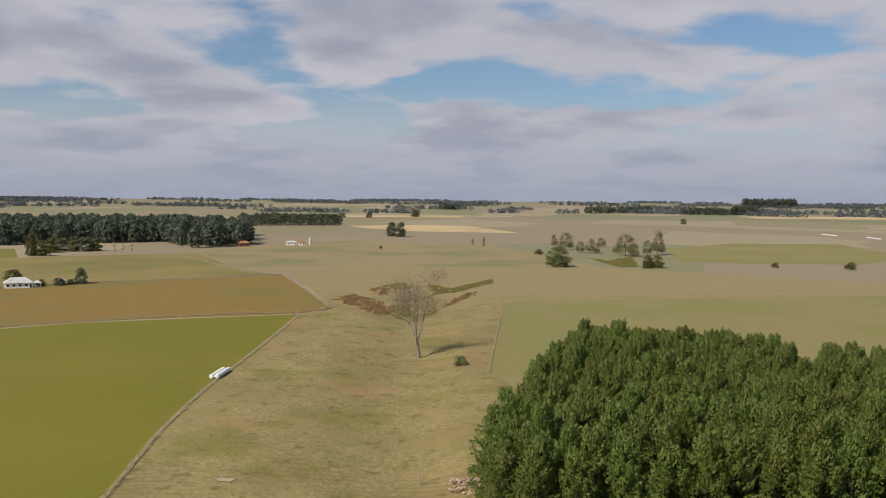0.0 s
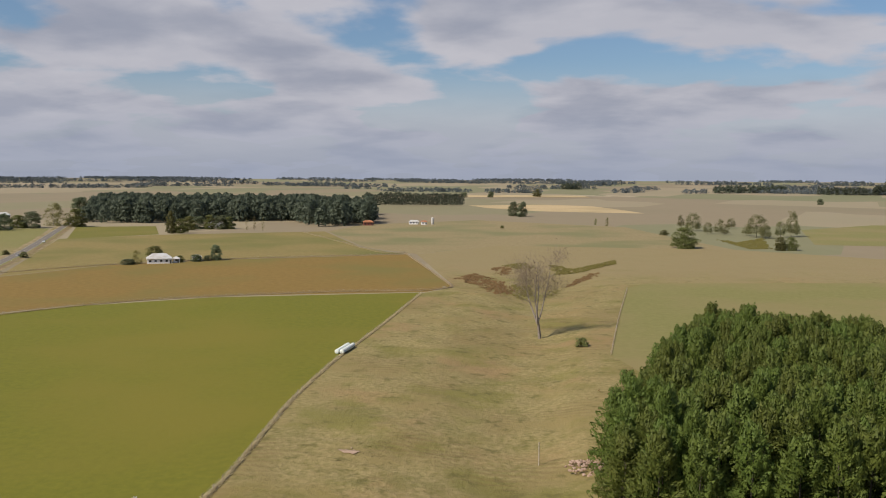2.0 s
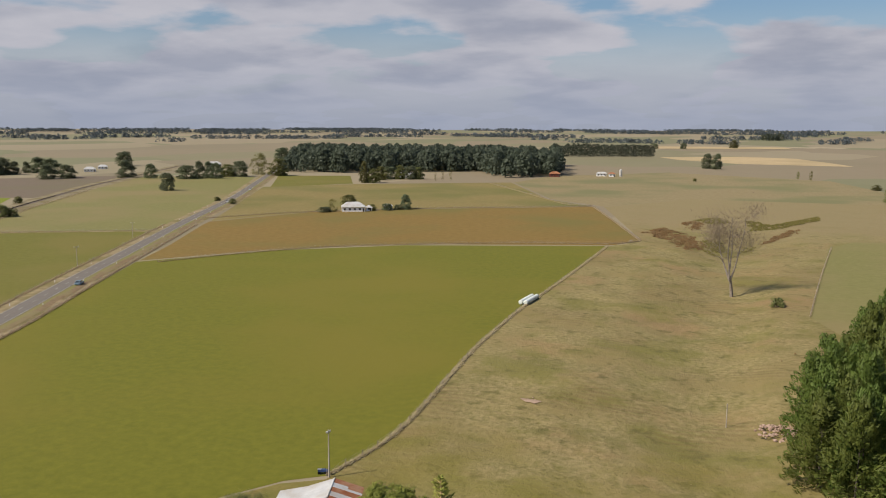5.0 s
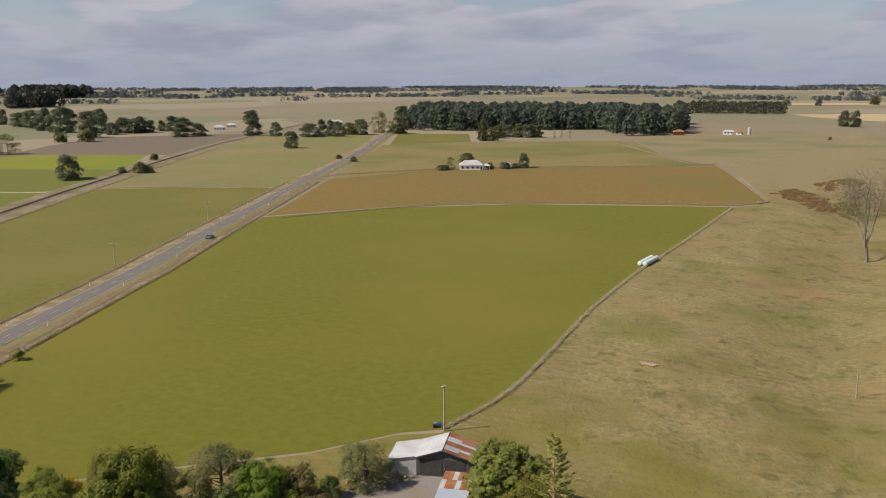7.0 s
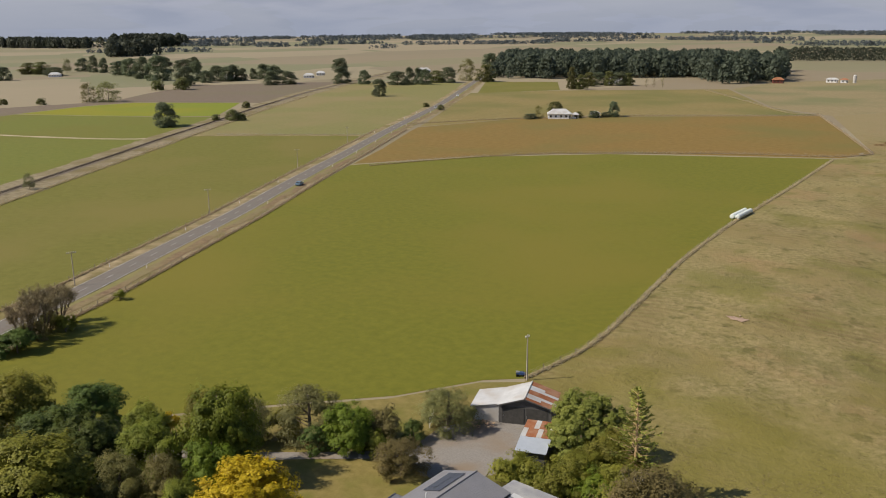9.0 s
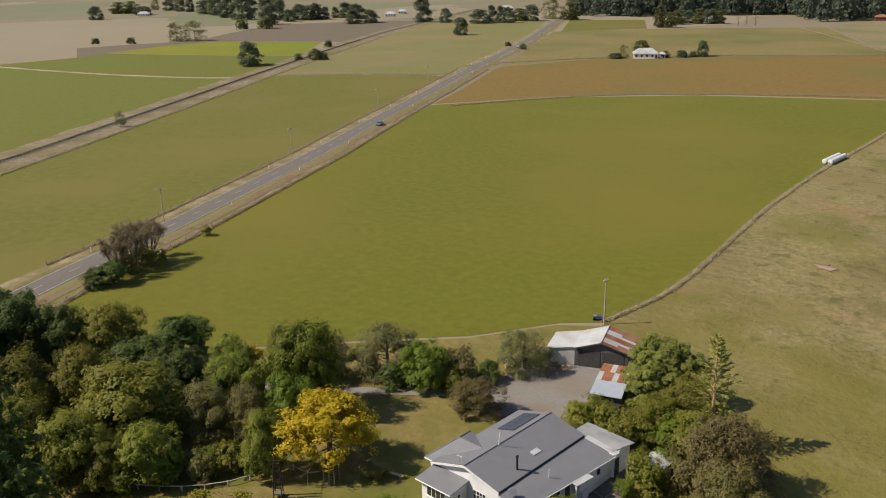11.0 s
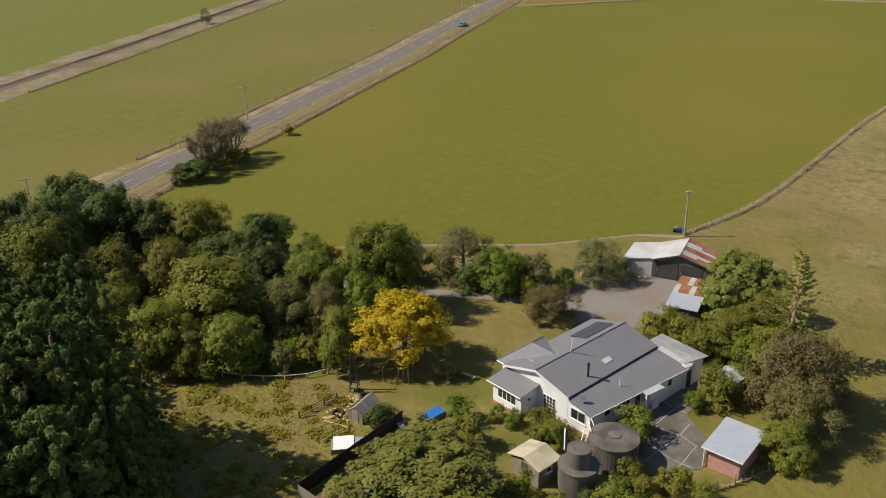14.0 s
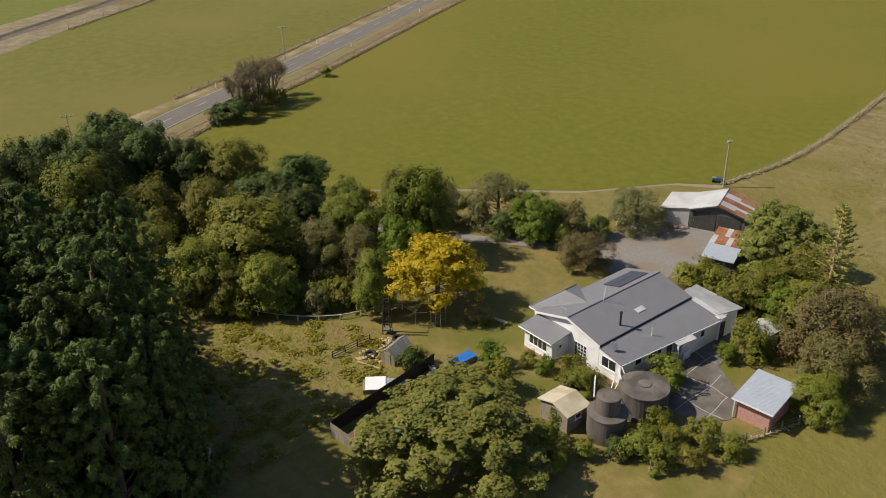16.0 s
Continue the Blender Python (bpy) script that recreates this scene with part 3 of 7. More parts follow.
def crown_tuft(seed, rx, h0, h1, tufts, blades, size, tips=5):
    """A close-set pine crown: upright tufts of needles over an uneven rounded cone."""
    rng = np.random.default_rng(seed)
    t = rng.random(tufts) ** 0.95
    a = rng.uniform(0, 2 * math.pi, tufts)
    lump = 1 + 0.20 * np.sin(3 * a + seed + 5 * t) + 0.14 * np.sin(17 * t + 2 * a)
    r = rx * np.maximum(0.03, 1 - t ** 1.5) ** 0.6 * lump * (0.72 + 0.3 * rng.random(tufts))
    c = np.stack([r * np.cos(a), r * np.sin(a), h0 + (h1 - h0) * t + rng.normal(size=tufts) * 0.3], 1)
    d = np.stack([np.cos(a), np.sin(a), 0.6 + 1.1 * t], 1) + rng.normal(size=(tufts, 3)) * 0.25
    for i in range(tips):                 # leaders stand up out of the top
        b = 2 * math.pi * i / tips
        e = np.array([[math.cos(b) * 0.22 * rx, math.sin(b) * 0.22 * rx, h1 - 1.4 + j * 0.7 + rng.uniform(-0.4, 0.4)] for j in range(3)])
        c, d = np.concatenate([c, e]), np.concatenate([d, np.tile([[0.1 * math.cos(b), 0.1 * math.sin(b), 1.0]], (3, 1))])
    d /= np.linalg.norm(d, axis=1, keepdims=True)
    k = np.repeat(np.arange(len(c)), blades)
    m = len(k)
    o = ball(rng, m)
    s = rng.uniform(-0.6, 0.85, m)
    side = o - (o * d[k]).sum(1, keepdims=True) * d[k]
    side /= np.maximum(np.linalg.norm(side, axis=1, keepdims=True), 1e-6)
    wide = 0.10 + 0.66 * np.maximum(0.0, (0.85 - s) / 1.45) ** 0.6
    pos = c[k] + d[k] * s[:, None] + side * wide[:, None]
    L = size * rng.uniform(0.7, 1.3, m)
    return cards(pos, side + 0.55 * d[k] + 0.25 * o, d[k] + 0.7 * side + 0.3 * o, L, L * rng.uniform(0.36, 0.58, m)), c[::3]


BARK = material("grey-brown bark", (0.10, 0.075, 0.05), (0.19, 0.15, 0.11), 4, bump=0.5)
# bark with crown shade put into its colour, for pines and field trees
DARK_BARK = material("dark shaded bark", (0.045, 0.038, 0.028), (0.075, 0.062, 0.046), 4, bump=0.4)
PALE_BARK = material("bleached dead wood", (0.30, 0.26, 0.21), (0.45, 0.40, 0.34), 4, bump=0.4)


def leaf(name, c1, c2, vary=0.35):
    m = material(name, c1, c2, 0.6, rough=0.62, island=vary, spec=0.25)
    nt = m.node_tree                    # light comes through thin leaves
    b = nt.nodes["Principled BSDF"]
    col = b.inputs["Base Color"].links[0].from_socket
    tr, mx = nt.nodes.new("ShaderNodeBsdfTranslucent"), nt.nodes.new("ShaderNodeMixShader")
    mx.inputs[0].default_value = 0.35
    nt.links.new(col, tr.inputs[0]), nt.links.new(b.outputs[0], mx.inputs[1]), nt.links.new(tr.outputs[0], mx.inputs[2])
    nt.links.new(mx.outputs[0], nt.nodes["Material Output"].inputs[0])
    return m


LEAF = {
    "dark": leaf("dark evergreen leaves", (0.069, 0.100, 0.021), (0.129, 0.160, 0.033)),
    "mid": leaf("mid green leaves", (0.142, 0.158, 0.019), (0.246, 0.243, 0.033)),
    "bright": leaf("bright green leaves", (0.112, 0.165, 0.014), (0.190, 0.245, 0.024)),
    "olive": leaf("olive green leaves", (0.172, 0.188, 0.023), (0.284, 0.275, 0.039)),
    "bronze": leaf("bronze-brown thin foliage", (0.151, 0.137, 0.041), (0.237, 0.203, 0.071)),
    "grey": leaf("grey-green dusty foliage", (0.150, 0.153, 0.049), (0.240, 0.227, 0.085)),
    "yellow": leaf("golden autumn leaves", (0.400, 0.304, 0.010), (0.645, 0.503, 0.024), 0.35),
    "pine": leaf("pine needles", (0.076, 0.107, 0.020), (0.145, 0.178, 0.036), 0.3),
    "deep": leaf("deep green cypress sprays", (0.074, 0.111, 0.023), (0.147, 0.193, 0.043)),
    # haze over the far pines is put into these lifted, bluer tones
    "wood": leaf("haze-tinted far pine foliage", (0.060, 0.075, 0.051), (0.099, 0.114, 0.077)),
    # dark green lightened and greyed in colour to stand for haze
    "far_dark": leaf("dark green field trees paled by haze", (0.102, 0.123, 0.068), (0.173, 0.194, 0.105)),
    "far_olive": leaf("dull olive foliage", (0.112, 0.120, 0.038), (0.175, 0.174, 0.060)),
    # distance haze mixed into the leaf colour: paler and bluer
    "far_hazed": leaf("far foliage tinted with haze", (0.088, 0.108, 0.115), (0.119, 0.141, 0.152)),
    "spire": leaf("yellow-green araucaria sprays", (0.208, 0.213, 0.042), (0.332, 0.312, 0.072)),
    "dusky": leaf("dusky thin foliage", (0.132, 0.138, 0.058), (0.202, 0.192, 0.087)),
    "rosette": leaf("pale green leaf rosettes", (0.149, 0.163, 0.030), (0.280, 0.270, 0.059)),
}


def tree(name, label, category, crown, leaf_mat, h_trunk, r_trunk, limbs=10, seed=1, bark=None, group=""):
    """A tree or shrub at the origin: a tapered trunk with limbs, and its crown."""
    (v, f), heads = crown
    rng = random.Random(seed)
    top = tagged(new(name), label, category, group)
    vs, fs = [], []
    lean = Vector((rng.uniform(-0.06, 0.06), rng.uniform(-0.06, 0.06), 1)) * h_trunk
    limb(vs, fs, (0, 0, -0.6), lean * 0.5, r_trunk * 1.25, r_trunk * 0.85, 7)
    limb(vs, fs, lean * 0.5, lean, r_trunk * 0.85, r_trunk * 0.35, 6)
    for i in rng.sample(range(len(heads)), min(limbs, len(heads))):
        p = lean * min(0.95, max(0.25, heads[i][2] / h_trunk * rng.uniform(0.55, 0.8)))
        limb(vs, fs, p, heads[i], r_trunk * 0.32, r_trunk * 0.06, 4)
    part("trunk", mesh_of("trunk", vs, fs, bark or BARK, True), None, top)
    part("crown", mesh_of("crown", v.tolist(), f.tolist(), leaf_mat), None, top)
    return top


def put(kind, x, y, s=1.0, sz=None, turn=None, label=""):
    """A copy of a tree at its place, scaled."""
    rng = random.Random(int(x * 13 + y * 7))
    ob = copy_thing(kind, pose(x, y, height(x, y), 0, 0, rng.uniform(0, 360) if turn is None else turn) @ Matrix.Diagonal((s, s, sz or s, 1)))
    return tagged(ob, label) if label else ob


def drop(ob):
    """Takes away a pattern tree once its copies stand."""
    for o in [*ob.children_recursive, ob]:
        bpy.data.objects.remove(o)


# patterns of unit kinds: crowns of about 5 m radius and 10 m height
BROAD = {}
for key, seed, n, lf, size, label in (
        ("dark", 11, 75, 30000, 0.26, "dense dark evergreen tree in the shelter belt"),
        ("mid", 12, 80, 30000, 0.25, "rounded mid-green garden tree"),
        ("bright", 13, 70, 28000, 0.28, "leafy bright green broadleaf tree"),
        ("olive", 14, 80, 30000, 0.25, "olive-green spreading garden tree"),
        ("bronze", 15, 80, 22000, 0.22, "thin bronze-brown autumn tree"),
        ("grey", 16, 75, 17000, 0.22, "grey-green open shrubby tree"),
        ("rosette", 17, 250, 64000, 0.18, "large domed evergreen with pale leaf rosettes"),
        ("yellow", 18, 60, 19000, 0.27, "golden-yellow autumn tree on the lawn")):
    BROAD[key] = tree("garden_tree", label, "tree", crown_broad(seed, 5.0, (-2.0 if key != "yellow" else 0.6), 10.0, n, lf, size, 0.27 if key != "rosette" else 0.115), LEAF[key], 8.0, 0.28, 14, seed, group="garden trees")
BUSH = {}
for key, seed, label in (("mid", 31, "round green garden shrub"), ("olive", 32, "olive-green leafy garden shrub"), ("bright", 33, "fresh green clipped garden shrub"), ("bronze", 34, "brown twiggy autumn garden shrub"), ("dark", 35, "dense dark green garden bush")):
    BUSH[key] = tree("shrub", label, "shrub", crown_broad(seed, 1.5, -0.5, 2.4, 26, 5600, 0.14, 0.38), LEAF[key], 1.6, 0.07, 8, seed, group="garden shrubs")
PINE = [tree("pine_tree", "tall dense dark green pine in the plantation clump", "pine", crown_tuft(40 + i, 3.9, 0.3, 15.0, 150, 42, 0.44, 4), LEAF["pine"], 11.0, 0.13, 6, 40 + i, DARK_BARK, group="pine clump") for i in range(3)]
CYPRESS = [tree("cypress_tree", "large dark cypress with drooping feathery sprays", "cypress", crown_pine(50 + i, 8.0, 0.5, 20.0, 30, 11, 6, 0.40, 0.42, 0.42, 34, 0.42, 0.7), LEAF["deep"], 18.0, 0.4, 40, 50 + i, group="cypress shelter belt") for i in range(2)]


def crown_far(seed, rx, h, leaves, size, low=0.0, clumps=46, wide=0.4):
    """A crown of clumps from its foot up, widest at a part of its height."""
    rng = np.random.default_rng(seed)
    t = rng.random(clumps) ** (1.25 if low < 0.3 else 0.85)
    a = rng.uniform(0, 2 * math.pi, clumps)
    r = rx * np.sqrt(np.maximum(0.03, 1 - ((t - wide) / (1.02 - np.where(t > wide, wide, 0.0))) ** 2)) * (0.55 + 0.4 * rng.random(clumps)) * (1 + 0.2 * np.sin(2 * a + seed))
    cr = rx * 0.34 * rng.uniform(0.7, 1.2, clumps)
    z = low * h + (1 - low) * h * 0.93 * t
    c = np.stack([r * np.cos(a) * 0.85, r * np.sin(a) * 0.85, z], 1)
    k = rng.integers(0, clumps, leaves)
    o = ball(rng, leaves)
    o[:, 2] = np.where(o[:, 2] < -0.4, -o[:, 2], o[:, 2])
    pos = c[k] + o * (cr[k] * rng.uniform(0.6, 1.05, leaves))[:, None] * (1, 1, 0.85)
    pos[:, 2] = np.maximum(pos[:, 2], 0.1)
    L = size * rng.uniform(0.6, 1.3, leaves)
    return cards(pos, 0.8 * o + 0.5 * rng.normal(size=(leaves, 3)) + (0, 0, 0.35), rng.normal(size=(leaves, 3)), L, L * 0.75), c


# 6 m in radius and 14 m high
FAR = {}
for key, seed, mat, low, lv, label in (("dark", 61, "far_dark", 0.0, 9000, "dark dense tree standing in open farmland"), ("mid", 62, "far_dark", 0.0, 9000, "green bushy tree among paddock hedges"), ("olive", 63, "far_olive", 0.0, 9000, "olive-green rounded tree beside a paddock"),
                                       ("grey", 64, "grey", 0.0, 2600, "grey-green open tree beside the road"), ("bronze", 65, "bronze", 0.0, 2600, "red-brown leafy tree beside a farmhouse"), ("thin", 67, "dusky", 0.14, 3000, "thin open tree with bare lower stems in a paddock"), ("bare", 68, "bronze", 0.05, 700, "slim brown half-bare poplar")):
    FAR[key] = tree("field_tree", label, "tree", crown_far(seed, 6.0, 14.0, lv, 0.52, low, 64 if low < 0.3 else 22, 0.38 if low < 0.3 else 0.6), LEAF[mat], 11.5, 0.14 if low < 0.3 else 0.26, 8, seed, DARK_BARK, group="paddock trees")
FIELD_BUSH = tree("field_bush", "low scrubby bush in the paddock", "bush", crown_broad(66, 2.0, -0.5, 2.6, 20, 900, 0.5, 0.4), LEAF["far_olive"], 1.6, 0.1, 5, 66, group="paddock bushes")

# ---- trees of the home block ----
def grove(kinds, rows):
    """Rows of kind, x, y, radius and height; the patterns are 5 m in radius and 10 m high."""
    for key, x, y, r, h in rows:
        put(kinds[key], x, y, r / 5.0, h / 10.0)


grove(BROAD, [
    ("dark", -119, 46, 6.0, 14), ("dark", -112.7, 48.6, 5.2, 13), ("dark", -109, 52, 4.2, 11), ("olive", -106, 57.5, 5.4, 9.5),
    ("dark", -99, 64, 4.8, 7.5), ("mid", -90, 65.5, 3.2, 6), ("bright", -74.2, 64.2, 4.9, 13.6), ("bright", -72.6, 61.0, 3.4, 8.5), ("grey", -79, 73, 3.2, 7),
    ("grey", -73, 78, 4.6, 8), ("bright", -67, 78.4, 3.6, 7), ("grey", -59.6, 90.5, 4.4, 6.2), ("mid", -81, 68, 3.6, 9)])
grove(BROAD, [
    ("mid", -98, 41, 5.4, 10.5), ("olive", -93, 46, 4.6, 11), ("olive", -84.7, 46.8, 6.8, 11), ("bronze", -78.3, 52.6, 3.6, 8),
    ("bronze", -74, 55.4, 2.8, 8), ("mid", -67.5, 52, 2.8, 8), ("olive", -82.6, 38, 4.6, 9), ("olive", -76.8, 43.5, 4.2, 7),
    ("mid", -78.6, 40.6, 3.0, 6), ("dark", -88, 55, 5.0, 9), ("dark", -95, 55, 5.0, 8.5), ("mid", -82, 60, 4.2, 8), ("mid", -90, 36, 4.8, 9)])
grove(BROAD, [
    ("dark", -107, 29, 5.4, 16.5), ("dark", -105, 36, 5.2, 16), ("dark", -98, 25, 5.0, 16), ("mid", -101, 34, 6.0, 14.5), ("dark", -112, 40, 5.0, 14),
    ("dark", -114, 31, 5.0, 15), ("dark", -106, 20, 5.4, 16), ("dark", -120, 38, 5.0, 13)])
grove(BROAD, [
    ("yellow", -89.5, 68.5, 1.5, 3.6), ("yellow", -63.1, 57.6, 5.6, 8.8), ("bronze", -57.2, 76.6, 3.6, 5.0), ("rosette", -40.6, 92.2, 6.4, 9.4), ("bronze", -26.6, 77.6, 5.6, 9.6), ("bronze", -24.6, 73.2, 3.8, 7.2),
    ("olive", -31.0, 81.0, 4.0, 7.2), ("mid", -23.9, 69.4, 3.0, 4.6), ("rosette", -42.2, 39.8, 9.4, 9.0), ("mid", -36.4, 83, 3.4, 6.2), ("mid", -34.4, 87, 4.0, 7.5),
    ("bright", -32.8, 80.6, 3.4, 6.4)])
shrubs = []
shrubs += [
        ("olive", -44.9, 80.8, 1.7), ("mid", -41.6, 81.4, 1.8), ("mid", -39.2, 80.6, 1.9), ("olive", -38, 84, 2.0), ("mid", -33.6, 74.0, 1.75), ("bright", -34.6, 71.3, 0.85),
        ("bronze", -64.5, 82.7, 1.9), ("dark", -61.1, 84.5, 1.2), ("mid", -63, 79.6, 1.3), ("olive", -76.4, 76.8, 1.5), ("dark", -70, 76, 1.4),
        ]
shrubs += [("bright", -75, 45, 1.6), ("olive", -71, 50.4, 1.5), ("bronze", -72.3, 47.2, 1.3), ("olive", -84, 41, 1.8), ("bright", -72.6, 48.4, 1.3), ("mid", -80.5, 43.5, 1.8),
        ]
shrubs += [("mid", -32.3, 53.3, 1.3), ("mid", -36.5, 63.2, 1.45), ("mid", -33.6, 57.6, 1.0), ("olive", -31.2, 55.6, 1.1), ("olive", -29.2, 58.4, 1.15), ("mid", -26.6, 58.8, 0.95), ("olive", -28.2, 55.0, 1.0),
        ("mid", -30.4, 53.0, 1.15), ("mid", -43.4, 57.6, 1.2), ("mid", -41.6, 57.2, 1.1), ("bright", -46.2, 56.6, 0.75), ("olive", -48.3, 56.4, 0.7), ("bright", -50.8, 53.6, 1.2), ("olive", -47.5, 50.5, 1.5),
        ]
shrubs += [("mid", -56.4, 48.2, 0.9), ("dark", -56.0, 47.4, 1.0), ("bronze", -57.4, 58.4, 0.8), ("olive", -56.9, 59.0, 0.6), ("olive", -38.6, 47.5, 1.5), ("mid", -36.6, 46.6, 1.0), ("olive", -35.6, 49.4, 0.8), ("dark", -33.6, 51.4, 0.8),
        ("mid", -45, 83.2, 1.5)]
for key, x, y, s in shrubs:
    put(BUSH[key], x, y, s)

# low weeds over the rough garden
rng = np.random.default_rng(5)
n, tufts = 9000, 210
cx_, cy_ = rng.uniform(-80, -54.5, tufts), rng.uniform(26, 49.5, tufts)
cs_ = rng.uniform(0.25, 1.0, tufts) ** 1.5
k = rng.integers(0, tufts, 24000)
wx = np.concatenate([rng.uniform(-80, -54.5, n), cx_[k] + rng.normal(size=len(k)) * 0.55 * cs_[k]])
wy = np.concatenate([rng.uniform(26, 49.5, n), cy_[k] + rng.normal(size=len(k)) * 0.55 * cs_[k]])
h = np.concatenate([rng.uniform(0.04, 0.16, n), rng.uniform(0.12, 0.62, len(k)) * cs_[k] + 0.05])
keep = wy < 40.5 + (wx + 79) * 0.62
wx, wy, h = wx[keep], wy[keep], h[keep]
v, f = cards(np.stack([wx, wy, h * 0.6], 1), ball(rng, len(wx)) + (0, 0, 1.9), ball(rng, len(wx)) + (0, 0, 0.3), np.minimum(0.3, h * 1.3), np.minimum(0.2, h * 0.8))
tagged(new("weeds", mesh_of("weeds", v.tolist(), f.tolist(), leaf("yellow-green weeds", (0.210, 0.205, 0.018), (0.330, 0.290, 0.036)))), "knee-high yellow-green weeds over rough ground", "weeds", kind="stuff")

# cypresses close to the eye
for i, (x, y, s, sz) in enumerate([(-77, 20.5, 0.85, 1.10), (-66, 18, 0.9, 1.12), (-60.5, 19.5, 1.0, 1.15), (-57.2, 18.8, 0.7, 0.86), (-55.2, 20.6, 0.6, 0.9), (-51.5, 15.5, 0.8, 1.0), (-62, 12, 0.95, 1.02), (-72, 11, 0.9, 1.05), (-86, 25, 0.75, 0.72),
                                   # the next three, tall and beyond the view, are added to shade the garden
                                   (-68, 9, 1.0, 1.5), (-75, 13, 1.0, 1.5), (-62, 5, 1.0, 1.45), (-73.5, 27.5, 0.62, 0.78), (-69.0, 25.4, 0.75, 1.1), (-90, 16, 0.9, 1.0), (-72, 23, 0.8, 1.02), (-64.5, 22, 0.62, 0.66), (-55, 12.5, 0.9, 1.0), (-63, 8, 1.0, 0.9), (-58, 15.5, 0.9, 1.08), (-70, 15, 0.9, 1.12), (-61.8, 22.2, 0.5, 0.66), (-66.5, 13.5, 0.9, 1.05), (-52.5, 9.5, 0.9, 1.02)]):
    put(CYPRESS[i % 2], x, y, s, sz)

# the clump of pines beside the gully
k = 0
rng = random.Random(8)
for i in range(21):
    for j in range(26):
        x, y = 8 + i * 6.0 + rng.uniform(-1.7, 1.7) + (j % 2) * 3.0, 126 + j * 5.6 + rng.uniform(-1.6, 1.6)
        back = min(260 - 0.9 * max(0, x - 62), 160 + (x - 8.5) * 3.3)
        if y > back or x > 0.53 * y + 2 or x < 8.5 or (abs(x - 0.425 * y) < 3 and y > 198):
            continue
        edge = min(1.0, 0.76 + max(0, min(x - 8.5, (back - y) / 3.6)) / 22.0)
        put(PINE[k % 3], x, y, rng.uniform(1.0, 1.25), rng.uniform(0.92, 1.18) * edge)
        k += 1


def norfolk_pine():
    """Tiers of level rope-like arms on a bare straight stem."""
    rng = np.random.default_rng(70)
    top = tagged(new("norfolk_pine"), "slender tiered araucaria with a bare pale stem", "conifer")
    vs, fs, P, D = [], [], [], []
    limb(vs, fs, (0, 0, -0.5), (0.1, 0, 7), 0.24, 0.16, 7), limb(vs, fs, (0.1, 0, 7), (0, 0, 13.2), 0.16, 0.03, 6)
    for i in range(20):
        t = i / 19
        z = 2.2 + 10.8 * t
        l = 3.3 * (1 - t) ** 0.65 * rng.uniform(0.75, 1.1) + 0.25
        for j in range(6 if i < 13 else 5):
            a = 2 * math.pi * (j + 0.3 * i) / 6 + rng.uniform(-0.2, 0.2)
            ll = l * rng.uniform(0.7, 1.1)
            e = (math.cos(a) * ll, math.sin(a) * ll, z + 0.28 * ll)
            limb(vs, fs, (0, 0, z), e, 0.04, 0.012, 4)
            for s in np.linspace(0.35, 1, 9):
                P.append([c * s for c in e[:2]] + [z + 0.28 * ll * s * s])
                D.append((math.cos(a), math.sin(a), 0.5))
    P, D = np.repeat(np.array(P), 2, 0), np.repeat(np.array(D), 2, 0)
    o = ball(rng, len(P))
    L = rng.uniform(0.3, 0.55, len(P))
    v, f = cards(P + o * 0.12, np.cross(D, o) + (0, 0, 0.5), D + 0.8 * o, L, L * 0.42)
    part("trunk", mesh_of("trunk", vs, fs, material("pale orange bark", (0.40, 0.27, 0.13), (0.52, 0.37, 0.20), 4)), None, top)
    part("crown", mesh_of("crown", v.tolist(), f.tolist(), LEAF["spire"]), None, top)
    return top


norfolk_pine().matrix_basis = pose(-31.4, 85.4, 0) @ Matrix.Diagonal((1.08, 1.08, 1.06, 1))


def bare_tree(label, h, spread, seed, bark, haze_mat, haze, name="bare_tree", stems=3, depth=4):
    """A leafless tree: forking limbs down to twigs, with a thin scatter of twig sprays."""
    rng = random.Random(seed)
    vs, fs, tips = [], [], []

    def fork(p, d, l, r, n):
        q = p + d * l
        limb(vs, fs, p, q, r, r * 0.68, 6 if n > 2 else 4)
        if n == 0:
            tips.append(q)
            return
        for _ in range(rng.choice((2, 3))):
            e = (d + Vector((rng.uniform(-1, 1), rng.uniform(-1, 1), rng.uniform(-0.3, 0.6))) * spread).normalized()
            fork(q, e, l * rng.uniform(0.62, 0.86), r * 0.62, n - 1)
        tips.append(q)

    for s in range(stems):
        a = 2 * math.pi * s / stems
        fork(Vector((math.cos(a), math.sin(a), 0)) * 0.12 * h * 0.2 - Vector((0, 0, 0.6)), Vector((math.cos(a) * 0.16, math.sin(a) * 0.16, 1)) if stems < 8 else Vector((math.cos(a) * 0.34, math.sin(a) * 0.34, 1)).normalized(), h * (0.34 if stems > 1 else 0.27), h * (0.013 if stems > 1 else 0.022), depth)
    top = tagged(new(name), label, "tree")
    part("trunk", mesh_of("trunk", vs, fs, bark), None, top)
    g2 = np.random.default_rng(seed)
    t = np.array([tuple(p) for p in tips])
    c = t[g2.integers(0, len(t), haze)] + g2.normal(size=(haze, 3)) * h * 0.045
    L = g2.uniform(0.3, 0.7, haze) * (1 + h / 27)
    v, f = cards(c, ball(g2, haze), ball(g2, haze) + (0, 0, 0.6), L, L * 0.11)
    tagged(part("twig_haze", mesh_of("twig_haze", v.tolist(), f.tolist(), haze_mat), None, top), kind="stuff")
    return top


TWIG = leaf("bare brown twigs", (0.20, 0.160, 0.085), (0.29, 0.235, 0.135), 0.2)


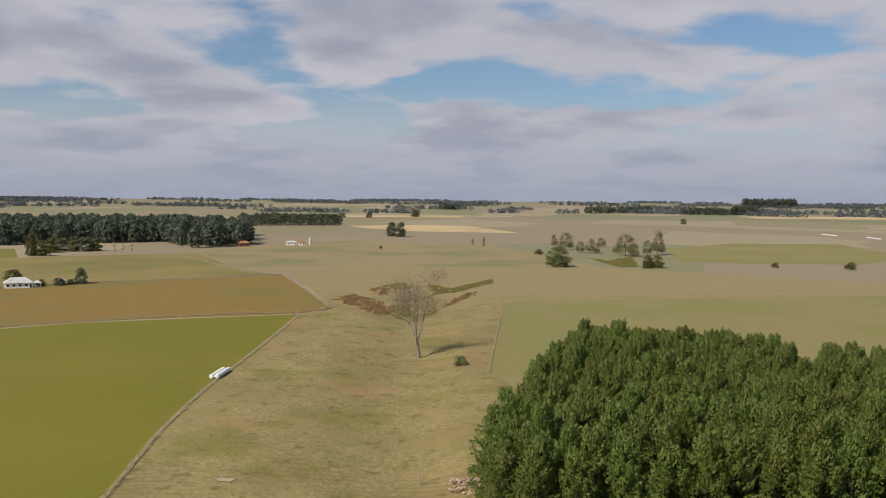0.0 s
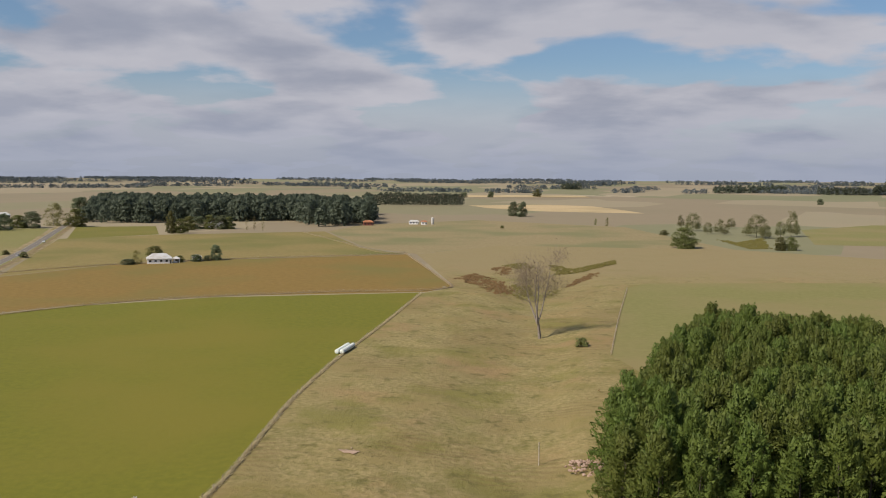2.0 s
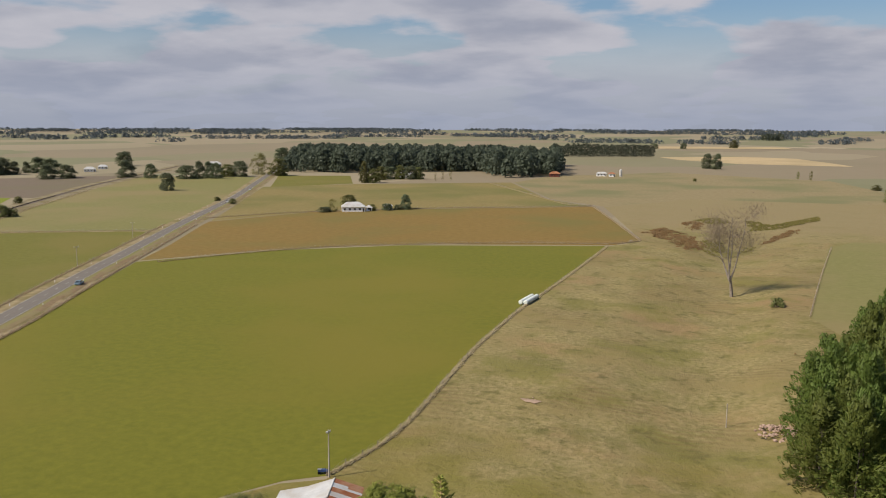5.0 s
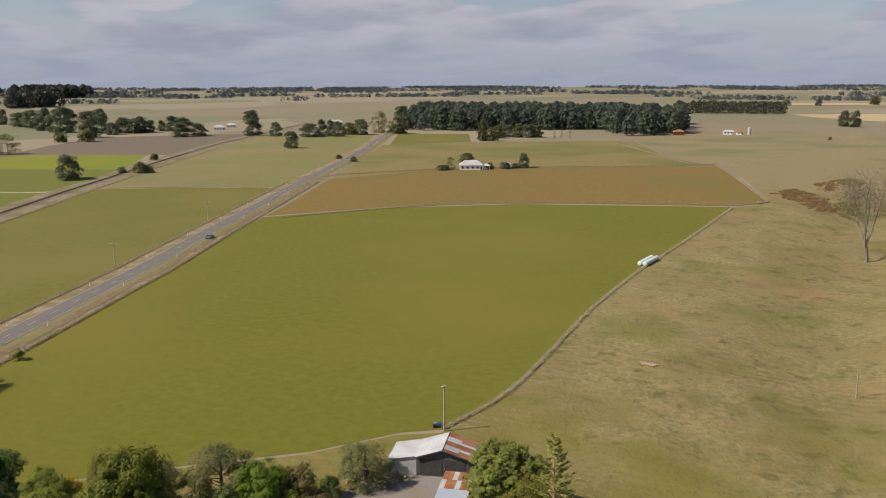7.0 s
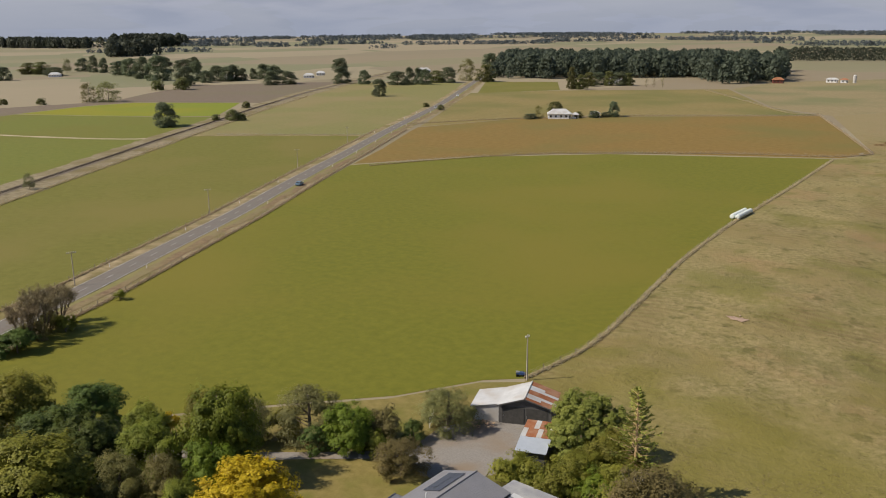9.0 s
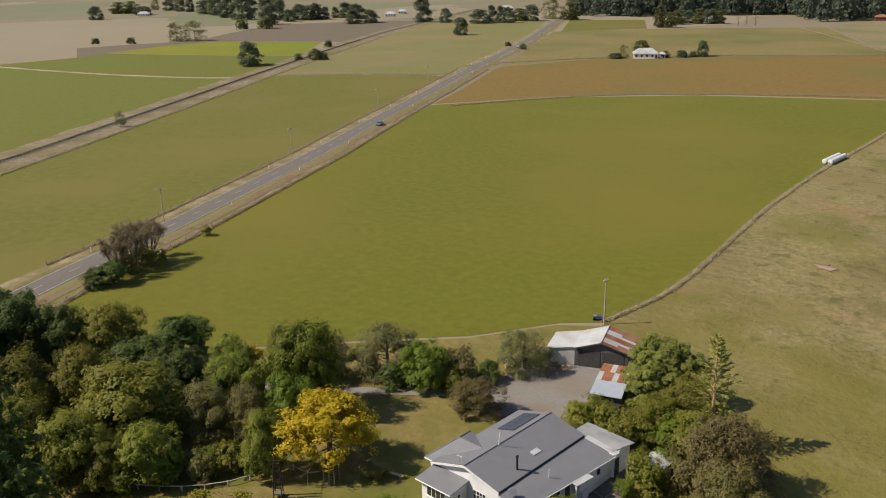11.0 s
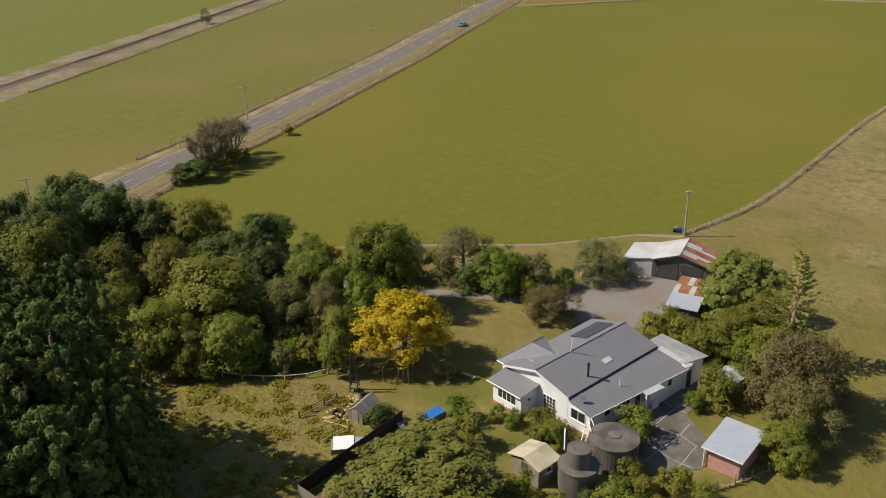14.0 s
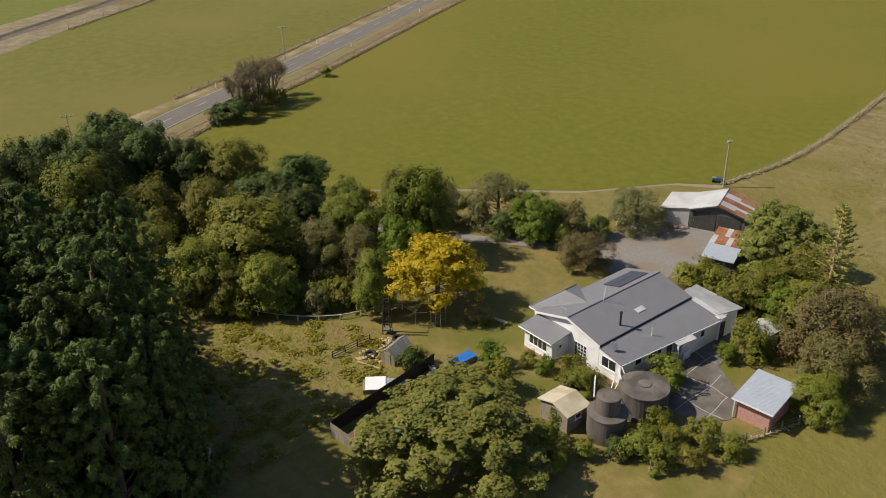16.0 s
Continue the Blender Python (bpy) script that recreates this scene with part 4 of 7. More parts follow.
def dead_tree():
    """A grey trunk that forks low into three tall stems, with a wide thin crown of bare twigs."""
    rng = random.Random(4)
    vs, fs, tips = [], [], []

    def stem(p, d, n, l, r, side, sway=0.16):
        for i in range(n):
            d = (d + Vector((rng.uniform(-sway, sway), rng.uniform(-sway, sway), 0.05))).normalized()
            q = p + d * l
            limb(vs, fs, p, q, r, r * 0.85, 6)
            r *= 0.85
            p = q
            if side and i > 1:
                for _ in range(rng.choice((1, 2, 2, 3))):
                    a = rng.uniform(0, 2 * math.pi)
                    stem(p, Vector((math.cos(a), math.sin(a), rng.uniform(0.1, 0.8))).normalized(), rng.choice((2, 3, 4)), l * rng.uniform(0.5, 0.95), r * 0.42, side - 1, 0.3)
            tips.append((p, side))

    stem(Vector((0, 0, -0.5)), Vector((0.02, 0, 1)), 3, 2.6, 0.62, 0)
    top_ = tips[-1][0]
    for a, n, lean in ((0.3, 9, 0.34), (2.9, 8, 0.42), (4.6, 9, 0.12), (1.6, 7, 0.5)):
        stem(top_ - Vector((0, 0, rng.uniform(0, 2))), Vector((math.cos(a) * lean, math.sin(a) * lean, 1)).normalized(), n, 2.3, 0.36, 2)
    t = tagged(new("dead_tree"), "tall grey leafless dead tree in the gully", "tree")
    part("trunk", mesh_of("trunk", vs, fs, material("grey weathered dead wood", (0.17, 0.14, 0.115), (0.30, 0.26, 0.22), 2.5, bump=0.4)), None, t)
    g2 = np.random.default_rng(6)
    P = np.array([tuple(p) for p, s_ in tips if s_ < 2 and p.z > 5])
    n = 5600
    c = P[g2.integers(0, len(P), n)] + g2.normal(size=(n, 3)) * (1.5, 1.5, 1.3)
    L = g2.uniform(0.5, 1.3, n)
    v, f = cards(c, ball(g2, n), ball(g2, n) + (0, 0, 0.8), L, L * 0.10)
    tagged(part("twig_haze", mesh_of("twig_haze", v.tolist(), f.tolist(), leaf("brown dead twigs", (0.21, 0.165, 0.115), (0.31, 0.25, 0.18), 0.2)), None, t), kind="stuff")
    t.matrix_basis = pose(-7.6, 290, height(-7.6, 290))


dead_tree()
bare_tree("leafless grey-brown willow beside the road", 7.6, 0.16, 9, BARK, TWIG, 4500, stems=9).matrix_basis = pose(-141.3, 83.4, 0)
bare_tree("leafless grey-brown willow beside the road", 6.6, 0.16, 12, BARK, TWIG, 4000, stems=9).matrix_basis = pose(-139.4, 79.0, 0)
bare_tree("leafless grey-brown willow beside the road", 7.2, 0.16, 17, BARK, TWIG, 4000, stems=9).matrix_basis = pose(-143.2, 88.0, 0)
bare_tree("pale leafless branches rising out of brown foliage", 8.4, 0.5, 15, PALE_BARK, TWIG, 300, stems=2, depth=3).matrix_basis = pose(-27.4, 76.0, 0) @ Matrix.Diagonal((1, 1, 1.12, 1))
put(BUSH["bronze"], -140, 81, 1.5, 1.5), put(BUSH["bronze"], -141.8, 85.4, 1.6, 1.5), put(BUSH["dark"], -136.2, 75.6, 2.3, 1.7), put(BUSH["dark"], -137.6, 73.4, 1.8, 1.4), put(BUSH["olive"], -139, 86.5, 1.4), put(BUSH["olive"], -147, 104, 0.9)

# ---- trees over the plain ----
def plant(rows):
    """Rows of kind, x, y, height and radius."""
    for kind, x, y, h, r in rows:
        put(FAR[kind], x, y, r / 6.0, h / 14.0)


plant([
    ("dark", -987, 575, 15.1, 9.1), ("olive", -1111, 683, 14.5, 12.5), ("olive", -1093, 690, 15.5, 12.4), ("dark", -1040, 674, 10.5, 13.9), ("thin", -1097, 730, 18.6, 7.2), ("dark", -1114, 766, 18.0, 9.5), ("dark", -1074, 755, 21.7, 8.4), ("dark", -1045, 750, 19.1, 8.2), ("mid", -969, 717, 18.4, 10.4), ("mid", -930, 704, 22.6, 12.0), ("dark", -869, 675, 24.0, 12.3), ("dark", -811, 651, 26.7, 13.3), ("dark", -959, 784, 19.9, 8.7)])
plant([
    ("mid", -970, 821, 16.8, 14.2), ("dark", -955, 827, 18.6, 12.1), ("dark", -710, 603, 18.5, 11.1), ("dark", -760, 661, 20.9, 8.7), ("mid", -728, 647, 13.1, 7.5), ("dark", -738, 670, 16.4, 9.6), ("mid", -729, 675, 16.3, 10.2), ("dark", -728, 686, 16.8, 9.6), ("dark", -720, 690, 12.9, 8.0), ("dark", -733, 720, 11.5, 5.6), ("dark", -721, 725, 16.0, 10.5), ("dark", -693, 713, 15.3, 9.6), ("dark", -634, 647, 13.2, 9.3), ("dark", -627, 665, 12.5, 10.3)])
plant([
    ("dark", -583, 695, 16.1, 9.3), ("grey", -608, 421, 14.9, 7.6), ("grey", -599, 432, 15.7, 10.4), ("dark", -408, 330, 13.2, 8.4), ("thin", -283, 169, 5.8, 2.1), ("dark", -553, 694, 13.4, 6.1), ("mid", -440, 571, 14.4, 6.0), ("dark", -515, 698, 12.7, 9.9), ("dark", -511, 713, 16.0, 5.0), ("dark", -503, 717, 15.5, 5.5), ("dark", -494, 716, 14.4, 6.0), ("olive", -503, 748, 11.7, 8.3), ("dark", -492, 753, 14.9, 10.3), ("grey", -494, 791, 22.3, 10.7), ("olive", -463, 780, 16.7, 10.4), ("mid", -613, 1041, 21.5, 11.1)])
plant([
    ("olive", -336, 713, 18.7, 4.5), ("olive", -329, 716, 12.3, 6.3), ("olive", -339, 756, 12.4, 6.7), ("mid", -340, 776, 12.2, 7.8), ("olive", -327, 774, 13.0, 5.8), ("mid", -318, 778, 13.4, 7.7), ("olive", -311, 781, 11.2, 6.3), ("bare", -287, 764, 11.5, 1.6), ("bare", -281, 767, 13.6, 1.6), ("bare", -272, 764, 12.6, 1.6)])
plant([
    ("bronze", -242, 469, 7.7, 2.9), ("olive", -245, 497, 7.7, 6.7), ("mid", -245, 464, 3.4, 3.9), ("mid", -215, 488, 4.4, 3.1), ("dark", -207, 499, 8.9, 4.2), ("mid", -210, 494, 3.3, 2.8), ("olive", -223, 484, 3.7, 2.6)])
plant([
    ("thin", 116, 902, 12.7, 4.3), ("thin", 121, 854, 17.1, 8.1), ("thin", 128, 812, 10.6, 4.9), ("thin", 138, 813, 13.3, 4.7), ("thin", 141, 801, 9.4, 4.1), ("thin", 166, 909, 9.7, 5.6), ("thin", 159, 799, 9.6, 4.4), ("thin", 163, 776, 19.5, 9.5), ("thin", 167, 762, 11.7, 5.7), ("thin", 183, 779, 14.1, 5.3), ("thin", 194, 788, 22.1, 6.5), ("thin", 202, 800, 13.1, 3.3)])
plant([
    ("olive", 86, 647, 14.7, 9.2), ("olive", 87, 786, 4.5, 4.0), ("olive", 151, 641, 9.2, 4.8), ("olive", 159, 644, 9.1, 4.9), ("dark", -65, 1112, 17.4, 8.2), ("dark", -53, 1098, 17.9, 8.1), ("dark", 471, 1712, 10.8, 7.1), ("grey", 32, 933, 6.9, 1.9), ("grey", 43, 913, 9.2, 2.1)])
plant([("olive", -65, 2081, 17.5, 10), ("mid", -168, 1995, 14, 8), ("mid", -228, 1976, 12, 8), ("mid", -746, 886, 18.5, 11)])
for x, y, s in ((-399, 373, 2.4), (-458, 441, 1.6), (-395, 376, 1.5), (-407, 366, 1.4), (-677, 541, 3.2), (-661, 557, 4.0), (-646, 374, 1.6), (-619, 387, 1.8), (6, 268, 1.0), (-60, 850, 1.0), (300, 640, 2.0), (340, 600, 1.6), (250, 655, 1.4), (-325, 488.5, 1.3), (-347, 503, 1.1)):
    put(FIELD_BUSH, x, y, s)

for o in [*BROAD.values(), *BUSH.values(), *PINE, *CYPRESS, *FAR.values(), FIELD_BUSH]:
    drop(o)


# ---- woods: far too many trees to count ----
def wood(name, label, spots, leaf_mat, seed, per=150, size=2.0, slim=0.3):
    """Many conifers in one mesh; spots are x, y, height."""
    rng = np.random.default_rng(seed)
    V, F, o = [], [], 0
    for x, y, h in spots:
        n = per
        t = rng.random(n) ** 0.8
        a = rng.uniform(0, 2 * math.pi, n)
        r = slim * h * np.sqrt(np.maximum(0.02, 1 - t ** 2.6)) * rng.uniform(0.6, 1.1, n) * (0.6 + 0.4 * np.minimum(1, t * 6))
        c = np.stack([x + r * np.cos(a), y + r * np.sin(a), height(x, y) + h * (0.06 + 0.94 * t)], 1)
        d = np.stack([np.cos(a), np.sin(a), np.full(n, 0.5)], 1)
        L = size * rng.uniform(0.7, 1.4, n) * h / 18
        v, f = cards(c, d + 0.6 * rng.normal(size=(n, 3)), rng.normal(size=(n, 3)) + (0, 0, 1), L, L * 0.7)
        V.append(v), F.append(f + o)
        o += len(v)
    return tagged(new(name, mesh_of(name, np.concatenate(V).tolist(), np.concatenate(F).tolist(), leaf_mat)), label, "wood", kind="stuff")


def inside(x, y, poly):
    c = False
    for (a, b), (d, e) in zip(poly, poly[1:] + poly[:1]):
        if (b > y) != (e > y) and x < (d - a) * (y - b) / (e - b) + a:
            c = not c
    return c


rng = random.Random(21)
BLOCK = [(-485, 824), (-380, 885), (-300, 935), (-262, 880), (-255, 824), (-225, 850), (-200, 893), (-215, 960), (-250, 1120), (-640, 1150)]
spots = []
while len(spots) < 620:
    x, y = rng.uniform(-640, -190), rng.uniform(820, 1150)
    if inside(x, y, BLOCK):
        spots.append((x, y, rng.uniform(19, 26) * (0.75 if x < -470 and y < 900 else 1)))
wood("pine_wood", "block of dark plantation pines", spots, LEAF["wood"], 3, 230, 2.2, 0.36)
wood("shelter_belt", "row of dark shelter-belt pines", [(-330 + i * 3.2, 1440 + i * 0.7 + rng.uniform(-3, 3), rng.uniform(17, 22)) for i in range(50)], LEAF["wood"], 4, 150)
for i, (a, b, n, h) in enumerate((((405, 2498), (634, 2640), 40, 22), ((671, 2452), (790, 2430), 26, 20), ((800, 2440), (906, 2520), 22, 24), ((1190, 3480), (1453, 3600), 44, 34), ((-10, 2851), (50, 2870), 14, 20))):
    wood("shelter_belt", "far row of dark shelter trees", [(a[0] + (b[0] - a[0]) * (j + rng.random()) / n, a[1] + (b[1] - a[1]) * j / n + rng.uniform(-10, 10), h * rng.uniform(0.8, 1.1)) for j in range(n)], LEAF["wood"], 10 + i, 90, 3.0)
spots = [(-1740 + rng.uniform(0, 70) - v * 0.55, 1225 + rng.uniform(0, 60) + v, rng.uniform(30, 38)) for v in (rng.uniform(0, 120) for _ in range(45))]
spots += [(-2465 + 141 * u + rng.uniform(-25, 25), 1837 + 97 * u + rng.uniform(-40, 60), rng.uniform(34, 42)) for u in (rng.random() for _ in range(70))]
spots += [(-2805 + 396 * u + rng.uniform(-25, 25), 1634 + 68 * u + rng.uniform(-40, 60), rng.uniform(27, 34)) for u in (rng.random() for _ in range(110))]
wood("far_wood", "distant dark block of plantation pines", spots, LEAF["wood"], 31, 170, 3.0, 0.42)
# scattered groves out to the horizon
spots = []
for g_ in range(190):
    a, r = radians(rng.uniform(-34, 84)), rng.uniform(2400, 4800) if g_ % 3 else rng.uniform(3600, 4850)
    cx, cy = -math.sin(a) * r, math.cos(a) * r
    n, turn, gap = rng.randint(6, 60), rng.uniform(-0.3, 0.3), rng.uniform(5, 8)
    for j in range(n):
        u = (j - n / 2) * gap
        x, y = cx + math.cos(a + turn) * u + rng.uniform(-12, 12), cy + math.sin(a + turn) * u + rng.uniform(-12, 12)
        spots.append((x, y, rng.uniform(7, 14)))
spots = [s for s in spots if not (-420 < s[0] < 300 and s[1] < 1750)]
wood("far_groves", "distant groves and hedgerows across the plain", spots, LEAF["far_hazed"], 41, 34, 6.0, 0.75)

# ---- buildings of the homestead ----
WHITE = material("white painted weatherboard", (0.82, 0.82, 0.82), (0.88, 0.88, 0.88), 1.5, rough=0.55, c3=(0.78, 0.775, 0.76), big=0.5, wave=(3.2, "Z"))
TRIM = material("white gloss trim paint", (0.76, 0.76, 0.74), (0.84, 0.84, 0.82), 3, rough=0.4)
IRON = material("grey painted corrugated iron", (0.185, 0.184, 0.196), (0.220, 0.218, 0.232), 0.8, rough=0.5, c3=(0.205, 0.200, 0.208), big=0.35, wave=(4.0, "Y"))
LIGHT_IRON = material("weathered light grey iron", (0.27, 0.27, 0.28), (0.36, 0.36, 0.36), 0.8, rough=0.5, c3=(0.44, 0.43, 0.41), big=0.3, wave=(4.0, "Y"))
PALE_IRON = material("pale weathered galvanised iron", (0.50, 0.50, 0.49), (0.64, 0.64, 0.63), 0.8, rough=0.45, c3=(0.48, 0.45, 0.41), big=0.4, metal=0.15, wave=(4.0, "Y"))
BLUE_IRON = material("new blue-grey roofing iron", (0.42, 0.46, 0.51), (0.48, 0.52, 0.57), 0.8, rough=0.4, metal=0.2, wave=(4.0, "X"))
RUST = material("rusted corrugated iron", (0.23, 0.078, 0.034), (0.33, 0.130, 0.058), 1.2, rough=0.9, c3=(0.35, 0.19, 0.11), big=0.5, wave=(4.0, "Y"))
GLASS = material("dark window glass", (0.025, 0.03, 0.035), (0.04, 0.045, 0.05), 1, rough=0.05, spec=0.8)
DARK = material("shadowed dark timber", (0.05, 0.048, 0.045), (0.08, 0.076, 0.07), 2)
GREYWALL = material("dark grey shed boards", (0.085, 0.082, 0.080), (0.125, 0.120, 0.115), 1.2, wave=(2.5, "X"))
TANK = material("stained concrete tank", (0.115, 0.098, 0.084), (0.190, 0.165, 0.145), 1.2, bump=0.2, c3=(0.080, 0.070, 0.062), big=0.6, stretch=(1, 1, 0.25))
CREAM = material("faded cream roofing", (0.46, 0.41, 0.28), (0.56, 0.50, 0.36), 1, c3=(0.40, 0.34, 0.22), big=0.6)
TIMBER = material("weathered grey timber", (0.20, 0.17, 0.13), (0.33, 0.29, 0.23), 3, bump=0.3, stretch=(1, 1, 0.2))
BLACKWOOD = material("dark stained timber", (0.028, 0.022, 0.018), (0.055, 0.042, 0.034), 3)
STEEL = material("galvanised steel", (0.30, 0.30, 0.30), (0.42, 0.42, 0.42), 2, rough=0.4, metal=0.6)
PANEL = material("solar cells", (0.030, 0.034, 0.048), (0.045, 0.050, 0.066), 2, rough=0.2, spec=0.5)
BLUE = material("blue plastic cover", (0.025, 0.13, 0.42), (0.04, 0.18, 0.52), 2, rough=0.4)
AQUA = material("turquoise pool water", (0.05, 0.36, 0.48), (0.10, 0.50, 0.62), 1.5, rough=0.1)
DECK = material("brown timber decking", (0.13, 0.075, 0.048), (0.20, 0.12, 0.08), 2, wave=(3.5, "X"))
PLASTIC = material("white plastic", (0.75, 0.75, 0.75), (0.85, 0.85, 0.85), 3, rough=0.35)
RUBBER = material("black rubber", (0.018, 0.018, 0.018), (0.04, 0.038, 0.036), 4, rough=0.8)


def brick_material():
    m = material("red brick", (0.24, 0.085, 0.065), (0.34, 0.13, 0.10), 3)
    nt = m.node_tree
    b = nt.nodes["Principled BSDF"]
    br, co = nt.nodes.new("ShaderNodeTexBrick"), nt.nodes.new("ShaderNodeTexCoord")
    mp = nt.nodes.new("ShaderNodeMapping")
    mp.inputs["Rotation"].default_value = (radians(90), 0, 0)
    nt.links.new(co.outputs["Object"], mp.inputs[0]), nt.links.new(mp.outputs[0], br.inputs["Vector"])
    br.inputs["Color1"].default_value, br.inputs["Color2"].default_value, br.inputs["Mortar"].default_value = (0.38, 0.15, 0.12, 1), (0.50, 0.25, 0.20, 1), (0.48, 0.38, 0.34, 1)
    br.inputs["Scale"].default_value, br.inputs["Brick Width"].default_value, br.inputs["Row Height"].default_value, br.inputs["Mortar Size"].default_value = 1.0, 0.24, 0.085, 0.010
    nt.links.new(br.outputs[0], b.inputs["Base Color"])
    return m


BRICK = brick_material()


def box(bm, x0, y0, z0, x1, y1, z1, m=None):
    """A box between two corners, optionally turned by m."""
    vs = [bm.verts.new(((m @ Vector(c)) if m else c)) for c in ((x0, y0, z0), (x1, y0, z0), (x1, y1, z0), (x0, y1, z0), (x0, y0, z1), (x1, y0, z1), (x1, y1, z1), (x0, y1, z1))]
    for f in ((3, 2, 1, 0), (4, 5, 6, 7), (0, 1, 5, 4), (1, 2, 6, 5), (2, 3, 7, 6), (3, 0, 4, 7)):
        bm.faces.new([vs[i] for i in f])
    return bm


def boxes(*rows):
    bm = bmesh.new()
    for r in rows:
        box(bm, *r)
    return bm


def profile(pts, y0, y1):
    """A solid of the outline pts (x, z) drawn along y."""
    bm = bmesh.new()
    a, b = [bm.verts.new((x, y0, z)) for x, z in pts], [bm.verts.new((x, y1, z)) for x, z in pts]
    bm.faces.new(a), bm.faces.new(b[::-1])
    for i in range(len(pts)):
        j = (i + 1) % len(pts)
        bm.faces.new((a[j], a[i], b[i], b[j]))
    bmesh.ops.recalc_face_normals(bm, faces=bm.faces)
    return bm


def slab(corners, t=0.09):
    """A roof sheet of the given corners, with thickness."""
    bm = bmesh.new()
    a, b = [bm.verts.new(c) for c in corners], [bm.verts.new((c[0], c[1], c[2] - t)) for c in corners]
    bm.faces.new(a), bm.faces.new(b[::-1])
    for i in range(len(corners)):
        j = (i + 1) % len(corners)
        bm.faces.new((a[j], a[i], b[i], b[j]))
    bmesh.ops.recalc_face_normals(bm, faces=bm.faces)
    return bm


def tube(rows, r, sides=6):
    """Round bars between pairs of points."""
    vs, fs = [], []
    for p, q in rows:
        limb(vs, fs, p, q, r, r, sides)
    bm = bmesh.new()
    vv = [bm.verts.new(v) for v in vs]
    for f in fs:
        bm.faces.new([vv[i] for i in f])
    return bm


def lathe(pts, n=24):
    """A turned shape from (radius, z) pairs."""
    bm = bmesh.new()
    rings = [[bm.verts.new((r * math.cos(2 * math.pi * i / n), r * math.sin(2 * math.pi * i / n), z)) for i in range(n)] for r, z in pts]
    for a, b in zip(rings, rings[1:]):
        for i in range(n):
            j = (i + 1) % n
            bm.faces.new((a[i], a[j], b[j], b[i]))
    bm.faces.new(rings[0][::-1]), bm.faces.new(rings[-1])
    return bm


def window_unit(parent, x, y, z, w, h, side, lights, name="window", sill=True):
    """A glazed unit standing proud of a wall. side: 'front' faces -y, 'right' faces +x, 'left' faces -x."""
    turn = {"front": 0, "right": 90, "left": -90}[side]
    base = part(name, boxes((-w / 2, -0.04, 0, w / 2, 0.0, 0.07), (-w / 2, -0.04, h - 0.07, w / 2, 0.0, h), (-w / 2, -0.04, 0.07, -w / 2 + 0.07, 0.0, h - 0.07), (w / 2 - 0.07, -0.04, 0.07, w / 2, 0.0, h - 0.07)), TRIM, parent)
    base.matrix_basis = pose(x, y, z, 0, 0, turn)
    cols, rows = lights
    cw, rh = (w - 0.14) / cols, (h - 0.14) / rows
    for i in range(cols):
        for j in range(rows):
            x0, z0 = -w / 2 + 0.07 + i * cw, 0.07 + j * rh
            part("pane", boxes((x0 + 0.03, -0.02, z0 + 0.03, x0 + cw - 0.03, -0.002, z0 + rh - 0.03)), GLASS, base)
    bars = [(-w / 2 + 0.07 + i * cw - 0.03, -0.035, 0.07, -w / 2 + 0.07 + i * cw + 0.03, -0.001, h - 0.07) for i in range(1, cols)]
    bars += [(-w / 2 + 0.07, -0.033, 0.07 + j * rh - 0.02, w / 2 - 0.07, -0.001, 0.07 + j * rh + 0.02) for j in range(1, rows)]
    if bars:
        part("glazing_bars", boxes(*bars), TRIM, base)
    if sill:
        part("sill", boxes((-w / 2 - 0.08, -0.12, -0.06, w / 2 + 0.08, 0.0, 0.0)), TRIM, base)
    return base


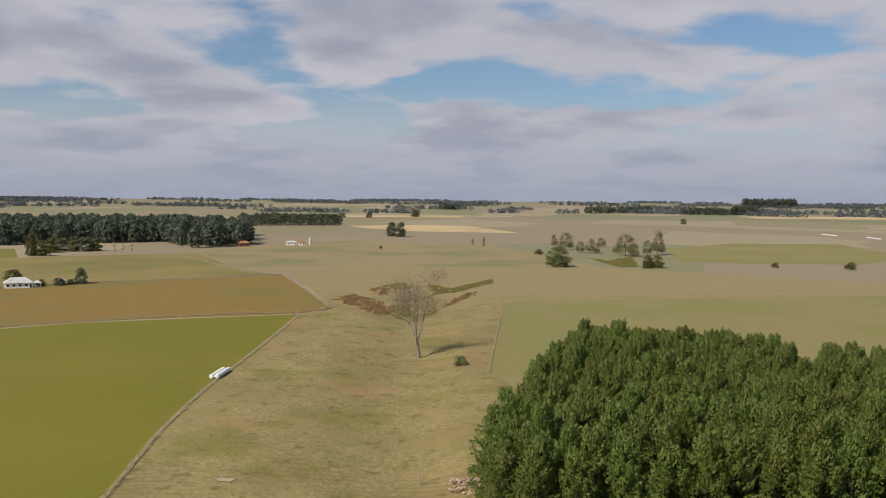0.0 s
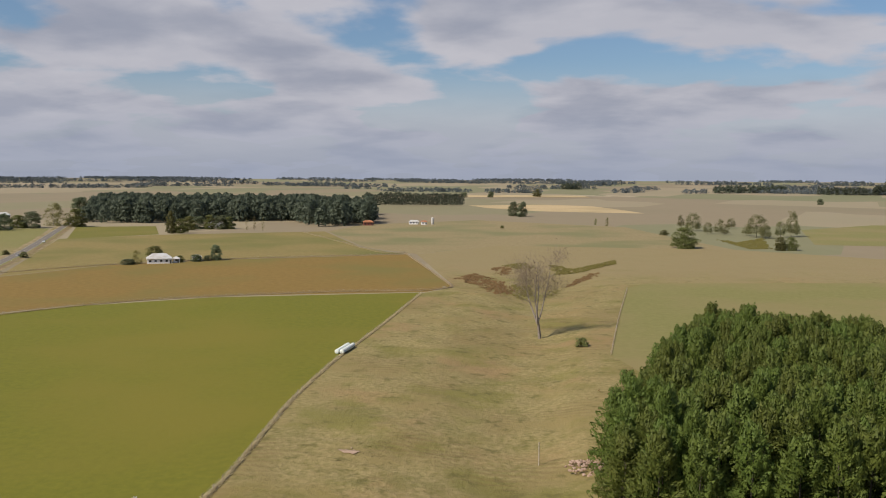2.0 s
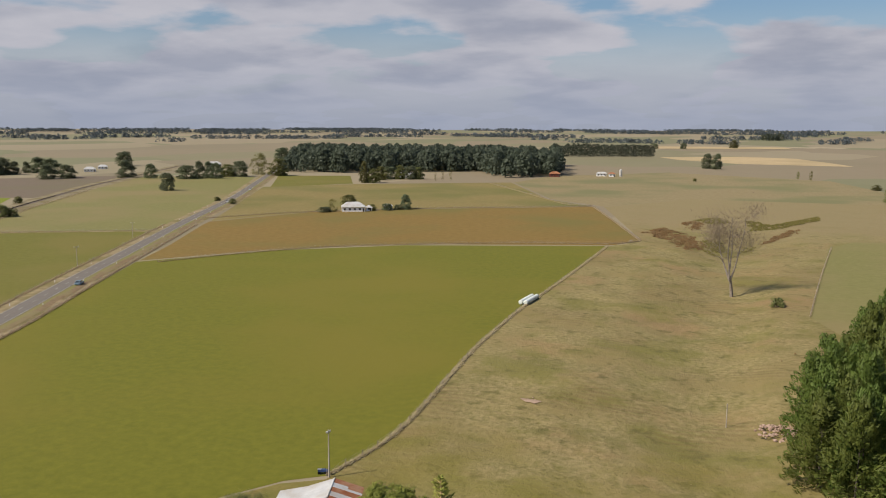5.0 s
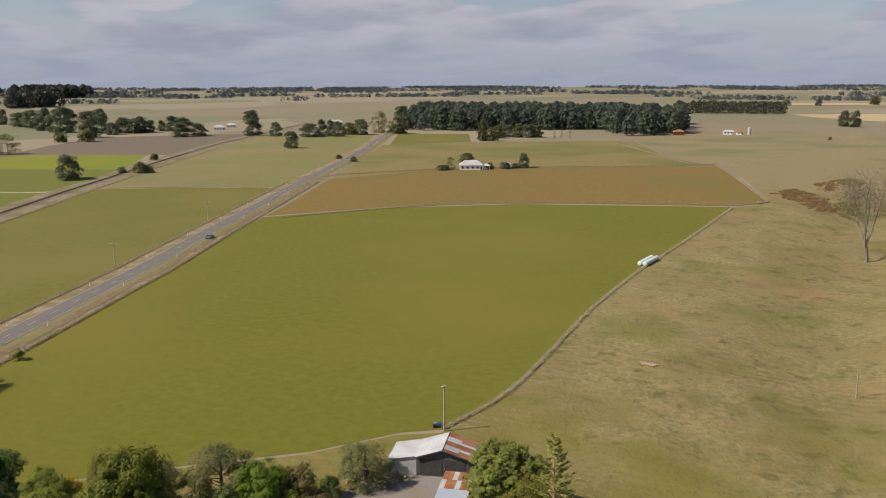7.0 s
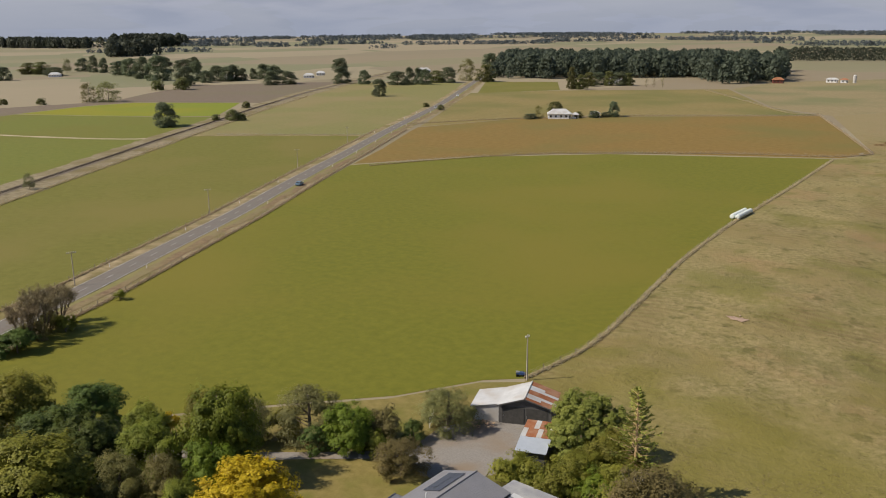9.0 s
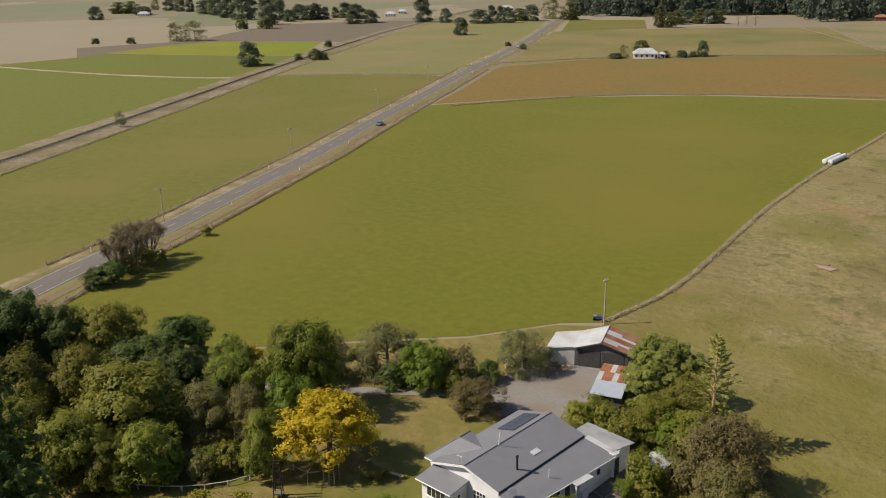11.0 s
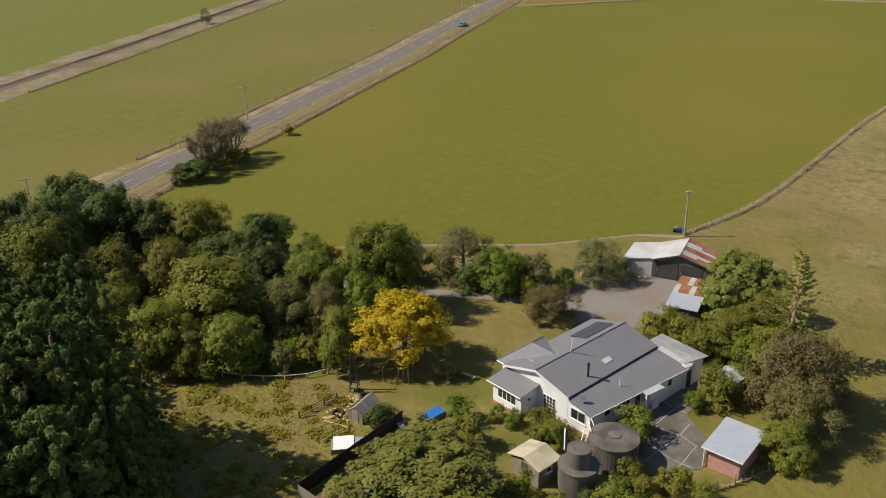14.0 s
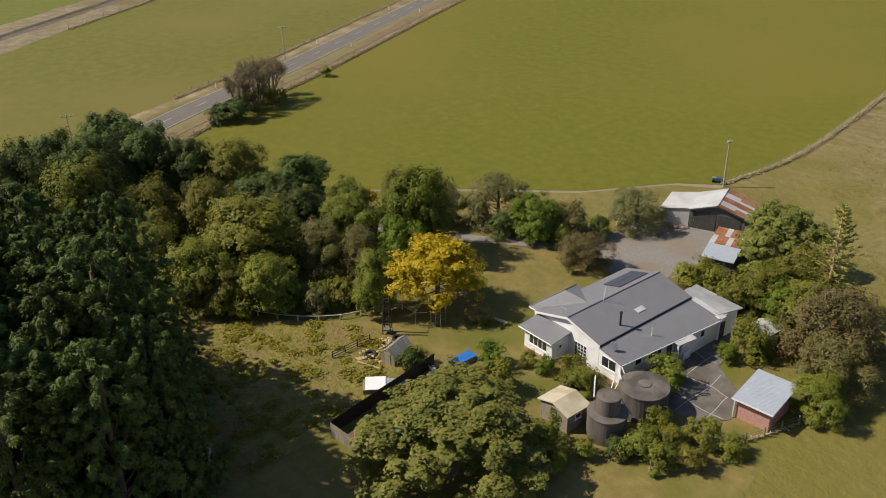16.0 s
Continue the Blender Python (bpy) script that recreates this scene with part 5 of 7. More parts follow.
def homestead():
    h = tagged(new("house"), "white weatherboard farmhouse with grey corrugated iron roofs", "house")
    h.matrix_basis = pose(-39.65, 60.15, 0, 0, 0, -4.4)
    RX, RZ = -7.0, 4.75
    part("wall_main", profile([(-11.1, 0), (-2.9, 0), (-2.9, 3.62), (RX, RZ - 0.22), (-11.1, 3.42)], 0, 13.9), WHITE, h)
    part("wall_lean_to", profile([(-2.9, 0), (0, 0), (0, 2.68), (-2.9, 3.36)], 0.02, 8.1), WHITE, h)
    part("wall_rear", profile([(-2.9, 0), (1.15, 0), (1.15, 2.62), (-2.9, 3.36)], 8.1, 13.9), WHITE, h)
    part("wall_wing", boxes((-12.5, 0.5, 0, -11.1, 6.9, 3.1)), WHITE, h)
    part("wall_bay", boxes((-11.0, -2.4, 0, -7.0, 0, 2.62)), WHITE, h)
    part("wall_wash_house", boxes((-4.0, 13.9, 0, 1.35, 17.1, 2.8)), WHITE, h)
    part("roof_main_right", slab([(RX, -0.4, RZ), (-2.55, -0.4, 3.60), (-2.55, 14.2, 3.60), (RX, 14.2, RZ)]), IRON, h)
    part("roof_main_left", slab([(RX, -0.4, RZ), (RX, 14.2, RZ), (-11.6, 14.2, 3.38), (-11.6, -0.4, 3.38)]), IRON, h)
    part("ridge_cap", tube([((RX, -0.4, RZ + 0.01), (RX, 14.2, RZ + 0.01))], 0.09), IRON, h)
    part("roof_lean_to", slab([(-2.5, -0.35, 3.36), (0.3, -0.35, 2.72), (1.55, 14.1, 2.66), (-2.5, 14.1, 3.36)]), IRON, h)
    part("step_flashing", boxes((-2.56, -0.35, 3.34, -2.50, 14.1, 3.52)), DARK, h)
    # hipped wing
    e, t, y0, y1, ym, zz = -12.95, -11.4, 0.1, 7.3, 3.7, 4.45
    part("roof_wing_front", slab([(e, y0, 3.12), (-8.2, y0, 3.12), (-8.1, ym, zz), (t, ym, zz)]), IRON, h)
    part("roof_wing_back", slab([(t, ym, zz), (-8.1, ym, zz), (-8.2, y1, 3.12), (e, y1, 3.12)]), IRON, h)
    part("roof_wing_hip", slab([(e, y1, 3.12), (e, y0, 3.12), (t, ym, zz)]), IRON, h)
    part("wing_ridge", tube([((t, ym, zz + 0.02), (-8.1, ym, zz + 0.02)), ((t, ym, zz + 0.02), (e, y0, 3.14)), ((t, ym, zz + 0.02), (e, y1, 3.14))], 0.07), IRON, h)
    part("roof_bay", slab([(-11.45, -2.85, 2.62), (-6.65, -2.85, 2.62), (-6.65, 0.05, 3.02), (-11.45, 0.05, 3.02)]), IRON, h)
    part("roof_wash_house", slab([(-4.3, 14.2, 3.3), (1.0, 14.2, 2.98), (1.75, 17.5, 2.85), (-4.3, 17.5, 3.12)]), LIGHT_IRON, h, "weathered light grey iron roof")
    part("roof_flashing", slab([(-2.4, 14.0, 3.40), (1.55, 14.0, 2.80), (1.65, 14.7, 2.86), (-2.4, 14.7, 3.42)], 0.05), PALE_IRON, h)
    # white bargeboards, gutters, downpipes
    part("bargeboard", slab([(RX, -0.44, RZ - 0.02), (RX, -0.38, RZ - 0.02), (-2.5, -0.38, 3.57), (-2.5, -0.44, 3.57)], 0.24), TRIM, h)
    part("bargeboard", slab([(-11.6, -0.44, 3.35), (-11.6, -0.38, 3.35), (RX, -0.38, RZ - 0.02), (RX, -0.44, RZ - 0.02)], 0.24), TRIM, h)
    part("gutter", tube([((0.34, -0.35, 2.66), (1.58, 14.1, 2.60))], 0.06), TRIM, h)
    part("gutter", tube([((-11.45, -2.88, 2.56), (-6.65, -2.88, 2.56))], 0.06), TRIM, h)
    part("gutter", tube([((e, y0 - 0.03, 3.06), (e, y1, 3.06)), ((e, y0 - 0.03, 3.06), (-10.2, y0 - 0.03, 3.06))], 0.06), TRIM, h)
    part("downpipe", tube([((0.30, -0.3, 2.6), (1.1, -0.8, 2.4)), ((0.05, -0.06, 2.5), (0.05, -0.06, 0.1))], 0.05), TRIM, h)
    part("skylight", slab([(-4.3, 6.8, 4.14), (-3.7, 6.8, 3.98), (-3.7, 8.0, 3.98), (-4.3, 8.0, 4.14)], 0.06), PALE_IRON, h)
    flue = part("flue", lathe([(0.11, 3.6), (0.11, 5.2), (0.16, 5.22), (0.16, 5.4), (0.05, 5.45)], 10), RUBBER, h, "black stove flue")
    flue.matrix_basis = pose(-3.5, 3.7, 0)
    part("vent_pipe", tube([((-6.9, 4.9, 4.5), (-6.75, 5.0, 6.4))], 0.05), TRIM, h)
    part("vent_pipe", tube([((-0.9, 5.6, 2.9), (-0.9, 5.6, 4.0))], 0.05), TRIM, h)
    dish = part("satellite_dish", lathe([(0.05, 0.0), (0.25, 0.05), (0.40, 0.16), (0.38, 0.17)], 16), STEEL, h)
    dish.matrix_basis = pose(-1.6, 0.6, 3.65, 60, 0, 40)
    part("dish_arm", tube([((0, 0, 0.0), (0.1, -0.35, -0.45)), ((0, 0, 0), (0, 0.1, 0.5))], 0.02), STEEL, dish)
    part("aerial", tube([((-8.2, 0.3, 4.2), (-8.2, 0.3, 5.2)), ((-8.6, 0.3, 5.0), (-7.8, 0.3, 5.05)), ((-8.2, 0.0, 5.15), (-8.2, 0.6, 5.15))], 0.018), STEEL, h)
    # solar panels on the far slope
    for i in range(5):
        for j in range(2):
            a = (-7.9 - j * 1.15, 8.6 + i * 0.95)
            z = lambda x: RZ + (x - RX) * (RZ - 3.38) / 4.6 + 0.10
            part("solar_panel", slab([(a[0], a[1], z(a[0])), (a[0], a[1] + 0.9, z(a[0])), (a[0] - 1.08, a[1] + 0.9, z(a[0] - 1.08)), (a[0] - 1.08, a[1], z(a[0] - 1.08))], 0.04), PANEL, h)
    # windows and doors
    window_unit(h, -9.0, -2.4, 0.95, 2.6, 1.35, "front", (4, 1))
    window_unit(h, -7.0, -1.2, 1.35, 0.5, 0.5, "right", (1, 1))
    window_unit(h, -5.3, 0, 0.12, 1.7, 2.15, "front", (4, 5), "french_door", False)
    window_unit(h, -1.55, 0.02, 1.15, 1.9, 1.25, "front", (2, 1))
    window_unit(h, 0, 2.6, 1.35, 1.0, 0.85, "right", (1, 1))
    window_unit(h, 0, 5.2, 1.15, 2.2, 1.2, "right", (3, 1))
    window_unit(h, 1.15, 11.4, 1.45, 0.8, 0.9, "right", (1, 1))
    window_unit(h, -12.5, 3.6, 1.0, 1.8, 1.3, "left", (3, 1))
    door = part("door", boxes((0.0, 7.15, 0.1, 0.05, 7.95, 2.1)), DARK, h, "dark back door")
    part("door_handle", boxes((0.05, 7.25, 1.0, 0.10, 7.33, 1.06)), STEEL, door)
    door = part("door", boxes((1.35, 14.2, 0.05, 1.40, 15.0, 2.1)), DARK, h, "dark wash-house door")
    part("door_handle", boxes((1.40, 14.3, 1.0, 1.45, 14.38, 1.06)), STEEL, door)
    # porch
    part("porch_roof", slab([(-0.2, 6.9, 2.78), (1.6, 6.9, 2.55), (1.9, 9.4, 2.55), (-0.2, 9.4, 2.80)], 0.08), PALE_IRON, h, "pale porch roof")
    part("porch_post", boxes((1.35, 6.95, 0, 1.50, 7.10, 2.52)), TRIM, h)
    part("porch_wall", boxes((1.36, 8.12, 0.0, 1.42, 9.3, 1.0)), WHITE, h)
    part("step", boxes((0.02, 7.0, 0, 1.0, 8.05, 0.16)), M["concrete"], h)
    part("step", boxes((-6.3, -0.9, 0, -4.3, -0.05, 0.14)), M["concrete"], h)
    for row in ((-11.06, -2.46, -0.1, -6.94, -0.02, 0.22), (-2.8, -0.03, -0.1, 0.04, 8.0, 0.16), (-12.56, 0.44, -0.1, -10.1, 6.9, 0.2)):
        part("foundation", boxes(row), BRICK, h)
    return h


homestead()


def water_tank(x, y, r, h, label, cap=None):
    t = tagged(new("water_tank"), label, "water tank")
    t.matrix_basis = pose(x, y, 0)
    part("shell", lathe([(r, -0.1), (r, h), (r + 0.06, h + 0.02), (r + 0.06, h + 0.12), (r * 0.55, h + 0.26), (0.02, h + 0.32)], 40), TANK, t)
    if cap:
        part("upper_tank", lathe([(cap[0], h + 0.1), (cap[0], h + cap[1]), (cap[0] * 0.5, h + cap[1] + 0.15), (0.02, h + cap[1] + 0.18)], 28), TANK, t)
    else:
        part("hatch", lathe([(0.62, h + 0.2), (0.62, h + 0.36), (0.3, h + 0.38), (0.02, h + 0.38)], 20), M["concrete"], t, "pale concrete hatch")
    return t


water_tank(-35.9, 58.6, 2.3, 2.7, "large round stained concrete rainwater tank")
water_tank(-36.1, 53.3, 1.8, 2.5, "round concrete tank with a smaller tank on top", (1.1, 1.9))
pipes = tagged(new("tank_pipes"), "white plastic pipes leading to the tanks", "pipe")
for a, b in (((-39.4, 59.4, 2.5), (-37.8, 57.6, 3.0)), ((-39.2, 58.6, 2.2), (-38.0, 55.6, 0.4)), ((-38.6, 58.4, 1.9), (-37.0, 55.0, 2.9)), ((-40.2, 56.8, 2.6), (-38.2, 54.0, 2.7))):
    part("pipe", tube([(a, b)], 0.06), TRIM, pipes)


def cream_shed():
    s = tagged(new("garden_shed"), "small grey garden shed with faded cream roof", "shed")
    s.matrix_basis = pose(-40.2, 52.2, 0, 0, 0, -4)
    part("shell", profile([(-1.7, 0), (1.7, 0), (1.7, 2.05), (0, 2.55), (-1.7, 2.05)], -1.3, 1.3), TIMBER, s)
    part("roof_left", slab([(0, -1.55, 2.66), (0, 1.55, 2.66), (-1.95, 1.55, 2.08), (-1.95, -1.55, 2.08)]), CREAM, s)
    part("roof_right", slab([(0, -1.55, 2.66), (1.95, -1.55, 2.08), (1.95, 1.55, 2.08), (0, 1.55, 2.66)]), CREAM, s)
    window_unit(s, 1.7, 0.1, 1.1, 0.8, 0.6, "right", (1, 1))
    part("door", boxes((-0.4, -1.34, 0, 0.4, -1.3, 1.9)), DARK, s)


def brick_shed():
    s = tagged(new("brick_outhouse"), "red brick outhouse with new blue-grey iron roof", "shed")
    s.matrix_basis = pose(-27.6, 63.9, 0, 0, 0, 3)
    part("wall_front", boxes((-1.6, 0, 0, 1.6, 0.12, 2.25)), BRICK, s)
    part("wall_back", boxes((-1.6, 4.2, 0, 1.6, 4.32, 2.7)), BRICK, s)
    for x in (-1.6, 1.48):
        w = bmesh.new()
        box(w, x, 0.12, 0, x + 0.12, 4.2, 2.3)
        part("wall_side", w, BRICK, s)
    part("roof", slab([(-2.0, -0.45, 2.34), (2.0, -0.45, 2.34), (2.0, 4.7, 2.86), (-2.0, 4.7, 2.86)]), BLUE_IRON, s)
    part("fascia", boxes((-2.0, -0.5, 2.2, 2.0, -0.46, 2.34)), TRIM, s)
    part("downpipe", tube([((-1.75, -0.2, 2.25), (-1.75, -0.2, 0.05))], 0.06), TRIM, s)


def white_shed():
    s = tagged(new("small_white_shed"), "small white shed with pale roof under a tree", "shed")
    s.matrix_basis = pose(-33.8, 76.6, 0, 0, 0, -6)
    part("shell", profile([(-1.2, 0), (1.2, 0), (1.2, 1.9), (0, 2.4), (-1.2, 1.9)], -1.0, 1.4), WHITE, s)
    part("roof_left", slab([(0, -1.2, 2.5), (0, 1.6, 2.5), (-1.4, 1.6, 1.9), (-1.4, -1.2, 1.9)], 0.05), PALE_IRON, s)
    part("roof_right", slab([(0, -1.2, 2.5), (1.4, -1.2, 1.9), (1.4, 1.6, 1.9), (0, 1.6, 2.5)], 0.05), PALE_IRON, s)
    part("door", boxes((-0.4, -1.04, 0, 0.4, -1.0, 1.8)), DARK, s)


def barn():
    s = tagged(new("implement_shed"), "old shed, half-rusted iron roof and dark doors", "shed")
    s.matrix_basis = pose(-54.6, 95.4, 0, 0, 0, 18)
    W, A, E, D = 7.2, 3.9, 2.75, 5.6
    part("wall_front", profile([(0, 0), (W, 0), (W, E), (W / 2, A), (0, E)], 0, 0.12), GREYWALL, s)
    part("wall_back", profile([(0, 0), (W, 0), (W, E), (W / 2, A), (0, E)], D - 0.12, D), GREYWALL, s)
    part("wall_right", boxes((W - 0.12, 0.12, 0, W, D - 0.12, E)), GREYWALL, s)
    part("wall_left", boxes((-3.6, 0.3, 0, -3.48, D, 2.0)), PALE_IRON, s)
    part("wall_lean_to", profile([(-3.6, 0), (0, 0), (0, E - 0.1), (-3.6, 2.0)], 0.2, 0.32), PALE_IRON, s)
    for x0, x1 in ((0.5, 3.5), (3.7, 6.7)):
        door = part("door", boxes((x0, -0.05, 0.05, x1, 0.0, 2.5)), DARK, s, "wide dark sliding door")
        part("door_handle", boxes((x0 + 0.15, -0.09, 1.1, x0 + 0.2, -0.05, 1.4)), STEEL, door)
    part("roof_left", slab([(W / 2, -0.35, A + 0.12), (W / 2, D + 0.3, A + 0.12), (-0.1, D + 0.3, E + 0.05), (-0.1, -0.35, E + 0.05)], 0.06), PALE_IRON, s)
    part("roof_lean_to", slab([(-0.1, 0.0, E + 0.04), (-0.1, D + 0.3, E + 0.04), (-4.0, D + 0.3, 2.05), (-4.0, 0.0, 2.05)], 0.06), PALE_IRON, s, "white-painted lean-to roof")
    n = 9
    for i in range(n):      # sheets of the right slope, some rusted through
        y0, y1 = -0.35 + (D + 0.65) * i / n, -0.35 + (D + 0.65) * (i + 1) / n - 0.01
        for j, (a, b) in enumerate(((0.0, 0.5), (0.5, 1.0))):
            pos = lambda t, dz=0.0: (W / 2 + (W / 2 + 0.35) * t, A + 0.13 + (E - A - 0.1) * t + dz)
            (xa, za), (xb, zb) = pos(a, -0.015 * j), pos(b + 0.02, -0.015 * j)
            rusted = (i in (0, 3, 4, 7, 8)) if j == 0 else (i not in (2, 5))
            part("roof_sheet", slab([(xa, y0, za), (xb, y0, zb), (xb, y1, zb), (xa, y1, za)], 0.04), RUST if rusted else PALE_IRON, s)
    part("bargeboard", slab([(W / 2, -0.40, A + 0.1), (W / 2, -0.34, A + 0.1), (W + 0.35, -0.34, E + 0.02), (W + 0.35, -0.40, E + 0.02)], 0.16), GREYWALL, s)
    part("bargeboard", slab([(-0.1, -0.40, E + 0.02), (-0.1, -0.34, E + 0.02), (W / 2, -0.34, A + 0.1), (W / 2, -0.40, A + 0.1)], 0.16), GREYWALL, s)
    part("ridge_cap", tube([((W / 2, -0.35, A + 0.14), (W / 2, D + 0.3, A + 0.14))], 0.08), PALE_IRON, s)


def lean_shed():
    s = tagged(new("small_iron_shed"), "low iron shed with rust-patched and pale roofs", "shed")
    s.matrix_basis = pose(-46.4, 85.6, 0, 0, 0, 16)
    part("shell", boxes((0, 0.3, 0, 3.3, 7.2, 2.25)), GREYWALL, s)
    part("roof_front", slab([(-0.3, -0.1, 2.35), (3.6, -0.1, 2.35), (3.6, 3.2, 2.75), (-0.3, 3.2, 2.75)], 0.06), BLUE_IRON, s, "pale blue-grey front roof")
    for i in range(6):
        x0 = -0.3 + 3.9 * i / 6
        for j in range(2):
            y0, y1 = 3.2 + 2.2 * j, 5.4 + 2.2 * j
            part("roof_sheet", slab([(x0, y0, 2.80 + 0.1 * j), (x0 + 0.64, y0, 2.80 + 0.1 * j), (x0 + 0.64, y1, 2.9 + 0.1 * j), (x0, y1, 2.9 + 0.1 * j)], 0.04), RUST if (i + j) % 3 else PALE_IRON, s)


cream_shed(), brick_shed(), white_shed(), barn(), lean_shed()

# ---- small things of the garden ----
def swimming_pool():
    p = tagged(new("swimming_pool"), "turquoise above-ground pool set in brown decking", "pool")
    p.matrix_basis = pose(-50.2, 43.6, 0, 0, 0, 4)
    part("deck", boxes((-2.4, -7.5, 0, -1.0, 3.4, 0.5), (-1.0, 2.3, 0, 2.4, 3.4, 0.5), (-1.0, -7.5, 0, 2.4, -4.4, 0.5)), DECK, p)
    part("basin", boxes((-1.0, -4.4, 0, -0.9, 2.3, 0.62), (2.3, -4.4, 0, 2.4, 2.3, 0.62), (-0.9, -4.4, 0, 2.3, -4.3, 0.62), (-0.9, 2.2, 0, 2.3, 2.3, 0.62)), BLUE, p)
    part("water", boxes((-0.9, -4.3, 0.1, 2.3, 2.2, 0.46)), AQUA, p)


def board_fence(name, label, a, b, h, mat, gap=0.17, rails=True):
    """Upright boards, each its own piece, between two ends, with posts and rails."""
    a, b = Vector((*a, 0)), Vector((*b, 0))
    d = b - a
    f = tagged(new(name), label, "fence")
    f.matrix_basis = pose(a.x, a.y, 0, 0, 0, math.degrees(math.atan2(d.y, d.x)))
    me = bpy.data.meshes.new("board")
    boxes((0, -0.012, 0.05, gap - 0.012, 0.012, h)).to_mesh(me)
    me.materials.append(mat)
    n = int(d.length / gap)
    for i in range(n):
        o = part("board", me, None, f)
        o.matrix_basis = pose(i * gap, 0, 0.02 * math.sin(i * 2.3))
    for z in (0.35, h - 0.3):
        part("rail", boxes((0, 0.012, z, d.length, 0.06, z + 0.08)), mat, f)
    return f


swimming_pool()
board_fence("pool_fence", "dark board fence along the pool", (-53.5, 35.4), (-54.9, 49.6), 1.6, BLACKWOOD, 0.22)
board_fence("pool_fence", "weathered grey board fence beside the pool", (-53.4, 35.2), (-47.0, 35.4), 1.6, TIMBER, 0.22)

pad = tagged(new("blue_tarpaulin"), "bright blue tarpaulin stretched over a low frame", "tarpaulin")
pad.matrix_basis = pose(-53.4, 51.9, 0, 0, 0, -5) @ Matrix.Diagonal((0.85, 0.82, 1, 1))
part("frame", boxes((-0.75, -1.8, 0, -0.68, 1.8, 0.5), (0.68, -1.8, 0, 0.75, 1.8, 0.5), (-0.68, -1.8, 0, 0.68, -1.73, 0.5), (-0.68, 1.73, 0, 0.68, 1.8, 0.5)), TIMBER, pad)
part("cover", slab([(-0.78, -1.82, 0.53), (0.78, -1.82, 0.53), (0.78, 1.82, 0.56), (-0.78, 1.82, 0.56)], 0.03), BLUE, pad)


def garden_chair():
    c = tagged(new("garden_chair"), "white moulded plastic garden chair", "chair", "pool chairs")
    part("seat", boxes((-0.27, -0.25, 0.40, 0.27, 0.25, 0.44)), PLASTIC, c)
    part("backrest", slab([(-0.27, 0.24, 0.44), (0.27, 0.24, 0.44), (0.24, 0.40, 0.92), (-0.24, 0.40, 0.92)], 0.04), PLASTIC, c)
    for x in (-0.26, 0.22):
        part("armrest", boxes((x, -0.22, 0.62, x + 0.05, 0.28, 0.65)), PLASTIC, c)
        for y in (-0.23, 0.2):
            part("leg", boxes((x, y, 0, x + 0.05, y + 0.05, 0.62 if y < 0 else 0.4)), PLASTIC, c)
    return c


chair = garden_chair()
chair.matrix_basis = pose(-54.2, 48.6, 0.0, 0, 0, 160)
copy_thing(chair, pose(-53.3, 49.6, 0.0, 0, 0, 130))


def glasshouse():
    s = tagged(new("glasshouse"), "small weathered glasshouse with grey pitched roof", "glasshouse")
    s.matrix_basis = pose(-58.8, 47.7, 0, 0, 0, 14)
    L, W = 1.55, 0.85
    part("shell", profile([(-W, 0), (W, 0), (W, 1.15), (0, 1.85), (-W, 1.15)], -L, L), TIMBER, s)
    g_ = material("dusty greenhouse panes", (0.26, 0.25, 0.20), (0.36, 0.34, 0.28), 1, rough=0.4)
    for i in range(4):
        y0, y1 = -L + i * L / 2 + 0.03, -L + (i + 1) * L / 2 - 0.03
        part("pane", slab([(0.02, y0, 1.90), (W + 0.1, y0, 1.14), (W + 0.1, y1, 1.14), (0.02, y1, 1.90)], 0.03), g_, s)
        part("pane", slab([(-0.02, y0, 1.90), (-0.02, y1, 1.90), (-W - 0.1, y1, 1.14), (-W - 0.1, y0, 1.14)], 0.03), g_, s)
    for i in range(5):
        y = -L + i * L / 2
        part("rafter", tube([((0, y, 1.93), (W + 0.12, y, 1.15)), ((0, y, 1.93), (-W - 0.12, y, 1.15))], 0.03), TIMBER, s)
    part("door", boxes((-0.35, -L - 0.03, 0, 0.35, -L, 1.5)), g_, s)


glasshouse()


def tyre(x, y, z, tilt):
    bm = bmesh.new()
    n, m, R, r = 18, 8, 0.55, 0.17
    ring = [[bm.verts.new(((R + r * math.cos(b)) * math.cos(a), (R + r * math.cos(b)) * math.sin(a), r * math.sin(b))) for b in np.arange(m) * 2 * math.pi / m] for a in np.arange(n) * 2 * math.pi / n]
    for i in range(n):
        for j in range(m):
            bm.faces.new((ring[i][j], ring[(i + 1) % n][j], ring[(i + 1) % n][(j + 1) % m], ring[i][(j + 1) % m]))
    me = bpy.data.meshes.new("tyre")
    bm.to_mesh(me)
    bm.free()
    me.materials.append(RUBBER)
    o = tagged(new("tyre", me), "old black tractor tyre on the ground", "tyre", "garden tyres")
    o.matrix_basis = pose(x, y, z, tilt, 0, 20)


tyre(-61.2, 50.0, 0.18, 0), tyre(-60.9, 45.9, 0.18, 6)


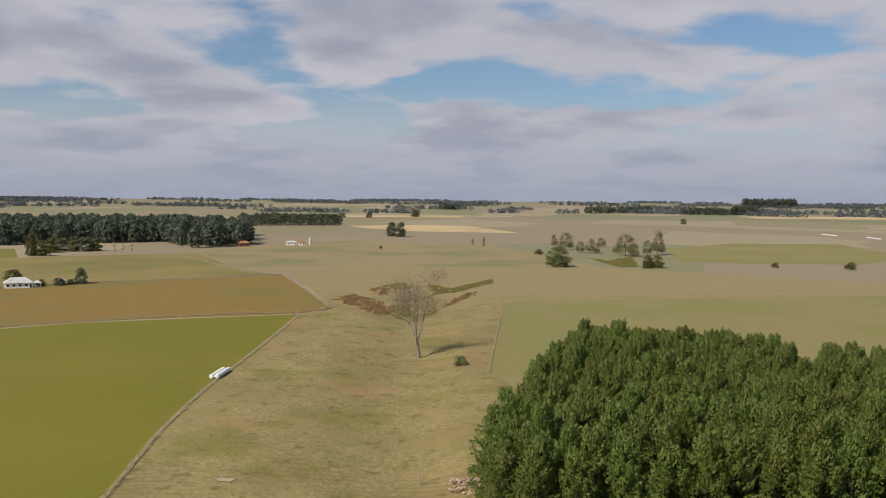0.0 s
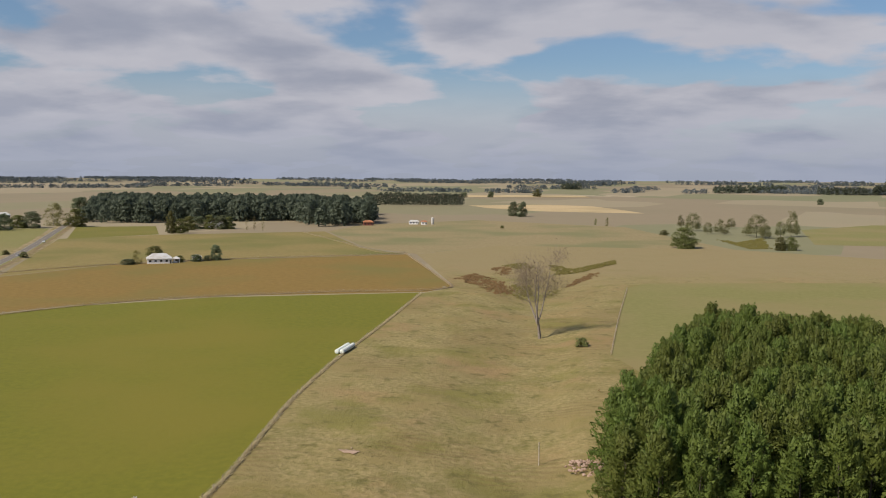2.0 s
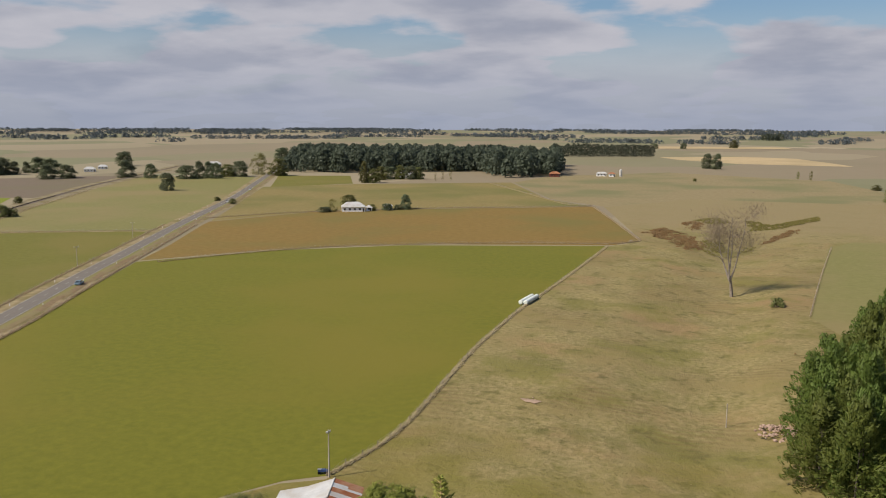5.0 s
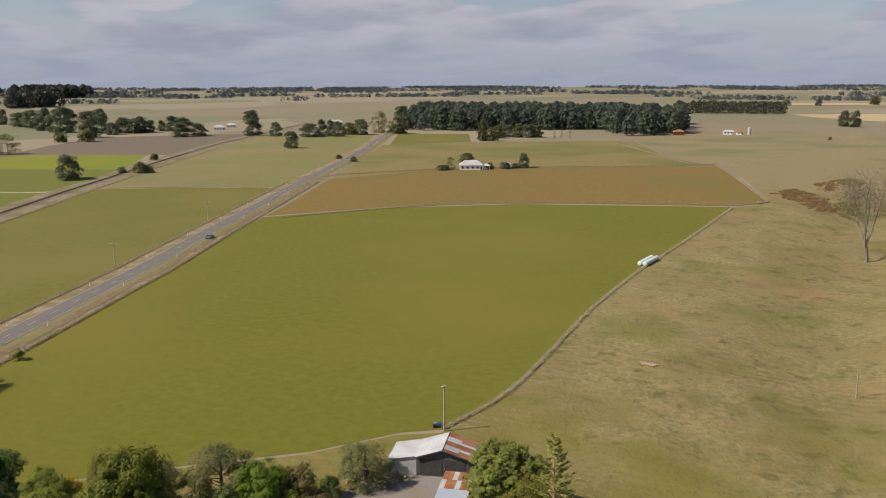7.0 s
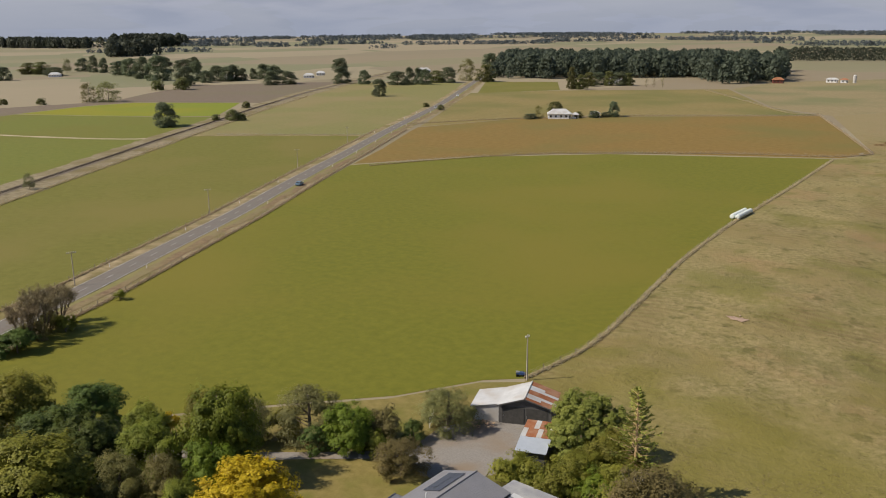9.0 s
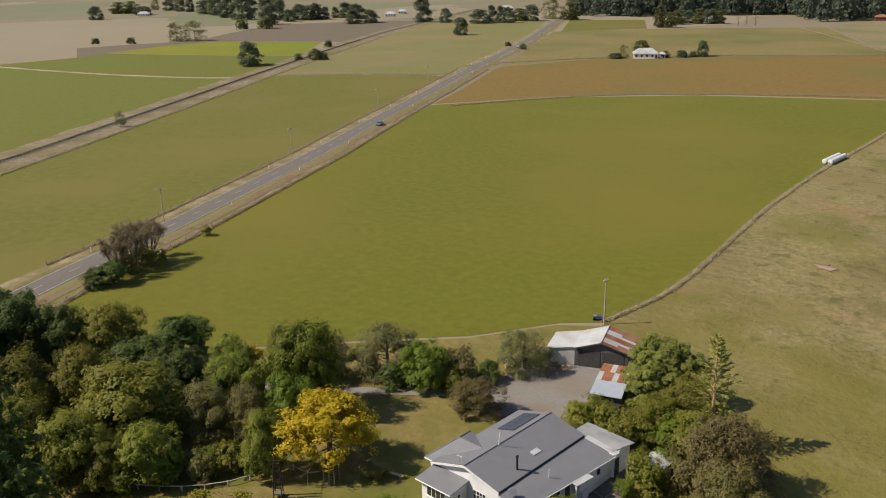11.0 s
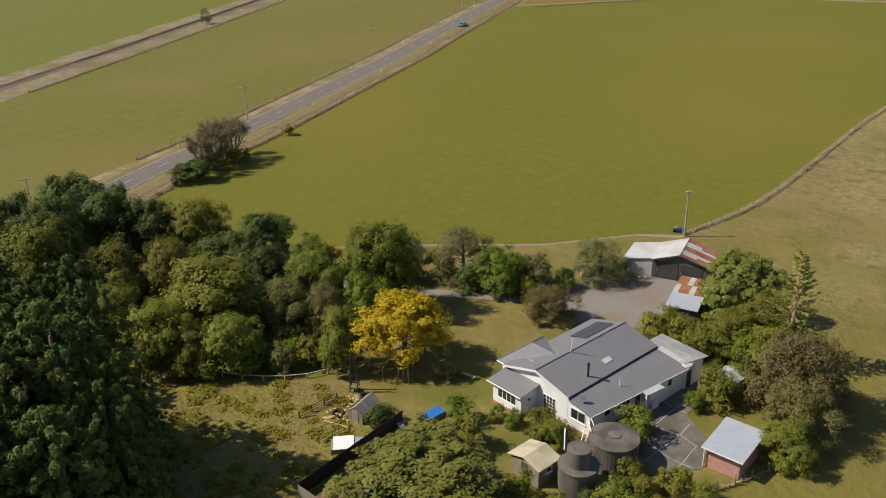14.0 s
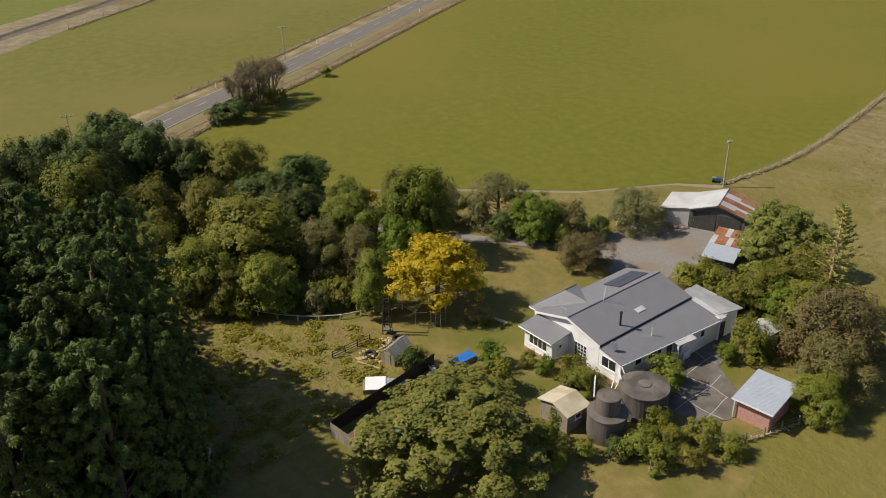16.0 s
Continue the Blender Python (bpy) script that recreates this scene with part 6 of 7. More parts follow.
def rock_heap(name, label, x, y, r, h, mat, seed, n=26, category="rock heap"):
    """A heap of many small angular lumps, each a piece of its own."""
    rng = random.Random(seed)
    top = tagged(new(name), label, category)
    top.matrix_basis = pose(x, y, height(x, y))
    for i in range(n):
        bm = bmesh.new()
        bmesh.ops.create_icosphere(bm, subdivisions=1, radius=1)
        for v in bm.verts:
            v.co *= rng.uniform(0.7, 1.15)
        o = part("lump", bm, mat, top)
        a, d, s = rng.uniform(0, 6.28), r * math.sqrt(rng.random()), rng.uniform(0.07, 0.19) * min(r, 2.6)
        o.matrix_basis = pose(math.cos(a) * d, math.sin(a) * d, max(0.05, h * (1 - d / r) * rng.uniform(0.4, 1)), 0, 0, 50 * i) @ Matrix.Diagonal((s, s * 0.8, s * 0.6, 1))
    return top


STRAW = material("pale straw and mulch", (0.42, 0.31, 0.17), (0.55, 0.43, 0.26), 3, bump=0.4)
rock_heap("mulch_heap", "pale straw mulch heap between garden beds", -60.6, 45.8, 1.5, 0.3, STRAW, 4, 60)
rock_heap("mulch_heap", "pale straw mulch heap beside the glasshouse", -61.4, 48.4, 1.3, 0.35, STRAW, 5, 50)
rock_heap("firewood_heap", "heap of split firewood on the yard", -56.3, 94.0, 1.6, 0.55, material("split firewood", (0.38, 0.25, 0.15), (0.55, 0.40, 0.28), 4), 6, 34, "firewood")
rock_heap("rubble_heap", "pinkish heap of rubble and dead branches", 5.5, 156, 4.6, 1.0, material("pinkish rubble", (0.27, 0.175, 0.125), (0.42, 0.31, 0.25), 1.5), 7, 150)


def cover_box():
    s = tagged(new("white_garden_box"), "white-lidded garden box beside the fence", "box")
    s.matrix_basis = pose(-56.0, 42.6, 0, 0, 0, 50)
    part("body", boxes((-1.2, -0.9, 0, 1.2, 0.9, 0.65)), TIMBER, s)
    part("lid", slab([(-1.0, -0.95, 0.72), (1.0, -0.95, 0.72), (1.0, 0.95, 0.9), (-1.0, 0.95, 0.9)], 0.06), PLASTIC, s)
    for x in (1.1, 2.2):
        part("side_cover", slab([(x, -0.8, 0.75), (x + 0.95, -0.8, 0.62), (x + 0.95, 0.8, 0.66), (x, 0.8, 0.8)], 0.05), BLUE_IRON, s)
    part("plinth", boxes((1.1, -0.75, 0, 3.1, 0.75, 0.55)), TIMBER, s)


cover_box()


def rail_fence(name, label, pts, h, mat, rails=2, post_gap=2.4, r=0.05, category="fence"):
    """Posts with level rails between them along a line."""
    line = spline(pts, 1.0)
    f = tagged(new(name), label, category)
    posts = along(line, post_gap)
    for p, a in posts:
        part("post", boxes((p.x - r, p.y - r, height(p.x, p.y) - 0.2, p.x + r, p.y + r, height(p.x, p.y) + h)), mat, f)
    for k in range(rails):
        z = h * (k + 1) / rails - 0.08
        for (p, _), (q, _) in zip(posts, posts[1:]):
            part("rail", tube([((p.x, p.y, height(p.x, p.y) + z), (q.x, q.y, height(q.x, q.y) + z))], r * 0.8, 4), mat, f)
    return f


rail_fence("garden_rail_fence", "low pale timber rail fence before the trees", [(-80.5, 40.2), (-78.8, 40.9), (-75.3, 42.2), (-71.1, 45.3), (-68.4, 48.7), (-67.2, 52.4), (-65.4, 54.6)], 0.7, material("pale timber rails", (0.42, 0.37, 0.29), (0.55, 0.50, 0.41), 3), 1, 2.4, 0.07)
rail_fence("dark_rail_fence", "dark timber rail fence in the garden", [(-63.3, 42.8), (-63.2, 46.1), (-62.9, 49.0)], 0.9, BLACKWOOD, 3, 1.6)


def arch():
    s = tagged(new("garden_arch"), "dark timber arbour of paired leaning poles", "arbour")
    s.matrix_basis = pose(-63.0, 50.0, 0, 0, 0, 35)
    for x in (-0.45, 0.45):
        for y in (-0.35, 0.35):
            part("post", tube([((x, y, -0.1), (x * 0.6, y * 0.6, 4.2))], 0.07), BLACKWOOD, s)
    for z in (1.2, 2.2, 3.2, 4.1):
        part("crossbar", boxes((-0.42, -0.32, z, 0.42, -0.26, z + 0.08), (-0.42, 0.26, z, 0.42, 0.32, z + 0.08)), BLACKWOOD, s)
    part("seat", boxes((-0.5, -0.3, 0.4, 0.5, 0.3, 0.5)), STEEL, s)


arch()
edging = tagged(new("garden_edging"), "pale weathered planks edging a garden bed", "edging")
part("plank", tube([((-60.9, 44.1, 0.2), (-58.2, 45.0, 0.2))], 0.10, 4), STRAW, edging)
part("plank", tube([((-63.2, 43.1, 0.1), (-62.4, 44.4, 0.1))], 0.07, 4), TIMBER, edging)
cage = tagged(new("tree_guard"), "square timber and wire guard on the lawn", "tree guard")
cage.matrix_basis = pose(-60.6, 55.3, 0, 0, 0, 20)
for x in (-0.6, 0.0, 0.6):
    for y in (-0.6, 0.6):
        part("post", boxes((x - 0.04, y - 0.04, -0.1, x + 0.04, y + 0.04, 1.7)), TIMBER, cage)
part("wire", tube([((-0.6, y, z), (0.6, y, z)) for y in (-0.6, 0.6) for z in (0.3, 0.7, 1.1, 1.5)], 0.012, 4), STEEL, cage)
bench = tagged(new("garden_bench"), "pale weathered plank bench on the lawn", "bench")
bench.matrix_basis = pose(-56.1, 60.0, 0, 0, 0, 12)
part("plank", boxes((-1.3, -0.2, 0.4, 1.3, 0.2, 0.46)), STRAW, bench)
for x in (-1.0, 0.9):
    part("leg", boxes((x, -0.16, 0, x + 0.1, 0.16, 0.4)), TIMBER, bench)


def clothes_line():
    s = tagged(new("rotary_clothes_line"), "thin rotary clothes line on the lawn", "clothes line")
    s.matrix_basis = pose(-62.0, 53.2, 0)
    part("post", tube([((0, 0, 0), (0, 0, 2.1))], 0.03), STEEL, s)
    for i in range(4):
        a = math.pi * i / 2 + 0.3
        part("arm", tube([((0, 0, 1.7), (1.5 * math.cos(a), 1.5 * math.sin(a), 2.1))], 0.02, 4), STEEL, s)


clothes_line()


def farm_gate(x, y, turn, label):
    s = tagged(new("gate"), label, "gate")
    s.matrix_basis = pose(x, y, height(x, y), 0, 0, turn)
    for z in (0.25, 0.5, 0.75, 1.0, 1.2):
        part("bar", boxes((0, -0.03, z, 3.2, 0.03, z + 0.07)), TRIM, s)
    for px_ in (0, 3.1):
        part("post", boxes((px_, -0.07, -0.2, px_ + 0.12, 0.07, 1.4)), TRIM, s)
    part("brace", tube([((0.1, 0, 0.25), (3.1, 0, 1.2))], 0.035, 4), TRIM, s)


farm_gate(-61.6, 89.0, 115, "white barred timber gate beside the yard")


# ---- fences, poles, vehicles ----
POST = material("grey fence post", (0.17, 0.14, 0.11), (0.27, 0.23, 0.19), 3)


def beside(line, off, first, last):
    """Points along a stretch of a line, off metres to its right."""
    out = []
    for i in range(first, min(last, len(line) - 1), 4):
        d = (line[i + 1] - line[i - 1]).normalized()
        out.append((line[i].x + d.y * off, line[i].y - d.x * off))
    return out


def wire_fence(label, pts, gap=4.5, strip=0.0, h=1.15, wires=4):
    """Posts and wires along a line, with the long dry grass that grows under them."""
    line = spline(pts, 3.0)
    f = tagged(new("wire_fence"), label, "fence", "paddock fences")
    me = bpy.data.meshes.new("post")
    boxes((-0.045, -0.045, -0.3, 0.045, 0.045, h)).to_mesh(me)
    me.materials.append(POST)
    posts = along(line, gap)
    for p, a in posts:
        part("post", me, None, f).matrix_basis = pose(p.x, p.y, height(p.x, p.y), 0, 0, math.degrees(a))
    vs, fs = [], []
    for k in range(wires):
        z = h * (k + 0.6) / wires
        for (p, _), (q, _) in zip(posts, posts[1:]):
            limb(vs, fs, (p.x, p.y, height(p.x, p.y) + z), (q.x, q.y, height(q.x, q.y) + z), 0.012, 0.012, 3)
    part("wire", mesh_of("wire", vs, fs, STEEL), None, f)
    if strip:
        rng = np.random.default_rng(len(pts) + int(abs(pts[0][0])))
        P = []
        for (p, a), (q, b) in zip(posts, posts[1:]):
            for _ in range(int(150 * strip * gap / 5)):
                t, s = rng.random(), rng.normal() * 0.18 * strip
                x, y = p.x + (q.x - p.x) * t - math.sin(a) * s, p.y + (q.y - p.y) * t + math.cos(a) * s
                P.append((x, y, height(x, y) + 0.22))
        P = np.array(P)
        L = rng.uniform(0.3, 0.75, len(P))
        v, f2 = cards(P, 0.7 * ball(rng, len(P)) + (-0.35, -0.3, 0.8), ball(rng, len(P)) + (0, 0, 0.7), L, L * 0.26)
        tagged(new("long_grass", mesh_of("long_grass", v.tolist(), f2.tolist(), DRY)), "long dry grass along a fence line", "grass", kind="stuff")
    return f


DRY = leaf("long dry grass", (0.33, 0.265, 0.15), (0.46, 0.38, 0.235), 0.3)
wire_fence("old post and wire fence in long grass", [(-58.9, 111), (-57.4, 119), (-56.4, 127.5), (-56.7, 139), (-58.2, 156), (-59.8, 172), (-61.4, 190), (-62.3, 210), (-62.9, 238), (-62.4, 265), (-61.9, 300), (-61.8, 340), (-61.8, 378)], 4.5, 1.5)
wire_fence("post and wire fence between green and brown paddocks", [(-51.5, 399), (-62.5, 384), (-97, 374), (-137, 354), (-170, 333), (-190, 311), (-206, 286), (-216, 266)], 6.0, 1.6)
wire_fence("post and wire fence along the brown paddock", [(-51, 400), (-74.8, 476), (-104.4, 568)], 8.0, 1.8)
wire_fence("post and wire fence across tawny pasture", [(-105, 569), (-122, 570), (-169, 649), (-231, 753)], 8.0, 1.6)
wire_fence("roadside post and wire fence", beside(road_line, 9.0, 4, 62), 5.0, 1.8)
wire_fence("roadside post and wire fence", beside(road_line, -7.4, 8, 62), 5.0, 1.8)
wire_fence("post and wire fence along the railway", beside(rail_line, 10.4, 4, 92), 7.0, 2.0)
wire_fence("wire fence before the farmhouse", [(-292, 406), (-253, 463), (-204, 504), (-140, 540), (-102, 560)], 8.0, 1.4)
wire_fence("low garden wire fence by the outhouse", [(-30.4, 52), (-28.0, 58.6), (-26.0, 62.8), (-24.6, 66.7), (-23.0, 70.2)], 2.0, 0.4)
wire_fence("wire fence beside the gully paddock", [(14, 255), (21, 330), (29, 406)], 6.0, 0.4)
wire_fence("wire fence between the roadside paddocks", [(-278, 352), (-310, 336), (-350, 313)], 8.0, 1.0)


POLE_WOOD = material("pale weathered pole timber", (0.36, 0.32, 0.26), (0.48, 0.43, 0.36), 3, stretch=(1, 1, 0.2))


def power_pole(x, y, h, turn, label="grey timber power pole with a crossarm", arm=1.0):
    s = tagged(new("power_pole"), label, "power pole", "power poles")
    s.matrix_basis = pose(x, y, height(x, y), 0, 0, turn)
    part("pole", lathe([(0.13, -0.5), (0.11, h * 0.5), (0.08, h)], 10), POLE_WOOD, s)
    part("crossarm", boxes((-arm, -0.05, h - 0.45, arm, 0.05, h - 0.34)), POLE_WOOD, s)
    for dx in (-0.9 * arm, -0.45 * arm, 0.45 * arm, 0.9 * arm):
        part("insulator", lathe([(0.03, h - 0.32), (0.06, h - 0.26), (0.05, h - 0.16), (0.02, h - 0.12)], 8), PLASTIC, s).matrix_basis = pose(dx, 0, 0)


power_pole(-58.3, 110.5, 7.4, 70, "pale timber service pole behind the shed", 0.45)
for x, y in ((-163.2, 104.8), (-196.0, 171.5), (-233.5, 250), (-268, 322), (-138, 47)):
    power_pole(x, y, 7.8, 65)
lone = tagged(new("marker_pole"), "bleached leaning bare pole in rough pasture", "pole")
lone.matrix_basis = pose(-4, 161, height(-4, 161), 3, 0, 0)
part("pole", lathe([(0.12, -0.4), (0.09, 4.6)], 8), PALE_BARK, lone)


def car(x, y, turn, paint, label):
    c = tagged(new("car"), label, "car", "cars on the road")
    c.matrix_basis = pose(x, y, 0.16, 0, 0, turn)
    me_mat = material("car paint", paint, tuple(v * 1.1 for v in paint), 1, rough=0.25, spec=0.6)
    body = profile([(-2.2, 0.35), (2.2, 0.35), (2.25, 0.75), (1.5, 0.92), (-2.1, 0.95), (-2.25, 0.7)], -0.86, 0.86)
    part("body", body, me_mat, c)
    part("roof", profile([(-1.9, 0.95), (1.0, 0.93), (0.35, 1.42), (-1.3, 1.45)], -0.72, 0.72), me_mat, c)
    part("windscreen", slab([(1.04, -0.62, 0.96), (1.04, 0.62, 0.96), (0.42, 0.60, 1.42), (0.42, -0.60, 1.42)], 0.03), GLASS, c)
    part("rear_window", slab([(-1.36, -0.6, 1.43), (-1.36, 0.6, 1.43), (-1.93, 0.62, 0.99), (-1.93, -0.62, 0.99)], 0.03), GLASS, c)
    for s in (-0.725, 0.725):
        part("side_window", boxes((-1.3, s - 0.01, 1.02, 0.45, s + 0.01, 1.36)), GLASS, c)
        for wx_ in (-1.35, 1.35):
            w = part("wheel", tube([((wx_, s * 1.06, 0.32), (wx_, s * 1.2, 0.32))], 0.32, 14), RUBBER, c)
            part("rim", tube([((wx_, s * 1.2, 0.32), (wx_, s * 1.215, 0.32))], 0.2, 12), STEEL, w)
        part("headlight", boxes((2.19, s * 0.85 - 0.14, 0.62, 2.26, s * 0.85 + 0.14, 0.76)), PLASTIC, c)
        part("tail_light", boxes((-2.27, s * 0.85 - 0.12, 0.68, -2.2, s * 0.85 + 0.12, 0.84)), RUST, c)


car(-207, 222, 115, (0.16, 0.26, 0.34), "blue-grey car driving on the country road")
car(-335, 497, 116, (0.6, 0.6, 0.6), "silver car far along the road")
car(-381, 597, -64, (0.7, 0.7, 0.7), "white car far along the road")


def quad_bike():
    s = tagged(new("farm_bike"), "blue four-wheeled farm bike parked by the pole", "farm bike")
    s.matrix_basis = pose(-59.8, 111.4, 0, 0, 0, 20) @ Matrix.Diagonal((0.8, 0.8, 0.8, 1))
    part("body", profile([(-0.9, 0.5), (0.9, 0.5), (0.95, 0.8), (0.3, 0.95), (-0.9, 0.9)], -0.35, 0.35), material("faded blue bike plastic", (0.03, 0.06, 0.16), (0.05, 0.09, 0.22), 3, rough=0.5), s)
    part("handlebar", tube([((0.5, -0.4, 1.15), (0.5, 0.4, 1.15)), ((0.5, 0, 0.9), (0.5, 0, 1.15))], 0.03), RUBBER, s)
    part("carrier", boxes((-1.0, -0.4, 0.92, -0.3, 0.4, 0.98)), STEEL, s)
    for x in (-0.65, 0.65):
        for y in (-0.45, 0.3):
            part("wheel", tube([((x, y, 0.3), (x, y + 0.2, 0.3))], 0.3, 14), RUBBER, s)


quad_bike()

# ---- things in the paddocks ----
WRAP = material("pale green-white bale wrap", (0.58, 0.63, 0.58), (0.70, 0.74, 0.70), 2, rough=0.35)
bale_me = bpy.data.meshes.new("silage_bale")
tmp = lathe([(0.35, -0.66), (0.60, -0.64), (0.70, -0.5), (0.70, 0.5), (0.60, 0.64), (0.35, 0.66)], 14)
bmesh.ops.rotate(tmp, verts=tmp.verts, matrix=Matrix.Rotation(math.pi / 2, 3, "X"))
tmp.to_mesh(bale_me)
tmp.free()
bale_me.materials.append(WRAP)
bale_me.polygons.foreach_set("use_smooth", [True] * len(bale_me.polygons))
for i in range(8):
    for j in range(2):
        b = tagged(new("silage_bale", bale_me), "round silage bale wrapped in pale plastic", "bale", "row of silage bales")
        b.matrix_basis = pose(-64.6 + j * 1.5 + i * 0.09, 243.5 + i * 1.38, 0.72, 0, 0, -4)

# rushes and wet ground in the gully
rng = np.random.default_rng(12)
WET = {
    "red": ([(-53, 433), (-48, 455), (-31, 425), (-21, 389), (-27, 380), (-40, 408)], [(-40, 483), (-33, 495), (-26, 461), (-33, 450)], [(0, 422), (14, 469), (19, 473), (15, 450), (1, 420)], [(7, 206), (12, 207), (11, 209), (7, 209)]),
    "green": ([(-35, 499), (-23, 518), (-17, 493), (-21, 478)], [(-8, 512), (5, 487), (30, 542), (30, 520), (11, 477), (-5, 462)], [(-7, 418), (-2, 418), (-3, 393), (-6, 393)], [(-25, 415), (-14, 415), (-13, 380), (-19, 376)],
              [(123, 743), (135, 710), (165, 765), (148, 653), (131, 646)])}
for tone, polys in WET.items():
    P = []
    for poly in polys:
        xs, ys = [p[0] for p in poly], [p[1] for p in poly]
        n = int((max(xs) - min(xs)) * (max(ys) - min(ys)) * 5)
        for x, y in zip(rng.uniform(min(xs) - 3, max(xs) + 3, n), rng.uniform(min(ys) - 3, max(ys) + 3, n)):
            w = noise.noise(Vector((x / 4, y / 6, 2))) * 4
            if inside(x + w, y + 2 * w, poly) and noise.noise(Vector((x / 3, y / 5, 7))) > -0.3:
                P.append((x, y, height(x, y) + 0.3))
    P = np.array(P)
    L = rng.uniform(0.4, 1.0, len(P))
    v, f = cards(P, 0.7 * ball(rng, len(P)) + (-0.3, -0.3, 0.8), ball(rng, len(P)) + (0, 0, 0.7), L, L * 0.7)
    tagged(new("rushes", mesh_of("rushes", v.tolist(), f.tolist(), leaf("red-brown rushes", (0.165, 0.105, 0.040), (0.240, 0.160, 0.066)) if tone == "red" else leaf("olive rushes", (0.145, 0.142, 0.030), (0.205, 0.190, 0.048)))),
           "red-brown rushes in wet gully ground" if tone == "red" else "olive-green rushes in wet gully ground", "rushes", kind="stuff")
# tussocks over the rough pasture
n = 26000
tx, ty = rng.uniform(-55, 14, n), 95 + rng.random(n) ** 1.4 * 330
keep = np.sin(tx * 0.35 + np.sin(ty * 0.09) * 2) + 0.8 * np.sin(ty * 0.21) + rng.normal(size=n) * 0.9 > 0.5
T = np.array([(x, y, height(x, y) + 0.05) for x, y in zip(tx[keep], ty[keep])])
L = rng.uniform(0.18, 0.42, len(T))
v, f = cards(T, ball(rng, len(T)) * 0.6 + (0, 0, 3.2), ball(rng, len(T)), L, L * 0.8)
tagged(new("tussocks", mesh_of("tussocks", v.tolist(), f.tolist(), leaf("olive and straw tussocks", (0.150, 0.128, 0.042), (0.245, 0.200, 0.082), 0.4))), "low olive and straw grass tussocks on slopes", "grass", kind="stuff")
scar = [(-39.2 + 2.0 * math.cos(a) * (1 + 0.18 * math.sin(3 * a)) - 0.5 * math.sin(a), 156.2 + 1.25 * math.sin(a) * (1 + 0.2 * math.cos(5 * a))) for a in np.arange(14) * math.pi / 7]
flat_field("clay_scar", scar, M["soil"], 0.12, "bare pinkish clay slip in the pasture slope", 0.8, "earth")
rock_heap("earth_clods", "clods of pale clay under a slip", -39.6, 157.2, 1.6, 0.12, M["soil"], 9, 12, "earth")


# ---- farms out on the plain ----
def far_house(x, y, turn, w, d, label, roof=None, wall=None, h=3.0, name="farmhouse"):
    s = tagged(new(name), label, "house" if name == "farmhouse" else "barn")
    s.matrix_basis = pose(x, y, height(x, y), 0, 0, turn)
    roof, wall = roof or PALE_IRON, wall or WHITE
    part("shell", boxes((-w / 2, -d / 2, 0, w / 2, d / 2, h)), wall, s)
    a, t = d * 0.30, 0.5
    part("roof_front", slab([(-w / 2 - t, -d / 2 - t, h - 0.1), (w / 2 + t, -d / 2 - t, h - 0.1), (w / 2 - d * 0.35, 0, h + a), (-w / 2 + d * 0.35, 0, h + a)], 0.12), roof, s)
    part("roof_back", slab([(-w / 2 + d * 0.35, 0, h + a), (w / 2 - d * 0.35, 0, h + a), (w / 2 + t, d / 2 + t, h - 0.1), (-w / 2 - t, d / 2 + t, h - 0.1)], 0.12), roof, s)
    for sg in (-1, 1):
        part("roof_hip", slab([(sg * (w / 2 + t), -sg * (d / 2 + t), h - 0.1), (sg * (w / 2 + t), sg * (d / 2 + t), h - 0.1), (sg * (w / 2 - d * 0.35), 0, h + a)], 0.12), roof, s)
    for i in range(int(w // 3)):
        xx = -w / 2 + 1.6 + i * 3.0
        part("window", boxes((xx - 0.6, -d / 2 - 0.05, 1.0, xx + 0.6, -d / 2, 2.2)), GLASS, s)
    part("door", boxes((w / 2 - 1.3, -d / 2 - 0.06, 0, w / 2 - 0.4, -d / 2, 2.1)), DARK, s)
    return s


far_house(-231.9, 476, 28, 13.6, 9, "white weatherboard farmhouse with pale hipped roof")
far_house(-216, 492, 28, 5, 4, "small pale shed beside the farmhouse", h=2.6, name="farm_shed")
far_house(-223.6, 480.4, 28, 3.4, 4, "white garage beside the farmhouse", h=2.4, name="garage")
far_house(-198, 870, 20, 10, 7, "red barn with rusty roof by the pines", RUST, material("red barn paint", (0.15, 0.05, 0.04), (0.21, 0.07, 0.055), 2), 3.4, "red_barn")
far_house(-331, 797, 25, 18, 9, "white house among trees before the pine wood")
far_house(-690, 765, 40, 12, 8, "white farm building beside the hedges", name="farm_building")
far_house(-716, 815, 40, 10, 7, "pale farm building beside the hedges", name="farm_building")
far_house(-642, 927, 40, 16, 9, "white farmhouse behind roadside trees")
far_house(-750, 700, 40, 14, 9, "white farmhouse half hidden among trees")
far_house(-1010, 655, 50, 14, 9, "long pale farm shed on the plain", name="farm_building")
far_house(-156, 900, 15, 10, 5, "pale grey farm shed in the paddock", name="farm_shed")
far_house(-145, 898, 15, 6, 5, "small red and white farm shed", RUST, None, 3.0, "farm_shed")
silo = tagged(new("grain_silo"), "pale upright feed silo beside farm sheds", "silo")
silo.matrix_basis = pose(-137, 903, 0)
part("shell", lathe([(1.5, 0), (1.5, 6.4), (0.2, 7.6)], 20), PALE_IRON, silo)
part("leg_ring", lathe([(1.55, 0.9), (1.6, 1.1)], 20), STEEL, silo)

